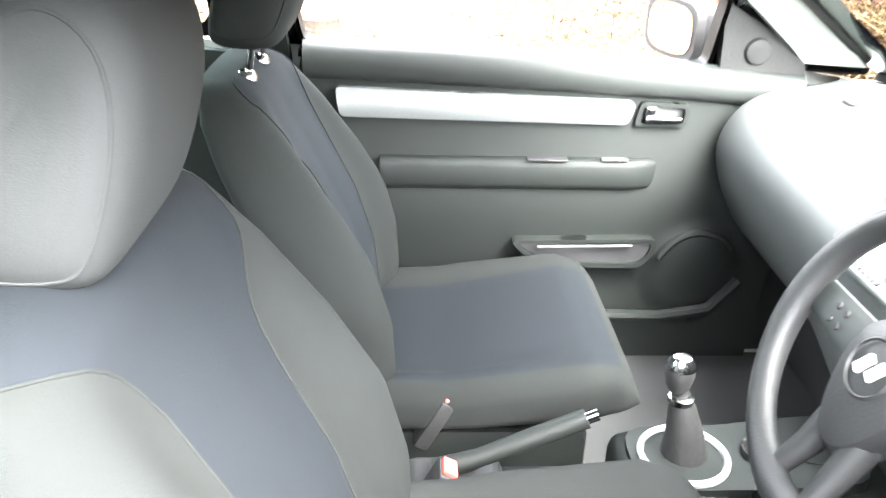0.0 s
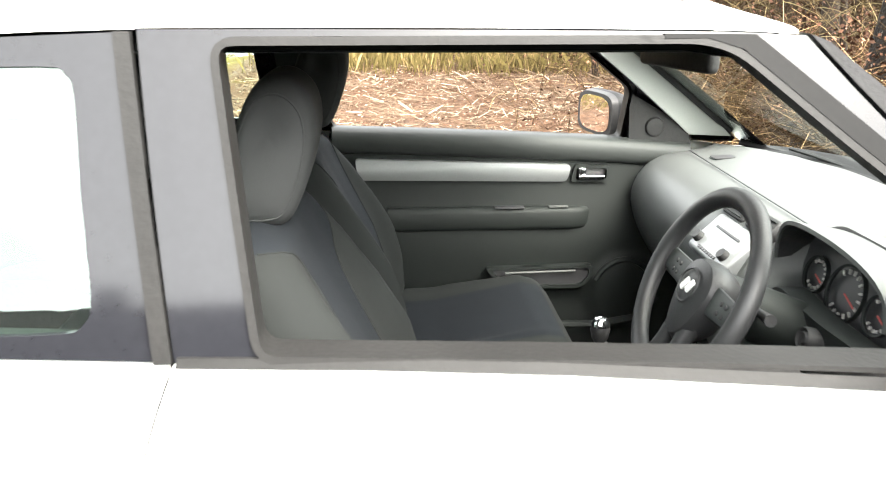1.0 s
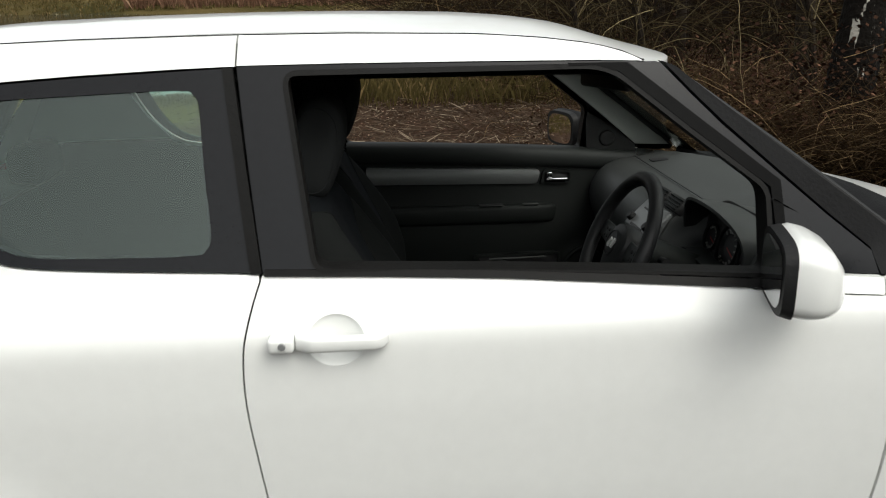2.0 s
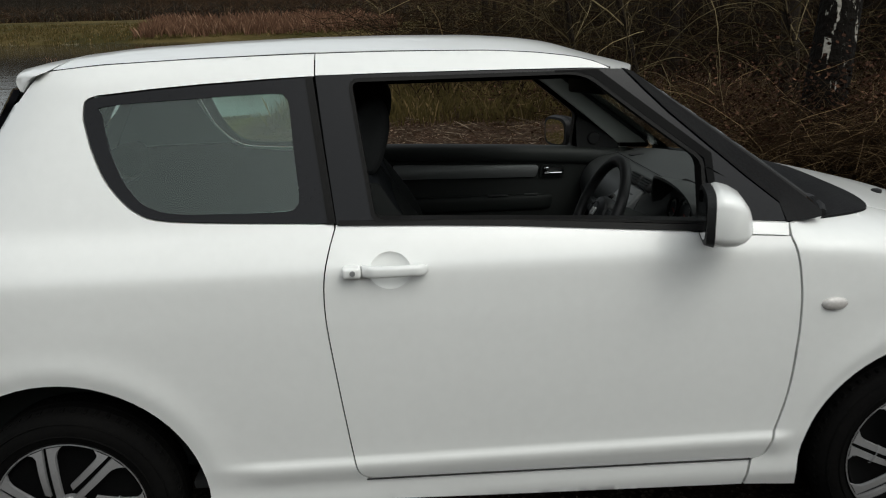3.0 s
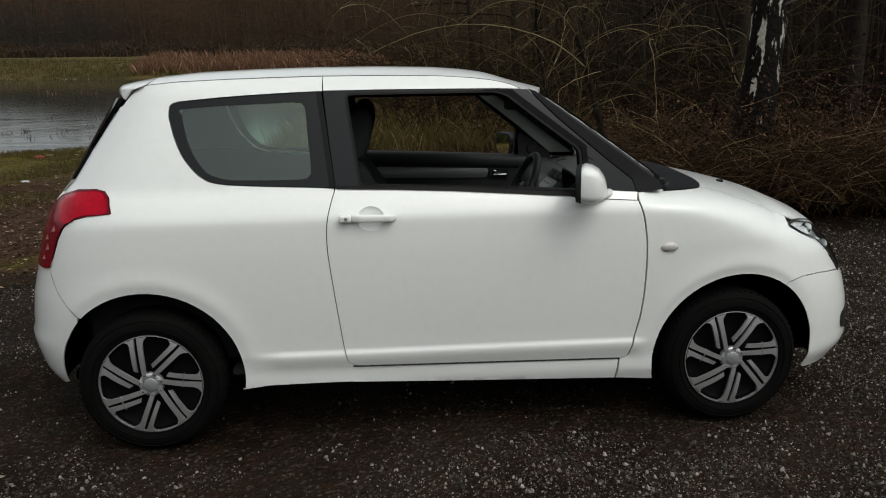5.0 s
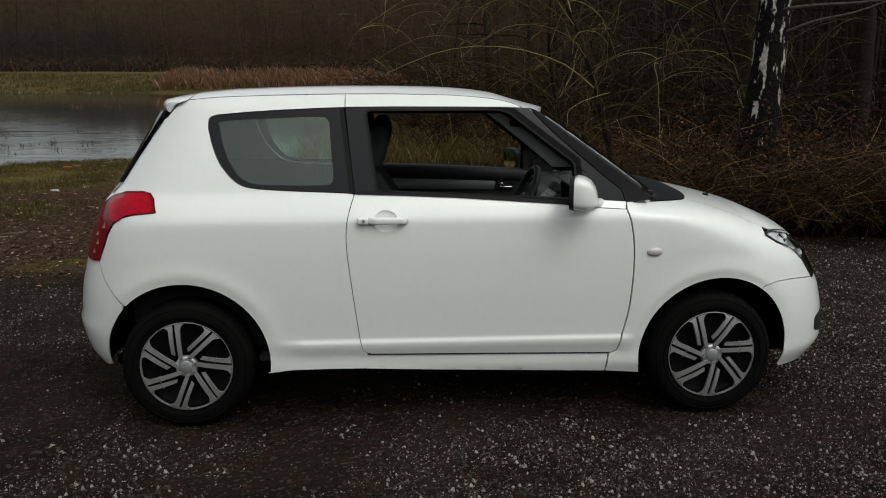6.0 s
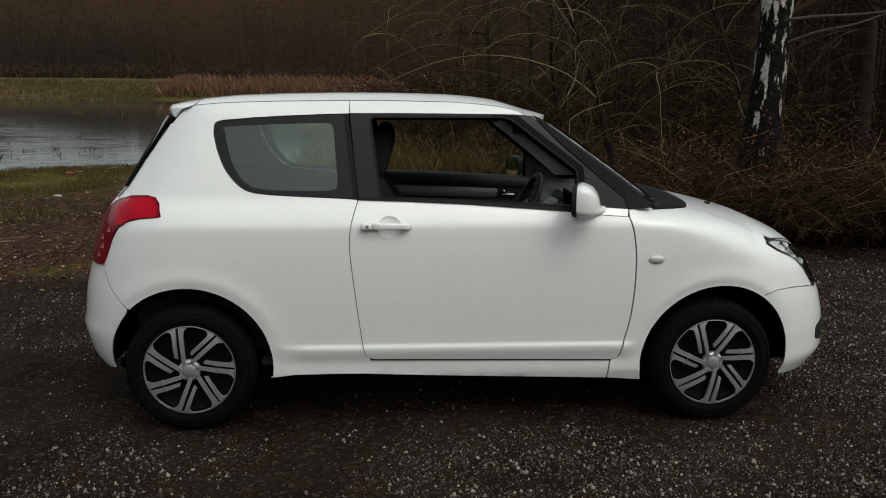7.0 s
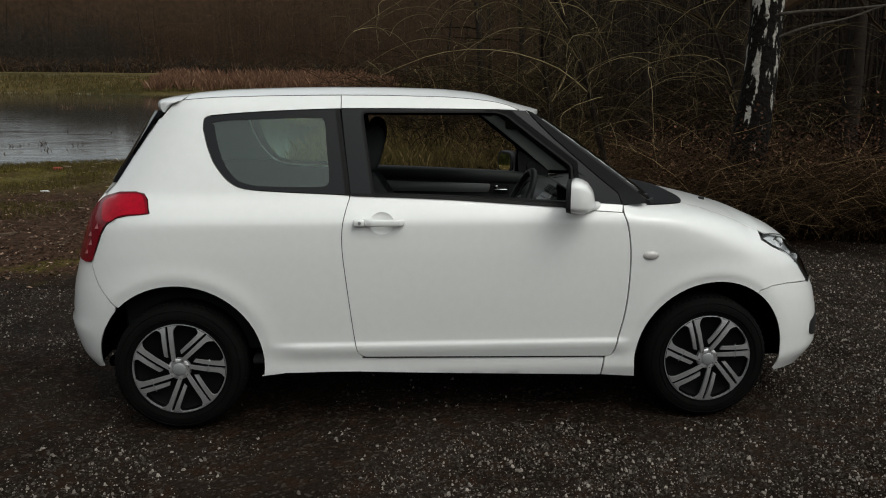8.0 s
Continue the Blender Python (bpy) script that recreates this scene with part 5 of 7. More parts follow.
part("instrument_face", sheet(rounded([(0.33, 0.85), (0.72, 0.85), (0.72, 0.98), (0.63, 1.03), (0.42, 1.03), (0.34, 0.98)], 0.03), lambda y, z: (1.872 + 0.25 * (z - 0.93), y, z), (), 0.04, 0, 0.0, (1, 0, 0), True), DIAL, hood_part, "black instrument face")
for yc, r in ((0.525, 0.052), (0.420, 0.034), (0.630, 0.034)):
    dial = part("gauge", lathe([(r, -0.004), (r + 0.004, -0.006), (r + 0.004, 0.004)], 36, "X"), TRIMGREY, hood_part)
    dial.matrix_basis = pose(1.862, yc, 0.927, 0, 14, 0)
    for i in range(13):
        a = radians(-40 + i * 260 / 12)
        mk = part("gauge_mark", box((-0.002, -0.002, r * 0.72), (0.002, 0.002, r * 0.9), 0, 1, Matrix.Rotation(a - math.pi / 2 + math.pi / 2, 4, "X")), MARKS, dial, smooth=False)
    part("needle", box((-0.004, -0.0015, 0), (-0.002, 0.0015, r * 0.8), 0, 1, Matrix.Rotation(radians(110), 4, "X")), DARKNEEDLE, dial, smooth=False)
part("lower_dash_trim", sheet(rounded([(0.20, 0.66), (0.70, 0.66), (0.68, 0.88), (0.60, 0.915), (0.32, 0.905), (0.22, 0.88)], 0.04), lambda y, z: (1.765 + 0.25 * abs(y - 0.455) ** 1.5 + 0.15 * (0.9 - z), y, z), (), 0.04, 0, 0.05, (1, 0, 0), True), TRIMGREY, dash)
ign = part("switch_barrel", lathe([(0.0, -0.010), (0.010, -0.012), (0.014, -0.008), (0.019, -0.012), (0.022, -0.004), (0.024, 0.05)], 24, "X"), RUBBER, dash)
ign.matrix_basis = pose(1.752, 0.44, 0.878, 0, 15, 0)

# steering wheel
sw = tagged(part("steering_wheel", bmesh.new(), LEATHER, car, "dark grey three-spoke steering wheel"))
wheel_pose = Matrix.Translation((1.572, 0.525, 0.947)) @ Matrix.Rotation(radians(-66), 4, "Y") @ Matrix.Rotation(radians(-1), 4, "Z")
bm = bmesh.new()
n = 64
ringv = []
for k in range(n):
    a = 2 * math.pi * k / n
    r0 = 0.0185 + 0.002 * math.cos(2 * a) ** 2
    ringv.append([bm.verts.new(((0.178 + r0 * math.cos(b)) * math.cos(a), (0.178 + r0 * math.cos(b)) * math.sin(a), r0 * 0.9 * math.sin(b))) for b in (2 * math.pi * i / 12 for i in range(12))])
for k in range(n):
    for i in range(12):
        bm.faces.new((ringv[k][i], ringv[(k + 1) % n][i], ringv[(k + 1) % n][(i + 1) % 12], ringv[k][(i + 1) % 12]))
bm.normal_update()
bmesh.ops.recalc_face_normals(bm, faces=bm.faces[:])
bm.to_mesh(sw.data)
bm.free()
sw.data.polygons.foreach_set("use_smooth", [True] * len(sw.data.polygons))
sw.matrix_basis = wheel_pose
# boss: x of the wheel plane points up, y to the car's far side
rings = []
for s, g in ((-0.04, 0.8), (-0.015, 0.98), (0.010, 1.0), (0.024, 0.9), (0.032, 0.6), (0.035, 0.05)):
    rings.append([((0.058 if math.cos(a) > 0 else 0.105) * g * sgn_pow(math.cos(a), 0.9), (0.066 - (0.018 if math.cos(a) < 0 else 0.0) * -min(0, math.cos(a))) * g * sgn_pow(math.sin(a), 0.85), s - 0.02) for a in (2 * math.pi * i / 36 for i in range(36))])
boss = part("boss", loft(rings), LEATHER, sw)
part("boss_ring", lathe([(0.030, 0.0), (0.032, 0.0025), (0.035, 0.0)], 36, "Z", (0.0, 0, 0.0155)), LEATHER, boss)
# a plain badge shape of three slanted bars
for dx, dy, w in ((-0.0085, -0.006, 0.026), (0.0085, 0.006, 0.026)):
    part("badge_bar", box((dx - 0.0060, dy - w / 2, 0.0130), (dx + 0.0060, dy + w / 2, 0.0185), 0.001, 1, Matrix.Rotation(radians(62), 4, "Z")), PALESILVER, boss, "plain silver badge shape")
for a, mat in ((88, STRIP), (-88, STRIP)):
    arm = []
    for k in range(7):
        s = k / 6
        r = 0.06 + 0.115 * s
        c, d = math.cos(radians(a)), math.sin(radians(a))
        w = 0.028 - 0.006 * s
        arm.append([(r * c - w * sgn_pow(math.cos(b), 0.6) * d, r * d + w * sgn_pow(math.cos(b), 0.6) * c, -0.012 + 0.008 * sgn_pow(math.sin(b), 0.7)) for b in (2 * math.pi * i / 16 for i in range(16))])
    sp = part("spoke", loft(arm), TRIMTOP, sw)
    for i in range(2):
        for j in range(2):
            r = 0.10 + 0.018 * i
            c, d = math.cos(radians(a)), math.sin(radians(a))
            w = -0.009 + 0.018 * j
            part("switch", lathe([(0.0, 0.003), (0.004, 0.0025), (0.005, 0.0)], 12, "Z", (r * c - w * d, r * d + w * c, -0.004)), RUBBER, sp)
for dy in (-0.030, 0.030):
    part("lower_spoke", tube([(-0.06, dy * 0.9, -0.018), (-0.12, dy, -0.014), (-0.172, dy * 1.2, -0.004)], [0.020, 0.016, 0.012], 10), LEATHER, sw)
part("column", tube([(1.62, 0.525, 0.925), (1.86, 0.525, 0.82)], [0.05, 0.06], 20), TRIMGREY, car)
for dy in (-0.13, 0.12):
    part("stalk", tube([(1.68, 0.525, 0.905), (1.665, 0.525 + dy * 0.6, 0.925), (1.655, 0.525 + dy, 0.935)], [0.008, 0.008, 0.011], 10), RUBBER, car)

# console, gear lever, handbrake
part("console", joined(box((1.0, 0.77, 0.30), (1.46, 0.92, 0.50), 0.03, 3), box((1.42, 0.755, 0.30), (1.86, 0.945, 0.555), 0.035, 3)), TRIMGREY, car, "dark grey centre console")
plate = part("gear_surround", sheet(rounded([(1.44, 0.775), (1.80, 0.765), (1.80, 0.935), (1.44, 0.925)], 0.05), lambda x, y: (x, y, 0.562 + 0.10 * max(0, x - 1.60)), (), 0.04, 0, 0.02, (0, 0, -1)), TRIMGREY, car)
part("gear_ring", lathe([(0.062, 0.0), (0.064, 0.006), (0.069, 0.008), (0.073, 0.004), (0.073, -0.01)], 36, "Z", (1.525, 0.85, 0.564)), STRIP, plate, "silver ring round the gear lever")
for dx in (0.0, 0.075):
    part("cup_holder", lathe([(0.0, -0.015), (0.028, -0.015), (0.032, 0.0), (0.036, 0.002), (0.036, -0.01)], 24, "Z", (1.655 + dx, 0.85, 0.575)), RUBBER, plate)
gear = part("gear_lever", tube([(1.53, 0.86, 0.545), (1.525, 0.862, 0.60), (1.515, 0.865, 0.645), (1.508, 0.867, 0.675)], [0.040, 0.030, 0.022, 0.014], 16), RUBBER, car, "gear lever with chrome-topped knob")
part("gear_collar", lathe([(0.015, -0.006), (0.020, -0.004), (0.020, 0.006), (0.015, 0.008)], 20, "Z", (1.511, 0.866, 0.662)), CHROME, gear)
knob = part("gear_knob", lathe([(0.0, 0.045), (0.012, 0.042), (0.021, 0.030), (0.023, 0.015), (0.019, -0.005), (0.012, -0.018)], 24, "Z", (1.503, 0.868, 0.695)), RUBBER, gear)
part("knob_cap", lathe([(0.0, 0.0475), (0.014, 0.0435), (0.0215, 0.0325), (0.0225, 0.026)], 24, "Z", (1.503, 0.868, 0.695)), CHROME, gear, "chrome cap")
hbk = part("handbrake", tube([(1.13, 0.85, 0.535), (1.20, 0.852, 0.560), (1.30, 0.856, 0.603), (1.365, 0.858, 0.632)], [0.020, 0.015, 0.017, 0.016], 14), TRIMGREY, car, "dark grey handbrake lever with chrome button")
part("brake_button", tube([(1.364, 0.858, 0.6315), (1.382, 0.859, 0.639)], 0.010, 12), CHROME, hbk)
part("brake_gaiter", box((1.08, 0.81, 0.49), (1.24, 0.895, 0.535), 0.02, 3), RUBBER, hbk)

# interior mirror
rvm = part("interior_mirror", box((-0.02, -0.115, -0.03), (0.012, 0.115, 0.03), 0.012, 3, Matrix.Translation((1.62, 0.845, 1.335)) @ Matrix.Rotation(radians(18), 4, "Z")), RUBBER, car)
part("mirror_stem", tube([(1.61, 0.845, 1.34), (1.68, 0.845, 1.385)], 0.010, 8), RUBBER, rvm)


# ---- the land round the car ----
DROP = math.tan(radians(SLOPE))
WATER = -0.52


def pond(x, y):
    """Above 0 inside the pond."""
    edge = 15.4 + 0.9 * math.sin(x * 0.35 + 1.0) + 0.5 * math.sin(x * 0.9)
    right = -1.5 - 0.17 * (y - 14) + 0.8 * math.sin(y * 0.4)
    far = 49 + 1.5 * math.sin(x * 0.2)
    return min(y - edge, (right - x) * 0.8, far - y, (x + 75) * 0.5)


def ground_z(x, y):
    z = -DROP * min(y, 9.0) if y > -9 else DROP * 9.0
    z += 0.0 if y < 9 else -0.004 * min(y - 9, 20)
    p = pond(x, y)
    if p > -2:
        z = z + (WATER - 0.35 - z) * min(1, max(0, (p + 2) / 3.0)) ** 1.2
    if y > 48:
        z += (0.9 if x < 0 else 0.5) * min(1, (y - 48) / 8)
    rough = 0.012 if abs(x - 1.2) < 4 and -4 < y < 4.2 else 0.05
    if y > 4.5 and x > -1:
        z += 0.10 * min(1, (y - 4.5) / 3)
    near = abs(x - 1.2) < 3 and -3.0 < y < 3.2
    return z + rough * (noise.noise((x * 0.7, y * 0.7, 3.1)) + 0.5 * noise.noise((x * 2.1, y * 2.1, 7.7))) * (0.5 if near else 1)


def spaced(lo, hi, centre, fine, growth):
    out, step, v = [centre], fine, centre
    while v < hi:
        step *= growth if v > centre + 7 else 1.0
        v += step
        out.append(v)
    step, v = fine, centre
    while v > lo:
        step *= growth if v < centre - 7 else 1.0
        v -= step
        out.insert(0, v)
    return out


def ground_material():
    m = bpy.data.materials.new("gravel_moss_and_leaf_litter")
    m.use_nodes = True
    n, l = m.node_tree.nodes, m.node_tree.links
    b = n["Principled BSDF"]
    b.inputs["Roughness"].default_value = 0.85
    b.inputs["Specular IOR Level"].default_value = 0.02
    geo = n.new("ShaderNodeNewGeometry")

    def noise_node(scale, detail=5.0):
        t = n.new("ShaderNodeTexNoise")
        t.inputs["Scale"].default_value, t.inputs["Detail"].default_value = scale, detail
        l.new(geo.outputs["Position"], t.inputs["Vector"])
        return t.outputs["Fac"]

    def rng(value, a, c):
        t = n.new("ShaderNodeMapRange")
        t.inputs["From Min"].default_value, t.inputs["From Max"].default_value = a, c
        l.new(value, t.inputs["Value"])
        return t.outputs[0]

    def mixed(fac, a, c):
        t = n.new("ShaderNodeMix")
        t.data_type = "RGBA"
        for s, v in (("A", a), ("B", c)):
            if isinstance(v, tuple):
                t.inputs[s].default_value = (*v, 1)
            else:
                l.new(v, t.inputs[s])
        l.new(fac, t.inputs["Factor"])
        return t.outputs["Result"]

    def math_node(op, a, c):
        t = n.new("ShaderNodeMath")
        t.operation = op
        for i, v in enumerate((a, c)):
            if isinstance(v, (int, float)):
                t.inputs[i].default_value = v
            else:
                l.new(v, t.inputs[i])
        return t.outputs[0]

    stones = n.new("ShaderNodeTexVoronoi")
    stones.inputs["Scale"].default_value = 75
    l.new(geo.outputs["Position"], stones.inputs["Vector"])
    sep = n.new("ShaderNodeSeparateColor")
    l.new(stones.outputs["Color"], sep.inputs[0])
    speck = rng(sep.outputs[0], 0.80, 1.0)
    gravel = mixed(rng(noise_node(1.3), 0.4, 0.62), (0.0105, 0.0074, 0.0052), (0.0205, 0.0150, 0.0110))
    gravel = mixed(rng(noise_node(7.0), 0.48, 0.66), gravel, (0.0235, 0.0135, 0.0090))
    gravel = mixed(speck, gravel, (0.052, 0.043, 0.035))
    litter = mixed(rng(noise_node(9.0), 0.35, 0.65), (0.032, 0.018, 0.011), (0.070, 0.041, 0.025))
    moss = mixed(rng(noise_node(14.0), 0.35, 0.65), (0.048, 0.041, 0.009), (0.118, 0.094, 0.022))
    pos = n.new("ShaderNodeSeparateXYZ")
    l.new(geo.outputs["Position"], pos.inputs[0])
    wander = math_node("MULTIPLY", math_node("SUBTRACT", noise_node(0.55), 0.5), 3.2)
    across = math_node("ADD", pos.outputs["Y"], wander)
    minus_x = math_node("MULTIPLY", pos.outputs["X"], -1.0)
    across = math_node("ADD", across, math_node("MULTIPLY", rng(minus_x, 0.7, 1.9), 1.5))
    lit = rng(across, 4.3, 5.1)
    leftward = math_node("SUBTRACT", -1.0, math_node("ADD", pos.outputs["X"], wander))
    patches = math_node("MULTIPLY", rng(noise_node(0.9), 0.55, 0.62), math_node("MULTIPLY", rng(across, 4.2, 4.8), 0.8))
    bank = math_node("MULTIPLY", rng(across, 10.4, 12.0), rng(noise_node(0.5), 0.36, 0.50))
    mossy = math_node("MULTIPLY", math_node("MAXIMUM", patches, bank), rng(leftward, -0.5, 0.8))
    far_green = rng(across, 30.0, 40.0)
    col = mixed(lit, gravel, litter)
    col = mixed(mossy, col, moss)
    bank_green = mixed(rng(noise_node(0.16), 0.38, 0.62), (0.046, 0.040, 0.013), (0.110, 0.082, 0.033))
    col = mixed(far_green, col, bank_green)
    l.new(col, b.inputs["Base Color"])
    rough = mixed(rng(noise_node(0.9), 0.35, 0.6), (0.55, 0.55, 0.55), (0.9, 0.9, 0.9))
    l.new(rough, b.inputs["Roughness"])
    bp = n.new("ShaderNodeBump")
    bp.inputs["Strength"].default_value, bp.inputs["Distance"].default_value = 0.8, 0.012
    l.new(stones.outputs["Distance"], bp.inputs["Height"])
    clods = n.new("ShaderNodeBump")
    clods.inputs["Strength"].default_value, clods.inputs["Distance"].default_value = 0.9, 0.030
    l.new(noise_node(24.0, 6.0), clods.inputs["Height"])
    l.new(clods.outputs[0], bp.inputs["Normal"])
    l.new(bp.outputs[0], b.inputs["Normal"])
    return m


gx, gy = spaced(-900, 900, 1.2, 0.22, 1.10), spaced(-900, 900, 2.0, 0.22, 1.10)
verts = [(x, y, ground_z(x, y)) for y in gy for x in gx]
nx = len(gx)
faces = [(j * nx + i, j * nx + i + 1, (j + 1) * nx + i + 1, (j + 1) * nx + i) for j in range(len(gy) - 1) for i in range(nx - 1)]
me = bpy.data.meshes.new("ground")
me.from_pydata(verts, [], faces)
me.polygons.foreach_set("use_smooth", [True] * len(me.polygons))
me.materials.append(ground_material())
tagged(new("ground", me), "dark wet gravel track edged with moss and brown leaf litter", "ground", kind="structure")

# pond
water_mat = bpy.data.materials.new("still_dark_water")
water_mat.use_nodes = True
wb = water_mat.node_tree.nodes["Principled BSDF"]
wb.inputs["Base Color"].default_value = (0.012, 0.011, 0.008, 1)
wb.inputs["Roughness"].default_value = 0.1
wt, wbp, wco = water_mat.node_tree.nodes.new("ShaderNodeTexNoise"), water_mat.node_tree.nodes.new("ShaderNodeBump"), water_mat.node_tree.nodes.new("ShaderNodeTexCoord")
wt.inputs["Scale"].default_value, wt.inputs["Detail"].default_value = 2.0, 3
wbp.inputs["Strength"].default_value, wbp.inputs["Distance"].default_value = 0.9, 0.10
water_mat.node_tree.links.new(wco.outputs["Object"], wt.inputs["Vector"])
water_mat.node_tree.links.new(wt.outputs["Fac"], wbp.inputs["Height"])
water_mat.node_tree.links.new(wbp.outputs[0], wb.inputs["Normal"])
# a breeze ruffles the water near this bank
wsep, wrng = water_mat.node_tree.nodes.new("ShaderNodeSeparateXYZ"), water_mat.node_tree.nodes.new("ShaderNodeMapRange")
wrng.inputs["From Min"].default_value, wrng.inputs["From Max"].default_value = 16, 23
wrng.inputs["To Min"].default_value, wrng.inputs["To Max"].default_value = 0.11, 0.015
water_mat.node_tree.links.new(wco.outputs["Object"], wsep.inputs[0])
wstreak, wlev, wmul, wmap = (water_mat.node_tree.nodes.new(k) for k in ("ShaderNodeTexNoise", "ShaderNodeMapRange", "ShaderNodeMath", "ShaderNodeMapping"))
wmap.inputs["Scale"].default_value = (0.10, 0.45, 1)
wlev.inputs["From Min"].default_value, wlev.inputs["From Max"].default_value = 0.40, 0.60
wlev.inputs["To Min"].default_value = 0.15
wmul.operation = "MULTIPLY"
for a, b in ((wco.outputs["Object"], wmap.inputs["Vector"]), (wmap.outputs[0], wstreak.inputs["Vector"]), (wstreak.outputs["Fac"], wlev.inputs["Value"]), (wlev.outputs[0], wmul.inputs[0]), (wrng.outputs[0], wmul.inputs[1]), (wmul.outputs[0], wbp.inputs["Strength"])):
    water_mat.node_tree.links.new(a, b)
wrough = water_mat.node_tree.nodes.new("ShaderNodeMapRange")
wrough.inputs["From Max"].default_value = 0.11
wrough.inputs["To Min"].default_value, wrough.inputs["To Max"].default_value = 0.07, 0.20
water_mat.node_tree.links.new(wmul.outputs[0], wrough.inputs["Value"])
water_mat.node_tree.links.new(wrough.outputs[0], wb.inputs["Roughness"])
wshift = water_mat.node_tree.nodes.new("ShaderNodeMath")
wshift.operation = "MULTIPLY_ADD"
wshift.inputs[1].default_value = 14.0
water_mat.node_tree.links.new(wstreak.outputs["Fac"], wshift.inputs[0])
wslant = water_mat.node_tree.nodes.new("ShaderNodeMath")
wslant.operation = "MULTIPLY_ADD"
wslant.inputs[1].default_value = 1.2
water_mat.node_tree.links.new(wsep.outputs["X"], wslant.inputs[0])
water_mat.node_tree.links.new(wsep.outputs["Y"], wslant.inputs[2])
water_mat.node_tree.links.new(wslant.outputs[0], wshift.inputs[2])
water_mat.node_tree.links.new(wshift.outputs[0], wrng.inputs["Value"])
bm = bmesh.new()
wv = [[bm.verts.new((-90 + 4.0 * i, 11 + 3.0 * j, WATER)) for i in range(24)] for j in range(14)]
for j in range(13):
    for i in range(23):
        bm.faces.new((wv[j][i], wv[j][i + 1], wv[j + 1][i + 1], wv[j + 1][i]))
tagged(link_mesh("water", bm, water_mat), "still dark pond reflecting the sky", "pond", kind="structure")


def island_material(name, a, b, rough=0.85, c=None, at=0.82):
    """A colour for each loose piece of a mesh."""
    m = bpy.data.materials.new(name)
    m.use_nodes = True
    n, l = m.node_tree.nodes, m.node_tree.links
    geo, ramp = n.new("ShaderNodeNewGeometry"), n.new("ShaderNodeValToRGB")
    ramp.color_ramp.elements[0].color, ramp.color_ramp.elements[1].color = (*a, 1), (*b, 1)
    if c:
        e = ramp.color_ramp.elements.new(at)
        e.color = (*[(p + q) / 2 for p, q in zip(a, b)], 1)
        ramp.color_ramp.elements[-1].color = (*c, 1)
    l.new(geo.outputs["Random Per Island"], ramp.inputs[0])
    nz, mx = n.new("ShaderNodeTexNoise"), n.new("ShaderNodeMix")
    nz.inputs["Scale"].default_value = 40
    mx.data_type, mx.blend_type = "RGBA", "MULTIPLY"
    mx.inputs["Factor"].default_value = 0.6
    l.new(ramp.outputs[0], mx.inputs["A"])
    l.new(nz.outputs["Color"], mx.inputs["B"])
    l.new(ramp.outputs[0], n["Principled BSDF"].inputs["Base Color"])
    n["Principled BSDF"].inputs["Roughness"].default_value = rough
    n["Principled BSDF"].inputs["Specular IOR Level"].default_value = 0.08
    return m


def stuff(name, verts, faces, mat, label, category):
    me = bpy.data.meshes.new(name)
    me.from_pydata(verts, [], faces)
    me.materials.append(mat)
    return tagged(new(name, me), label, category, kind="stuff")


rnd = random.Random(5)

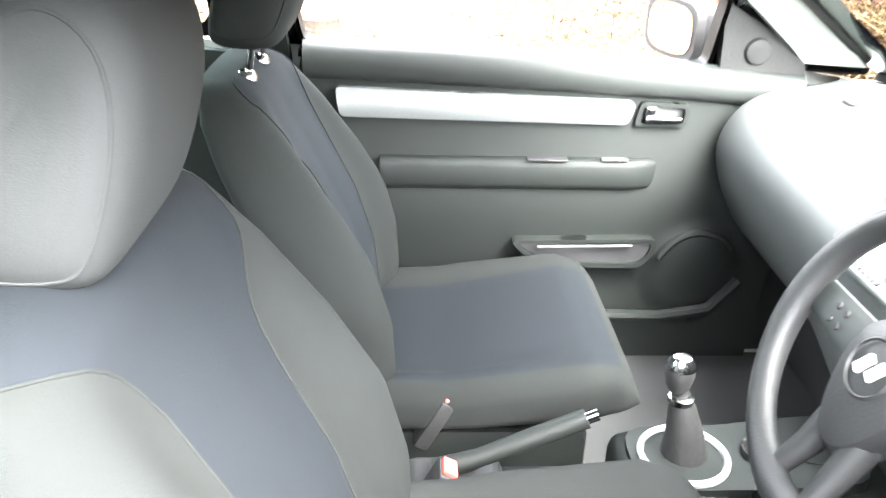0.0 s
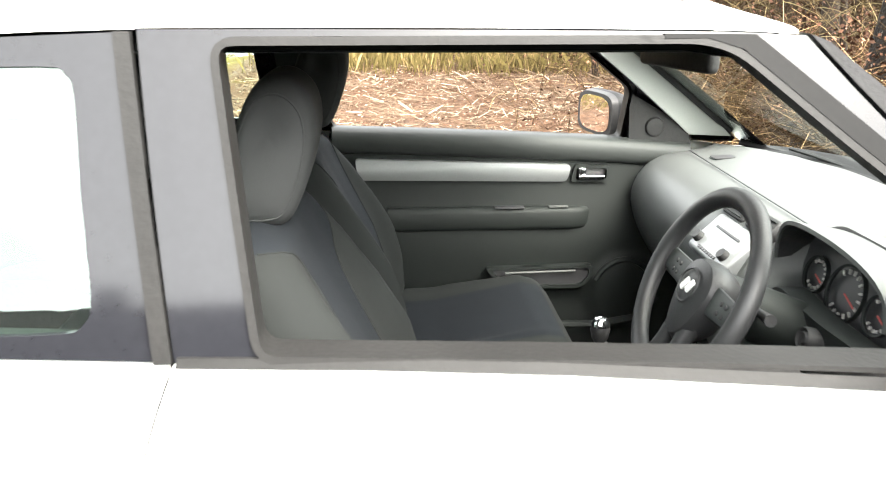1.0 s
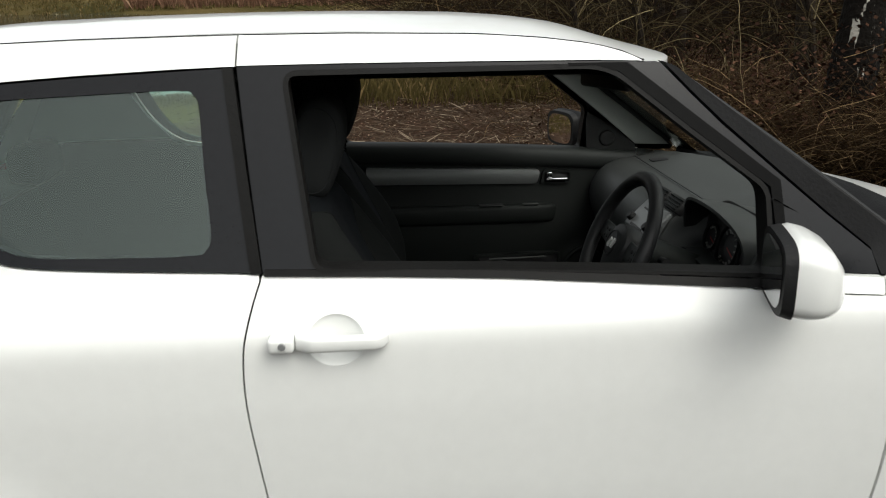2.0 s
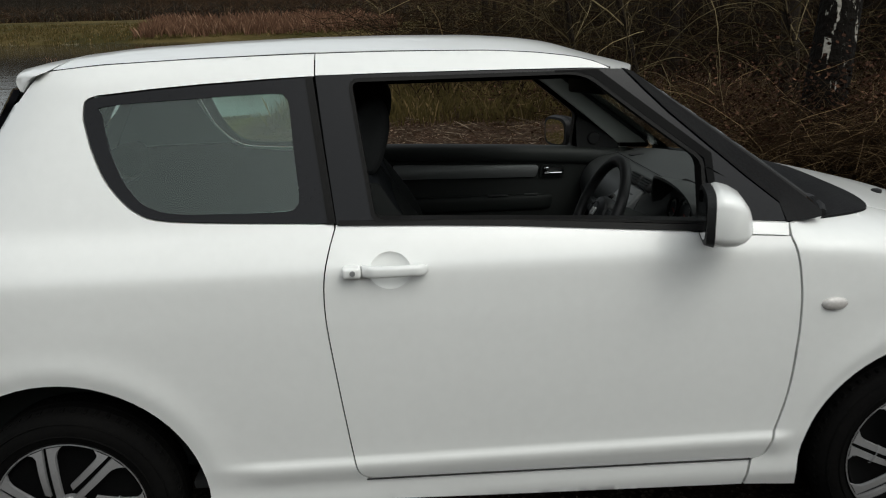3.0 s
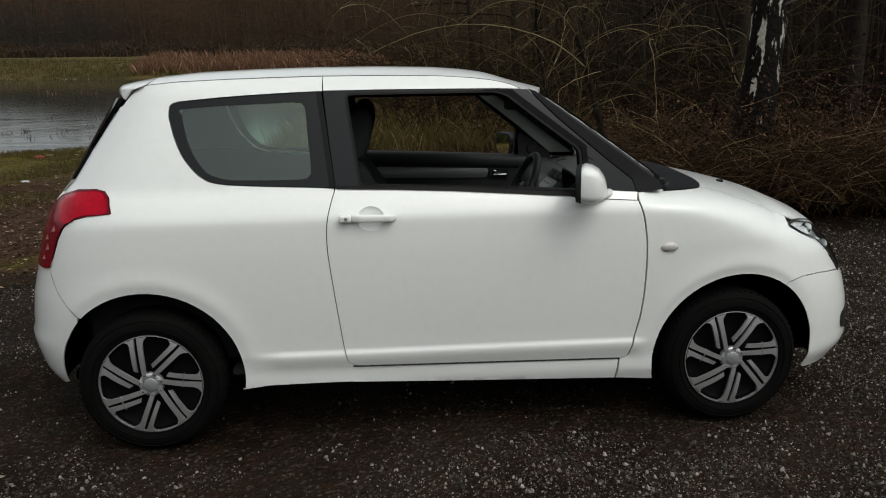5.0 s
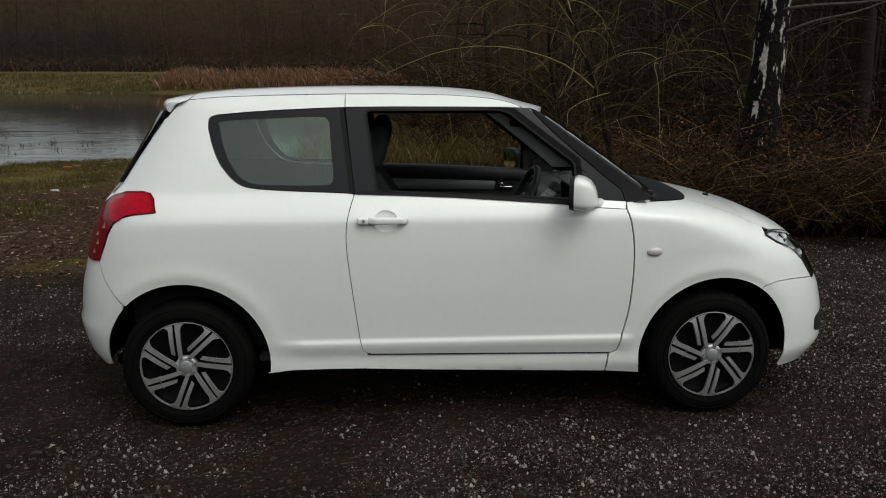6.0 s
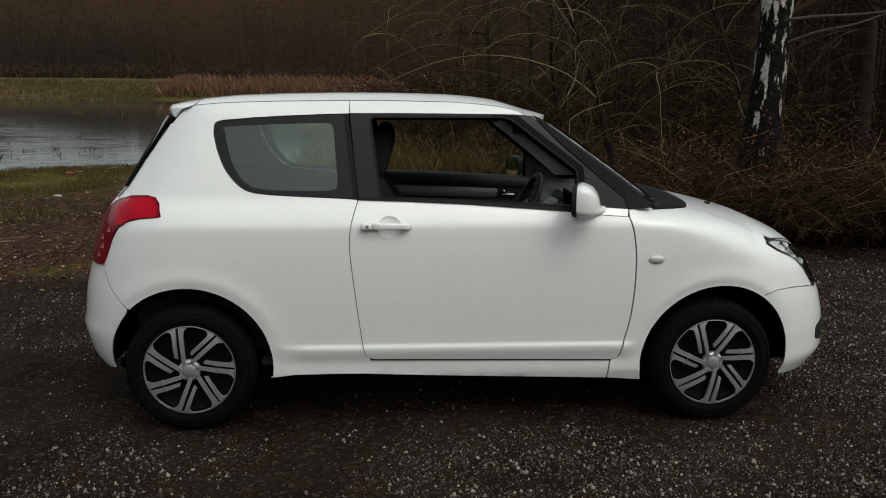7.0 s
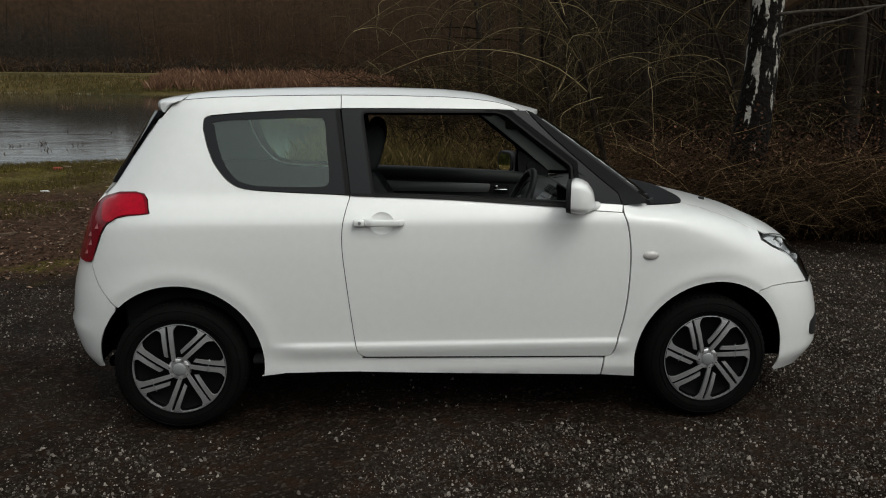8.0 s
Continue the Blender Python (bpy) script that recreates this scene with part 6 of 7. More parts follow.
# loose stones on the track
sv, sf = [], []
OCT = [(0, 2, 4), (2, 1, 4), (1, 3, 4), (3, 0, 4)]
placed = 0
while placed < 230000:
    wide = placed % 4 == 0
    x, y = (rnd.uniform(-9, 12), rnd.uniform(-10, 4.6)) if wide else (rnd.gauss(1.4, 2.4), rnd.uniform(-1.3, 4.6) if rnd.random() < 0.8 else -1.3 - rnd.expovariate(1 / 1.2))
    dens = 0.10 + 0.75 * noise.noise((x * 0.8, y * 0.8, 1.7)) + 0.8 * noise.noise((x * 2.6, y * 2.6, 5.3)) + 0.5 * noise.noise((x * 7.0, y * 7.0, 8.1)) + 1.4 * min(1, max(0, (x - 0.8) / 1.4)) * max(0.12, min(1, max((0.15 - y) / 0.5, (x - 2.7) / 0.6))) + (0.12 if x < -0.9 else 0) - (0.15 if y > 1.7 else 0)
    if wide:
        dens = 0.35 + 0.7 * noise.noise((x * 0.5, y * 0.5, 1.7))
    if -0.3 < x < 2.8 and 0.0 < y < 1.7:
        dens *= 0.1
    if rnd.random() > dens:
        continue
    placed += 1
    r = min(0.0125, 0.0034 + rnd.expovariate(1 / 0.0019))
    a = rnd.uniform(0, math.pi)
    c, s = math.cos(a) * r, math.sin(a) * r
    q, h, z = rnd.uniform(0.45, 0.9), rnd.uniform(0.7, 1.3), ground_z(x, y)
    j = lambda: 1 + rnd.uniform(-0.4, 0.4)
    b0 = len(sv)
    if r > 0.0075:
        # larger stones: a rounded block with a flat, tilted top
        ph, tip = rnd.uniform(0, 6.28), (rnd.uniform(-0.5, 0.5), rnd.uniform(-0.5, 0.5))
        out = [(r * rnd.uniform(0.65, 1.25) * math.cos(ph + 1.2566 * k), r * q * rnd.uniform(0.65, 1.25) * math.sin(ph + 1.2566 * k)) for k in range(5)]
        for grow, up in ((1.0, -0.2), (0.62, 0.5 * h + 0.15)):
            sv += [(x + grow * (u * math.cos(a) - v * math.sin(a)), y + grow * (u * math.sin(a) + v * math.cos(a)), z + r * up + (tip[0] * u + tip[1] * v) * (grow < 1)) for u, v in out]
        sf += [(b0 + k, b0 + (k + 1) % 5, b0 + 5 + (k + 1) % 5, b0 + 5 + k) for k in range(5)] + [tuple(b0 + 5 + k for k in range(5))]
        continue
    sv += [(x + c * j(), y + s * j(), z - 0.3 * r), (x - c * j(), y - s * j(), z - 0.25 * r), (x - s * q * j(), y + c * q * j(), z - 0.3 * r), (x + s * q * j(), y - c * q * j(), z - 0.2 * r), (x + 0.3 * c, y, z + h * r * 0.8)]
    sf += [tuple(b0 + i for i in f) for f in OCT]
stuff("gravel", sv, sf, island_material("pale_gravel", (0.010, 0.0078, 0.0062), (0.110, 0.094, 0.078), 0.85, (0.30, 0.265, 0.228), 0.66), "loose pale grey gravel stones on the dark track", "gravel")

# fallen leaves
lv, lf = [], []
placed = 0
while placed < 120000:
    x, y = rnd.uniform(-10, 13), rnd.uniform(2.6, 21)
    edge = 4.7 + 0.6 * noise.noise((x * 0.5, 0, 4)) - 1.5 * min(1, max(0, (-x - 0.7) / 1.2))
    if x < -1.2 and rnd.random() < (0.9 if y > 9.3 else 0.35 if noise.noise((x * 0.8, y * 0.8, 2.0)) > 0.1 else 0):
        continue
    if y < edge and rnd.random() > 0.02:
        continue
    if pond(x, y) > -0.3 or rnd.random() > 1.1 - (y - 4) / 19:
        continue
    placed += 1
    r, a, z = rnd.uniform(0.009, 0.025), rnd.uniform(0, 6.28), ground_z(x, y) + rnd.uniform(0.004, 0.03)
    c, s = math.cos(a) * r, math.sin(a) * r
    t = [rnd.uniform(-0.3, 0.6) * r for _ in range(4)]
    b0 = len(lv)
    lv += [(x + c, y + s, z + t[0]), (x - s * 0.6, y + c * 0.6, z + t[1]), (x - c, y - s, z + t[2]), (x + s * 0.6, y - c * 0.6, z + t[3])]
    lf += [(b0, b0 + 1, b0 + 2), (b0, b0 + 2, b0 + 3)]
stuff("fallen_leaves", lv, lf, island_material("dead_leaves", (0.036, 0.020, 0.013), (0.135, 0.078, 0.050), 0.8, (0.36, 0.255, 0.185), 0.86), "brown fallen leaves at the edge of the track", "leaves")


def add_bar(vs, fs, p0, p1, r0, r1, sides=3):
    d = (p1 - p0)
    if d.length < 1e-5:
        return
    d.normalize()
    u = d.orthogonal().normalized()
    w = d.cross(u)
    b0 = len(vs)
    for p, r in ((p0, r0), (p1, r1)):
        for k in range(sides):
            a = 2 * math.pi * k / sides
            vs.append(tuple(p + (u * math.cos(a) + w * math.sin(a)) * r))
    for k in range(sides):
        fs.append((b0 + k, b0 + (k + 1) % sides, b0 + sides + (k + 1) % sides, b0 + sides + k))


def add_chain(vs, fs, pts, r0, r1, sides):
    n = len(pts) - 1
    b0 = len(vs)
    for i, p in enumerate(pts):
        d = (pts[min(i + 1, n)] - pts[max(i - 1, 0)]).normalized()
        u = (Vector((1, 0.13, 0.07)) - d * d.dot(Vector((1, 0.13, 0.07)))).normalized()
        w = d.cross(u)
        r = r0 + (r1 - r0) * i / n
        for k in range(sides):
            a = 2 * math.pi * k / sides
            vs.append(tuple(p + (u * math.cos(a) + w * math.sin(a)) * r))
    for i in range(n):
        for k in range(sides):
            fs.append((b0 + i * sides + k, b0 + i * sides + (k + 1) % sides, b0 + (i + 1) * sides + (k + 1) % sides, b0 + (i + 1) * sides + k))


# wood chips and dead stems among the leaves
cv, cf = [], []
for k in range(7500):
    x, y = (rnd.uniform(-5, 9), rnd.uniform(4.6, 16)) if k < 4200 else (rnd.uniform(-0.5, 4.5), rnd.uniform(4.8, 10.5))
    z, a, ln = ground_z(x, y) + rnd.uniform(0.01, 0.06), rnd.uniform(0, 6.28), rnd.uniform(0.04, 0.30) * rnd.uniform(0.4, 1.3)
    d = Vector((math.cos(a), math.sin(a), rnd.uniform(-0.05, 0.35))) * ln
    r = rnd.uniform(0.0025, 0.007)
    add_bar(cv, cf, Vector((x, y, z)), Vector((x, y, z)) + d, r, r * 0.6)
stuff("wood_chips", cv, cf, island_material("pale_dead_wood", (0.05, 0.033, 0.022), (0.17, 0.125, 0.085), 0.85, (0.36, 0.29, 0.21)), "pale broken sticks and wood chips on leaf litter", "sticks")

# stumps
STUMPWOOD = material("cut_stump_wood", (0.30, 0.22, 0.14), 0.85, 0, (0.16, 0.11, 0.07), 14, 60, 0.5)
DARKBARK = material("dark_wet_bark", (0.012, 0.009, 0.007), 0.9, 0, (0.026, 0.020, 0.015), 6, 40, 0.8, spec=0.08)


def stump(x, y, r, h, mat):
    bm = lathe([(r * 1.35, -0.05), (r * 1.1, h * 0.3), (r, h * 0.7), (r * 0.96, h), (0.0, h * 0.98)], 14, "Z")
    for v in bm.verts:
        k = 1 + 0.12 * noise.noise(v.co * 14)
        v.co.x, v.co.y = v.co.x * k, v.co.y * k
    ob = tagged(link_mesh("tree_stump", bm, mat), "short cut tree stump standing in leaf litter", "stump", "stumps at the edge of the track")
    ob.matrix_world = pose(x, y, ground_z(x, y))


stump(1.42, 5.9, 0.06, 0.17, STUMPWOOD)
stump(0.35, 6.6, 0.16, 0.16, DARKBARK)

# litter on the bank
BRICKRED = material("orange_brick", (0.32, 0.065, 0.035), 0.85, 0, (0.24, 0.05, 0.03), 20, 90, 0.4)
shard = tagged(link_mesh("brick_fragment", box((-0.085, -0.05, 0), (0.085, 0.05, 0.05), 0.018, 2), BRICKRED), "broken orange-red brick lying on the mossy bank", "brick")
shard.matrix_world = pose(-5.15, 12.2, ground_z(-5.15, 12.2), 0, 4, 20)
scrap = tagged(link_mesh("paper_scrap", box((-0.06, -0.04, 0), (0.06, 0.04, 0.02), 0.008, 2), PALESILVER), "small white scrap of litter among fallen leaves", "litter")
scrap.matrix_world = pose(-4.25, 9.3, ground_z(-4.25, 9.3) + 0.01, 3, 5, 40)

# grass: tufts on the near bank, reeds on the far bank
def blades(name, spots, height, width, mat, label, count):
    vs, fs = [], []
    for x, y in spots:
        for _ in range(count):
            a, h = rnd.uniform(0, 6.28), height * rnd.uniform(0.5, 1.2)
            px_, py_ = x + rnd.gauss(0, 0.08 + 0.1 * height), y + rnd.gauss(0, 0.08 + 0.1 * height)
            z = max(ground_z(px_, py_), -0.6)
            lean = rnd.uniform(0.1, 0.6) * h
            b0 = len(vs)
            c, s = math.cos(a), math.sin(a)
            vs += [(px_ - s * width, py_ + c * width, z), (px_ + s * width, py_ - c * width, z), (px_ + c * lean * 0.4, py_ + s * lean * 0.4, z + h * 0.65), (px_ + c * lean, py_ + s * lean, z + h)]
            fs += [(b0, b0 + 1, b0 + 2), (b0 + 2, b0 + 3, b0)]
    stuff(name, vs, fs, mat, label, "grass")


GRASS = island_material("winter_grass", (0.042, 0.036, 0.010), (0.100, 0.080, 0.022), 0.8, (0.16, 0.115, 0.05))
BANK = island_material("yellowed_bank_grass", (0.058, 0.046, 0.015), (0.120, 0.088, 0.033), 0.85, (0.21, 0.145, 0.068))
REED = island_material("dead_reed", (0.088, 0.047, 0.028), (0.20, 0.106, 0.065), 0.8, (0.28, 0.175, 0.115))
spots = []
while len(spots) < 2600:
    x, y = rnd.uniform(-9, 6), rnd.uniform(6.5, 14)
    if noise.noise((x * 0.5, y * 0.5, 9)) > -0.05 and pond(x, y) < 0.1 and x < -1.5 - 0.25 * (14 - y):
        spots.append((x, y))
blades("grass", spots, 0.075, 0.005, GRASS, "short mossy winter grass beside the pond", 7)
spots = [(x, y) for x, y in ((rnd.uniform(-0.8, 6.0), rnd.uniform(10.5, 22)) for _ in range(1500)) if pond(x, y) < -0.5]
blades("tall_grass", spots, 0.36, 0.006, BANK, "tall yellow-green grass behind the car", 11)
spots = [(rnd.uniform(-45, -2), 49.5 + rnd.uniform(0, 7)) for _ in range(2600)]
blades("bank_grass", spots, 0.22, 0.035, BANK, "low green grass on the far bank", 5)
spots = [(rnd.uniform(-14, 2), 50 + rnd.uniform(0, 6)) for _ in range(900)]
blades("reeds", spots, 0.7, 0.04, REED, "tan dead reeds on the far bank", 6)
WATERSTEM = island_material("dead_water_stems", (0.020, 0.011, 0.007), (0.060, 0.030, 0.020), 0.8, (0.14, 0.09, 0.06))
TUSSOCK = island_material("green_tussock", (0.016, 0.020, 0.006), (0.050, 0.052, 0.014), 0.8, (0.11, 0.095, 0.035))
blades("grass_tussock", [(-6.35, 11.2), (-6.5, 11.35), (-6.6, 11.1)], 0.52, 0.006, TUSSOCK, "tall green tussock of grass on the bank of the pond", 70)
spots = []
while len(spots) < 55:
    x, y = rnd.uniform(-16, -3), rnd.uniform(14, 22)
    if 0 < pond(x, y) < 5:
        spots.append((x, y))
clumps = [(-8.0, 17.4), (-8.1, 17.5), (-7.65, 18.1), (-7.7, 18.0), (-7.85, 17.8), (-8.45, 16.8), (-7.8, 15.8), (-6.9, 16.6), (-9.6, 19.5)]
spots += [(x + rnd.gauss(0, 0.06), y + rnd.gauss(0, 0.1)) for x, y in clumps for _ in range(2)]
blades("water_plants", spots, 0.17, 0.0025, WATERSTEM, "thin dead stems standing in the pond", 4)

SHORE = island_material("bleached_shore_stubble", (0.14, 0.12, 0.075), (0.26, 0.22, 0.15), 0.85, (0.36, 0.32, 0.23))
spots = [(x, 48.8 + 1.5 * math.sin(x * 0.2) + rnd.gauss(0, 0.12)) for x in np.linspace(-42, -7, 520) if noise.noise((x * 0.23, 3, 1)) > -0.22]
blades("shore_stubble", spots, 0.11, 0.03, SHORE, "bleached stubble along the far edge of the pond", 3)
spots = [(x + rnd.gauss(0, 0.07), y + rnd.gauss(0, 0.2)) for x, y in ((-13.5, 34.7), (-12.75, 34.2), (-11.5, 34.1), (-11.9, 34.4), (-10.9, 33.8)) for _ in range(2)]
blades("pond_tufts", spots, 0.20, 0.006, REED, "pale tufts of dead stems out in the pond", 4)
spots = [(-10.5 + rnd.gauss(0, 0.45), 24.2 + rnd.gauss(0, 0.35)) for _ in range(46)]
blades("water_weed", spots, 0.09, 0.006, WATERSTEM, "dark mat of dead weed in the pond", 4)

# thicket: brambles and saplings behind the car's bonnet
TWIG = island_material("brown_twigs", (0.008, 0.0052, 0.0026), (0.036, 0.0215, 0.0098), 0.95, (0.130, 0.085, 0.040), 0.92)


BRAMBLE = island_material("bramble_stems", (0.018, 0.0110, 0.0055), (0.082, 0.050, 0.024), 0.95, (0.30, 0.205, 0.105))


def thicket(name, n, area, tall, thick, label, mat=None):
    vs, fs = [], []
    made = 0
    while made < n:
        x, y = rnd.uniform(area[0], area[1]), rnd.uniform(area[2], area[3])
        if pond(x, y) > -0.3 or y < 5.2 - 0.20 * (x - 2.5) or rnd.random() > 0.65 + 0.9 * noise.noise((x * 0.6, y * 0.6, 2)) or (x < 2.6 + 0.17 * y and y < 11 and rnd.random() < 0.93):
            continue
        made += 1
        p = Vector((x, y, ground_z(x, y) - 0.02))
        h = tall * rnd.uniform(0.35, 1.2)
        a = rnd.uniform(0, 6.28)
        d = Vector((math.cos(a) * 0.5, math.sin(a) * 0.5, 1)).normalized()
        droop = rnd.uniform(0.1, 0.7)
        pts = [p.copy()]
        for k in range(6):
            p = p + d * (h / 6)
            d = (d + Vector((math.cos(a) * 0.25, math.sin(a) * 0.25, -droop * 0.42)) + Vector((rnd.gauss(0, 0.14), rnd.gauss(0, 0.14), rnd.gauss(0, 0.1)))).normalized()
            pts.append(p.copy())
        r = thick * rnd.uniform(0.5, 1.3)
        add_chain(vs, fs, pts, r, r * 0.25, 3)
        for _ in range(3):
            k = rnd.randrange(2, 6)
            q, b = pts[k].copy(), rnd.uniform(0, 6.28)
            e = Vector((math.cos(b), math.sin(b), rnd.uniform(-0.3, 0.8))).normalized()
            sub = [q]
            for _ in range(3):
                q = q + e * h * 0.10
                e = (e + Vector((rnd.gauss(0, 0.3), rnd.gauss(0, 0.3), rnd.gauss(0, 0.3)))).normalized()
                sub.append(q)
            add_chain(vs, fs, sub, r * 0.5, r * 0.2, 3)
    stuff(name, vs, fs, mat or TWIG, label, "undergrowth")


thicket("brambles", 5200, (2.0, 14.0, 4.6, 12.0), 1.0, 0.0055, "tangled brown bramble stems and dead undergrowth", BRAMBLE)
thicket("bramble_fringe", 3200, (3.5, 6.9, 4.4, 5.15), 1.5, 0.0055, "arching bramble stems round the foot of the birch", BRAMBLE)
thicket("undergrowth", 1200, (-2.5, 8.0, 15.5, 24.0), 1.4, 0.005, "dead brown undergrowth behind the car")
thicket("scrub", 3200, (1.0, 24.0, 11.5, 30.0), 3.6, 0.012, "bare brown scrub at the edge of the wood")


# dead leaves that still hang in the brambles
bv, bf = [], []
placed = 0
while placed < 46000:
    x, y = (rnd.uniform(2.2, 14), rnd.uniform(4.8, 12)) if placed % 4 else (rnd.uniform(3.7, 6.6), rnd.uniform(4.4, 5.15))
    if y < 5.1 - 0.20 * (x - 2.5) or rnd.random() > 0.55 + 1.1 * noise.noise((x * 0.7, y * 0.7, 6)) or (x < 2.6 + 0.17 * y and y < 11 and rnd.random() < 0.93):
        continue
    placed += 1
    z = ground_z(x, y) + (abs(rnd.gauss(0, 0.42)) * (0.5 + 0.6 * min(1, (y - 4.6) / 2.5)) if placed % 4 != 1 else abs(rnd.gauss(0, 0.55)))
    r, a, b = rnd.uniform(0.009, 0.025), rnd.uniform(0, 6.28), rnd.uniform(-1.2, 1.2)
    u = Vector((math.cos(a), math.sin(a), math.sin(b) * 0.6)) * r
    w = Vector((-math.sin(a) * 0.6, math.cos(a) * 0.6, math.cos(b) * 0.7)) * r
    b0 = len(bv)
    p = Vector((x, y, z))
    bv += [tuple(p + u), tuple(p + w), tuple(p - u), tuple(p - w)]
    bf += [(b0, b0 + 1, b0 + 2), (b0, b0 + 2, b0 + 3)]
stuff("bramble_leaves", bv, bf, island_material("withered_leaves", (0.016, 0.0082, 0.005), (0.068, 0.031, 0.018), 0.95, (0.16, 0.085, 0.052)), "withered brown leaves caught in the brambles", "leaves")


# bare trees
def limb(vs, fs, p, d, length, r, depth, rng, droop, sides, most=4):
    n = 6 if depth < 2 else 4
    pts, at = [p.copy()], []
    for k in range(n):
        p = p + d * (length / n)
        d = (d + Vector((rng.gauss(0, 0.12), rng.gauss(0, 0.12), rng.gauss(0, 0.07) - droop * (k / n) * (depth > 1)))).normalized()
        pts.append(p.copy())
        at.append((p.copy(), d.copy(), k / n))
    add_chain(vs, fs, pts, r, r * 0.35, sides)
    if depth < most:
        count = (9, 5, 4, 3)[depth]
        for i in range(count):
            q, e, s = at[min(n - 1, int((0.25 + 0.75 * (i + rng.random()) / count) * n))]
            turn = rng.uniform(0, 6.28)
            side_d = e.orthogonal().normalized()
            side_d = Matrix.Rotation(turn, 3, e) @ side_d
            g = (e * rng.uniform(0.35, 0.8) + side_d * rng.uniform(0.6, 1.0)).normalized()
            limb(vs, fs, q, g, length * rng.uniform(0.38, 0.58), r * (1 - 0.65 * s) * 0.42, depth + 1, rng, droop, max(3, sides - 2), most)


def bare_tree(name, seed, height, radius, lean, droop, bark, label, clear=0.25, twigs=None, fine=True):
    twigs = twigs or TWIG
    rng = random.Random(seed)
    root = tagged(new(name), label, "tree", "bare trees of the wood")
    d = Vector((lean[0], lean[1], 1)).normalized()
    p, pts = Vector((0, 0, -0.15)), []
    n = 14
    for k in range(n + 1):
        pts.append(p.copy())
        p = p + d * (height / n)
        d = (d + Vector((rng.gauss(0, 0.035), rng.gauss(0, 0.035), 0.02))).normalized()
    tv, tf = [], []
    rad = [radius * (1.35 if k == 0 else 1.08 if k == 1 else 1.0) * (1 - 0.86 * k / n) for k in range(n + 1)]
    bm = tube(pts, rad, 12)
    for v in bm.verts:
        k = noise.noise(v.co * 3.0) * 0.10 * radius
        v.co.x += k
        v.co.y += k
    part("trunk", bm, bark, root)
    cvs, cfs = [], []
    limbs = 26 if fine else 15
    for k in range(limbs):
        s = clear + (1 - clear) * (k + rng.random()) / limbs
        i = min(n - 1, int(s * n))
        q = pts[i].lerp(pts[i + 1], s * n - i)
        a = k * 2.4 + rng.uniform(-0.4, 0.4)
        g = Vector((math.cos(a), math.sin(a), rng.uniform(0.15, 0.9))).normalized()
        limb(cvs, cfs, q, g, height * rng.uniform(0.16, 0.30) * (1.15 - 0.6 * s), max(0.006, radius * 0.30 * (1.1 - s)), 1, rng, droop, 5 if fine else 3, 4 if fine else 3)
    me = bpy.data.meshes.new("crown")
    me.from_pydata(cvs, [], cfs)
    me.materials.append(twigs)
    crown = new("crown", me)
    crown.parent = root
    return root


def birch_bark():
    m = bpy.data.materials.new("birch_bark")
    m.use_nodes = True
    n, l = m.node_tree.nodes, m.node_tree.links
    co, mp, nz, rp, fine = n.new("ShaderNodeTexCoord"), n.new("ShaderNodeMapping"), n.new("ShaderNodeTexNoise"), n.new("ShaderNodeValToRGB"), n.new("ShaderNodeTexNoise")
    mp.inputs["Scale"].default_value = (13.0, 13.0, 4.0)
    mp.inputs["Rotation"].default_value = (0.3, 0.45, 0)
    nz.inputs["Scale"].default_value, nz.inputs["Detail"].default_value, nz.inputs["Roughness"].default_value = 1.0, 6, 0.6
    fine.inputs["Scale"].default_value = 16
    l.new(co.outputs["Object"], mp.inputs["Vector"])
    l.new(mp.outputs[0], nz.inputs["Vector"])
    l.new(co.outputs["Object"], fine.inputs["Vector"])
    high, tall, mul = n.new("ShaderNodeSeparateXYZ"), n.new("ShaderNodeMapRange"), n.new("ShaderNodeMath")
    tall.inputs["From Min"].default_value, tall.inputs["From Max"].default_value, tall.inputs["To Min"].default_value = 0.5, 1.7, 0.82
    mul.operation = "MULTIPLY"
    l.new(co.outputs["Object"], high.inputs[0])
    l.new(high.outputs["Z"], tall.inputs["Value"])
    l.new(nz.outputs["Fac"], mul.inputs[0])
    l.new(tall.outputs[0], mul.inputs[1])
    l.new(mul.outputs[0], rp.inputs[0])
    n["Principled BSDF"].inputs["Specular IOR Level"].default_value = 0.1
    rp.color_ramp.elements[0].position, rp.color_ramp.elements[0].color = 0.55, (0.0060, 0.0048, 0.0036, 1)
    rp.color_ramp.elements[1].position, rp.color_ramp.elements[1].color = 0.575, (0.34, 0.32, 0.28, 1)
    l.new(rp.outputs[0], n["Principled BSDF"].inputs["Base Color"])
    n["Principled BSDF"].inputs["Roughness"].default_value = 0.85
    bp = n.new("ShaderNodeBump")
    bp.inputs["Strength"].default_value, bp.inputs["Distance"].default_value = 1.0, 0.03
    l.new(fine.outputs["Fac"], bp.inputs["Height"])
    l.new(bp.outputs[0], n["Principled BSDF"].inputs["Normal"])
    return m


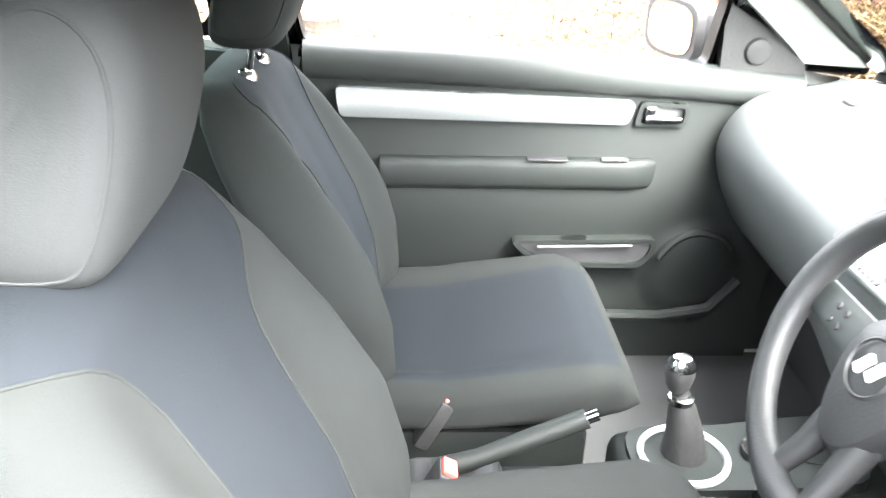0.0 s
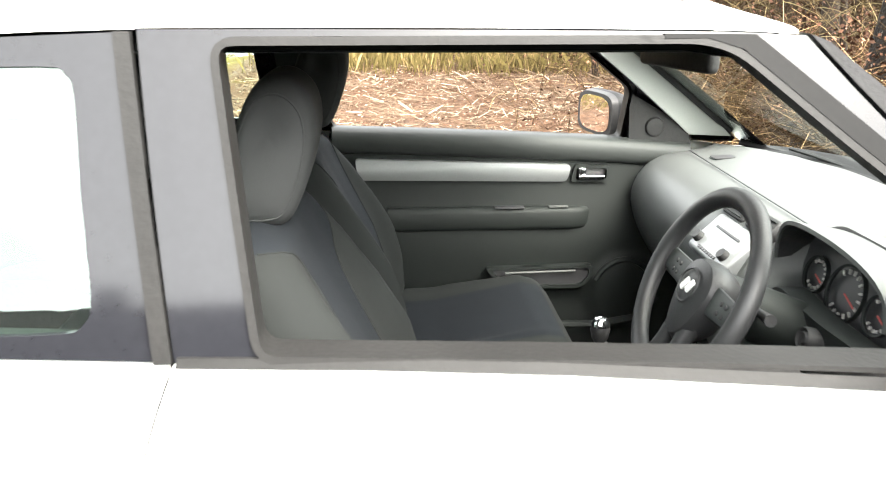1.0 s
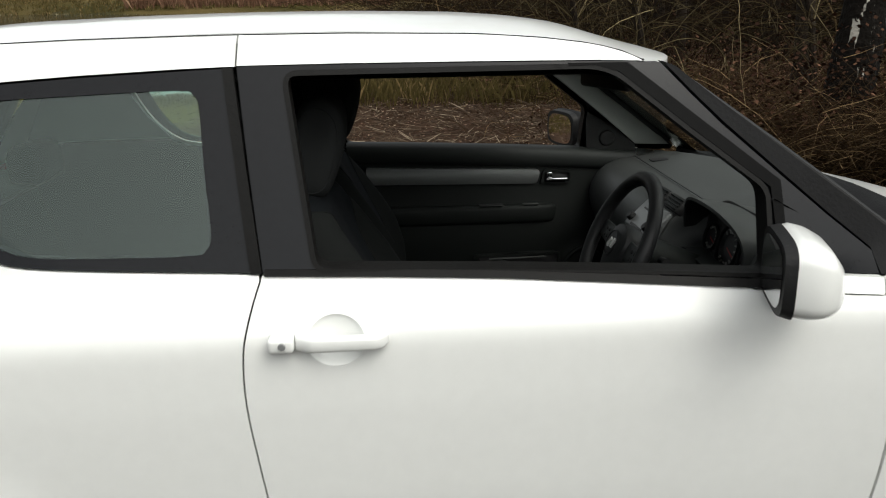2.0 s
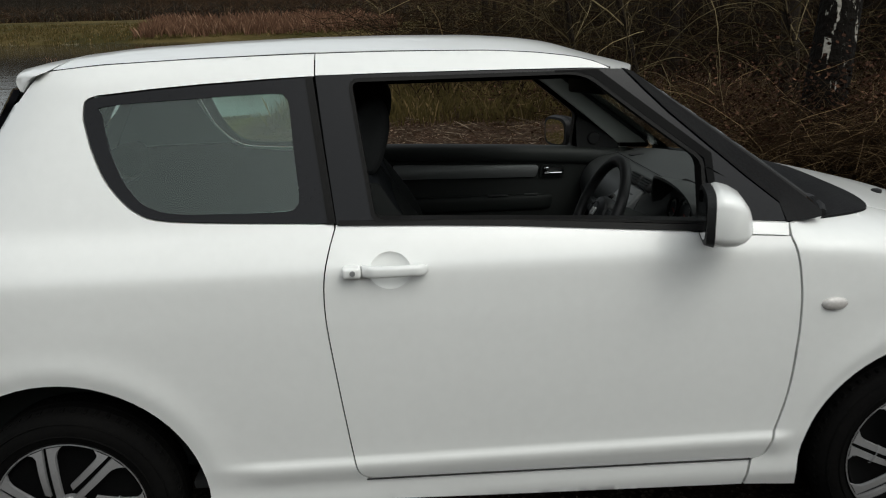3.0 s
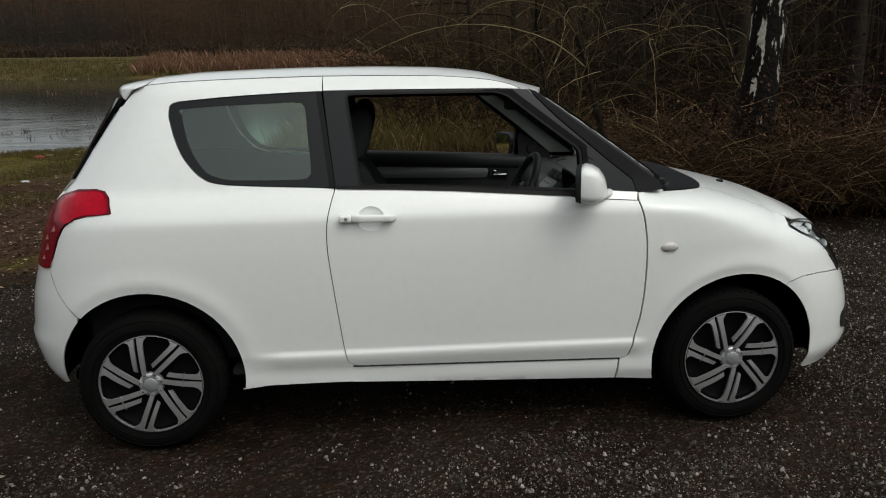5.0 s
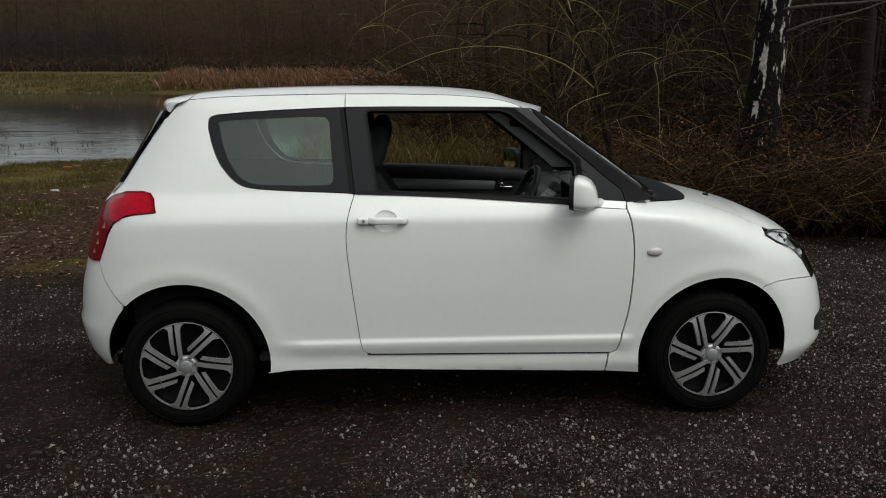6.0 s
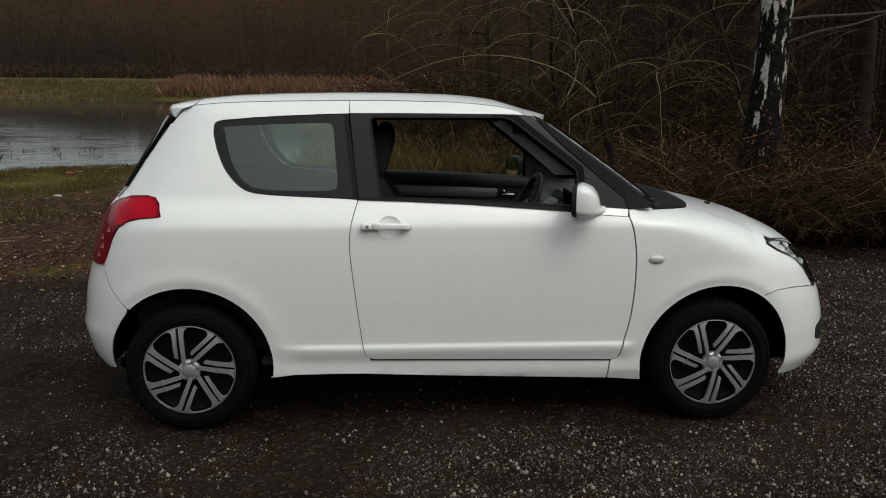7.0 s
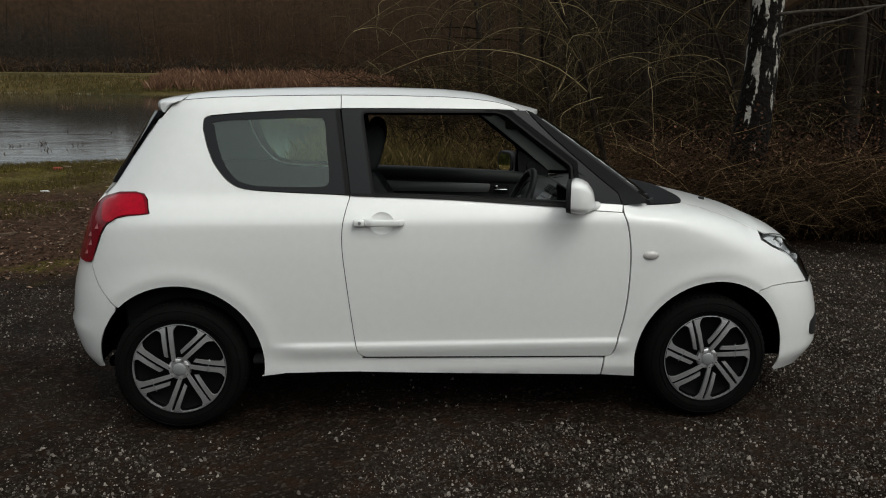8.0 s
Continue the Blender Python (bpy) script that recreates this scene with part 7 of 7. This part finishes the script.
BIRCH = birch_bark()
LIMBBARK = material("grey_limb_bark", (0.075, 0.065, 0.052), 0.9, 0, (0.030, 0.025, 0.020), 9, 40, 0.5, spec=0.1)
birch = bare_tree("birch_tree", 3, 13, 0.205, (0.10, 0.02), 0.25, BIRCH, "old birch tree with dark bark and peeling white patches", 0.17)
for rise, far_rise, r0 in ((2.34, 2.52, 0.020), (2.05, 2.62, 0.017)):
    pts = smooth_line([(0.12, 0.0, rise), (0.6, -0.02, rise + 0.32 * (far_rise - rise)), (1.1, 0.05, rise + 0.50 * (far_rise - rise)), (1.7, 0.05, rise + 0.85 * (far_rise - rise)), (2.4, 0.1, far_rise)], 4)
    part("limb", tube(pts, [r0 * (1 - 0.6 * k / (len(pts) - 1)) for k in range(len(pts))], 8), LIMBBARK, birch)
birch.matrix_world = pose(4.88, 5.30, ground_z(4.9, 5.3))

# a drooping branch tree whose twigs hang over the car's roof line
PALETWIG = island_material("pale_twigs", (0.03, 0.022, 0.010), (0.10, 0.076, 0.036), 0.9, (0.28, 0.225, 0.12))


def drooping_tree(seed, base, height, label):
    """A small tree with thin limbs that arch over and hang in fine twigs."""
    rng = random.Random(seed)
    root = tagged(new("tree"), label, "tree", "bare trees of the wood")
    vs, fs = [], []
    trunk = [Vector((0, 0, -0.1))]
    d = Vector((-0.15, -0.1, 1)).normalized()
    for _ in range(8):
        trunk.append(trunk[-1] + d * height * 0.55 / 8)
        d = (d + Vector((rng.gauss(-0.04, 0.06), rng.gauss(-0.03, 0.06), 0))).normalized()
    part("trunk", tube(trunk, [0.055 - 0.005 * k for k in range(9)], 8), DARKBARK, root)
    for _ in range(30):
        p = trunk[rng.randrange(2, 9)].copy()
        a = rng.uniform(0, 6.28)
        e = Vector((math.cos(a) - 0.25, math.sin(a) - 0.25, rng.uniform(0.5, 1.4))).normalized()
        main = [p.copy()]
        for k in range(10):
            p = p + e * height * rng.uniform(0.035, 0.055)
            e = (e + Vector((rng.gauss(0, 0.12), rng.gauss(0, 0.12), -0.10 - 0.05 * rng.random()))).normalized()
            main.append(p.copy())
        add_chain(vs, fs, main, rng.uniform(0.005, 0.009), 0.002, 4)
        for _ in range(7):
            q = main[rng.randrange(2, 11)].copy()
            b = rng.uniform(0, 6.28)
            g = Vector((math.cos(b), math.sin(b), rng.uniform(-0.1, 0.9))).normalized()
            twig = [q.copy()]
            curl = rng.uniform(0.08, 0.22)
            for k in range(11):
                q = q + g * rng.uniform(0.08, 0.17)
                g = (g + Vector((rng.gauss(0, 0.17), rng.gauss(0, 0.17), -curl))).normalized()
                twig.append(q.copy())
            add_chain(vs, fs, twig, 0.0044, 0.0014, 3)
            for _ in range(4):
                h = twig[rng.randrange(1, 11)].copy()
                e2 = Vector((rng.gauss(0, 1), rng.gauss(0, 1), rng.uniform(-1.2, 0.4))).normalized()
                sub = [h.copy()]
                for _ in range(4):
                    h = h + e2 * rng.uniform(0.04, 0.10)
                    e2 = (e2 + Vector((rng.gauss(0, 0.2), rng.gauss(0, 0.2), -0.15))).normalized()
                    sub.append(h.copy())
                add_chain(vs, fs, sub, 0.0024, 0.0011, 3)
    me = bpy.data.meshes.new("crown")
    me.from_pydata(vs, [], fs)
    me.materials.append(PALETWIG)
    new("crown", me).parent = root
    root.matrix_world = pose(base[0], base[1], ground_z(*base))
    return root


drooping_tree(12, (4.0, 7.2), 6.0, "small bare tree with pale drooping twigs")
drooping_tree(15, (3.95, 10.2), 6.6, "small bare tree with pale drooping twigs")
drooping_tree(18, (6.3, 8.2), 6.2, "small bare tree with pale drooping twigs")
kinds = [bare_tree("tree", 21, 12, 0.14, (0.04, 0.0), 0.1, DARKBARK, "slender bare tree with dark bark", 0.2),
         bare_tree("tree", 34, 10, 0.10, (-0.06, 0.03), 0.15, DARKBARK, "slender bare tree with dark bark", 0.15),
         bare_tree("tree", 47, 14, 0.18, (0.02, -0.03), 0.05, DARKBARK, "tall bare tree with dark bark", 0.25)]
homes = [(6.8, 9.5), (8.6, 8.4), (9.8, 11.5)]
for ob, (x, y) in zip(kinds, homes):
    ob.matrix_world = pose(x, y, ground_z(x, y), 0, 0, rnd.uniform(0, 360))
far_kinds = [bare_tree("tree", 61, 12, 0.14, (0.04, 0.0), 0.1, DARKBARK, "slender bare tree with dark bark", 0.2, None, False),
             bare_tree("tree", 74, 10, 0.10, (-0.06, 0.03), 0.15, DARKBARK, "slender bare tree with dark bark", 0.15, None, False),
             bare_tree("tree", 87, 14, 0.18, (0.02, -0.03), 0.05, DARKBARK, "tall bare tree with dark bark", 0.25, None, False)]
for ob, (x, y) in zip(far_kinds, ((14.0, 17.0), (11.5, 22.0), (19.0, 20.0))):
    ob.matrix_world = pose(x, y, ground_z(x, y))
spots = []
tries = 0
while len(spots) < 46 and tries < 5000:
    tries += 1
    x, y = rnd.uniform(3.5, 34), rnd.uniform(9.5, 46)
    if pond(x, y) > -1.5 or x < 6.5 - 0.25 * (y - 9) and y < 24 or any(math.hypot(x - a, y - b) < 1.3 for a, b in spots + homes):
        continue
    spots.append((x, y))
for _ in range(34):
    spots.append((rnd.uniform(-90, 20), rnd.uniform(84, 124)))
# unseen trees behind the camera, added only for reflections in the car
for _ in range(14):
    spots.append((rnd.uniform(-60, 60), rnd.uniform(-75, -45)))
for i, (x, y) in enumerate(spots):
    s = rnd.uniform(0.75, 1.2) * (0.62 if x < -6 and y > 50 else 1.0)
    t = copy_thing(far_kinds[i % 3], pose(x, y, ground_z(x, y), rnd.uniform(-4, 4), rnd.uniform(-4, 4), rnd.uniform(0, 360)))
    t.scale = (s, s, s)

# dark stems close together at the edge of the wood
dv, df = [], []
for _ in range(1000):
    x = rnd.uniform(7.0, 34)
    y = rnd.uniform(13.0, 32) if x > 9 else rnd.uniform(16, 32)
    p = Vector((x, y, ground_z(x, y) - 0.1))
    h = rnd.uniform(4, 10)
    lean = Vector((rnd.gauss(0, 0.09), rnd.gauss(0, 0.06), 1))
    r = rnd.uniform(0.02, 0.075)
    add_chain(dv, df, [p, p + lean * h * 0.4 + Vector((rnd.gauss(0, 0.1), 0, 0)), p + lean * h], r, r * 0.35, 5)
    for _ in range(4):
        b = p + lean * h * rnd.uniform(0.15, 0.9)
        add_bar(dv, df, b, b + Vector((rnd.gauss(0, 0.6), rnd.gauss(0, 0.5), rnd.uniform(0.1, 0.9))), r * 0.4, r * 0.12)
stuff("dark_stems", dv, df, DARKBARK, "dark close-set stems at the edge of the wood", "woodland")

# the wood behind: masses of thin stems, and the dark of the wood beyond them
wood = {"grey": ([], []), "brown": ([], [])}
for _ in range(9500):
    x, y = rnd.uniform(-125, 70), rnd.uniform(78, 126)
    if x > -12 and rnd.random() < 0.55:
        y = rnd.uniform(58, 76) if x < 3 else rnd.uniform(34, 70)
    h = rnd.uniform(2, 8.5) if x > -12 or y > 96 else rnd.uniform(2, 6.2)
    tone = "grey" if noise.noise((x * 0.035, y * 0.02, 2.0)) - 0.018 * (x + 34) > 0.0 and x < -22 or rnd.random() < 0.12 else "brown"
    vs, fs = wood[tone]
    p = Vector((x, y, ground_z(x, y)))
    q = p + Vector((rnd.gauss(0, 0.12) * h, rnd.gauss(0, 0.1) * h, h))
    mid = p.lerp(q, 0.5) + Vector((rnd.gauss(0, 0.2), 0, 0))
    r = rnd.uniform(0.010, 0.030)
    add_chain(vs, fs, [p, mid, q], r, r * 0.3, 3)
    for _ in range(8):
        b = p.lerp(q, rnd.uniform(0.2, 0.98))
        add_bar(vs, fs, b, b + Vector((rnd.gauss(0, 1.0), rnd.gauss(0, 0.5), rnd.uniform(-0.1, 1.3))), max(0.010, r * 0.6), 0.005)
for _ in range(3600):                                    # low scrub at the wood's edge
    x, y, h = rnd.uniform(-80, 4), rnd.uniform(73.5, 78), rnd.uniform(0.5, 1.5)
    if x > -14:
        y = rnd.uniform(56.5, 60)
    p = Vector((x, y, ground_z(x, y)))
    add_chain(*wood["grey" if rnd.random() < 0.35 else "brown"], [p, p + Vector((rnd.gauss(0, 0.3), rnd.gauss(0, 0.3), h * 0.6)), p + Vector((rnd.gauss(0, 0.6), rnd.gauss(0, 0.4), h))], 0.04, 0.015, 3)
stuff("far_wood", *wood["brown"], island_material("far_brown_stems", (0.026, 0.0155, 0.009), (0.056, 0.034, 0.019), 0.9, (0.095, 0.060, 0.036)), "dense brown winter scrub of the wood beyond the pond", "woodland")
stuff("far_grey_wood", *wood["grey"], island_material("far_grey_stems", (0.018, 0.0150, 0.0115), (0.036, 0.030, 0.023), 0.9, (0.066, 0.054, 0.040)), "grey bare trees of the wood beyond the pond", "woodland")

BACKDROP = material("distant_wood", (0.024, 0.018, 0.0125), 0.95, 0, (0.060, 0.038, 0.024), 0.022, 0.6, 0, spec=0.0)
bm = bmesh.new()
rows = []
for k in range(1081):
    a = radians(-90 + 360 * k / 1080)
    r = 300
    top = 28.0 + 2.6 * noise.noise((k * 0.06, 0, 0)) + 2.2 * noise.noise((k * 0.31, 5, 0)) + rnd.uniform(-1.8, 1.8)
    # the ring's unseen part behind the camera is added for reflections, and lower
    if math.sin(a) < 0.05:
        top *= 0.6
    rows.append([bm.verts.new((r * math.cos(a), r * math.sin(a), z)) for z in (-4.0, 12.0, top)])
for a, b in zip(rows, rows[1:]):
    for i in range(2):
        bm.faces.new((a[i], b[i], b[i + 1], a[i + 1]))
tagged(link_mesh("backdrop", bm, BACKDROP), "dark brown distant wood", "backdrop", kind="structure")


# a building across the yard
BRICK = material("weathered_render", (0.16, 0.14, 0.12), 0.85, 0, (0.11, 0.10, 0.085), 0.8, 14, 0.2)
TILES = material("dark_roof_tiles", (0.035, 0.033, 0.033), 0.8, 0, (0.055, 0.05, 0.048), 0.9, 18, 0.4)
FRAME = material("white_window_frames", (0.55, 0.55, 0.52), 0.6, 0, (0.48, 0.48, 0.46), 2, 30)
DARKPANE = material("dark_window_panes", (0.02, 0.022, 0.025), 0.15, 0, (0.03, 0.032, 0.035), 1, 9)
hx0, hx1, hy, hz = -22.0, 26.0, -22.0, 0.95
house = tagged(new("building"), "long rendered building with a dark tiled roof", "building")
part("wall", box((hx0, hy - 8, hz - 1.2), (hx1, hy, hz + 5.1), 0.03), BRICK, house)
part("roof", loft([[(x, hy + 0.5, hz + 4.95), (x, hy - 4, hz + 9.2), (x, hy - 8.5, hz + 4.95), (x, hy - 8.5, hz + 4.8), (x, hy - 4, hz + 9.0), (x, hy + 0.5, hz + 4.8)] for x in (hx0 - 0.4, hx1 + 0.4)]), TILES, house, smooth=False)
for cx in (-9.0, 5.0, 17.0):
    part("chimney", box((cx, hy - 4.5, hz + 8.2), (cx + 0.9, hy - 3.6, hz + 10.1), 0.02), BRICK, house)
for i in range(10):
    cx = hx0 + 2.4 + i * 4.7
    win = part("window", sheet([(cx - 0.8, hz + 1.0), (cx + 0.8, hz + 1.0), (cx + 0.8, hz + 2.5), (cx - 0.8, hz + 2.5)], lambda x, z: (x, hy + 0.06, z), [[(cx - 0.7, hz + 1.1), (cx + 0.7, hz + 1.1), (cx + 0.7, hz + 2.4), (cx - 0.7, hz + 2.4)]], 0.5, 0, 0.06, (0, -1, 0), True), FRAME, house)
    part("pane", sheet([(cx - 0.71, hz + 1.09), (cx + 0.71, hz + 1.09), (cx + 0.71, hz + 2.41), (cx - 0.71, hz + 2.41)], lambda x, z: (x, hy + 0.02, z), (), 0.5, 0, 0.01, (0, -1, 0), True), DARKPANE, win)
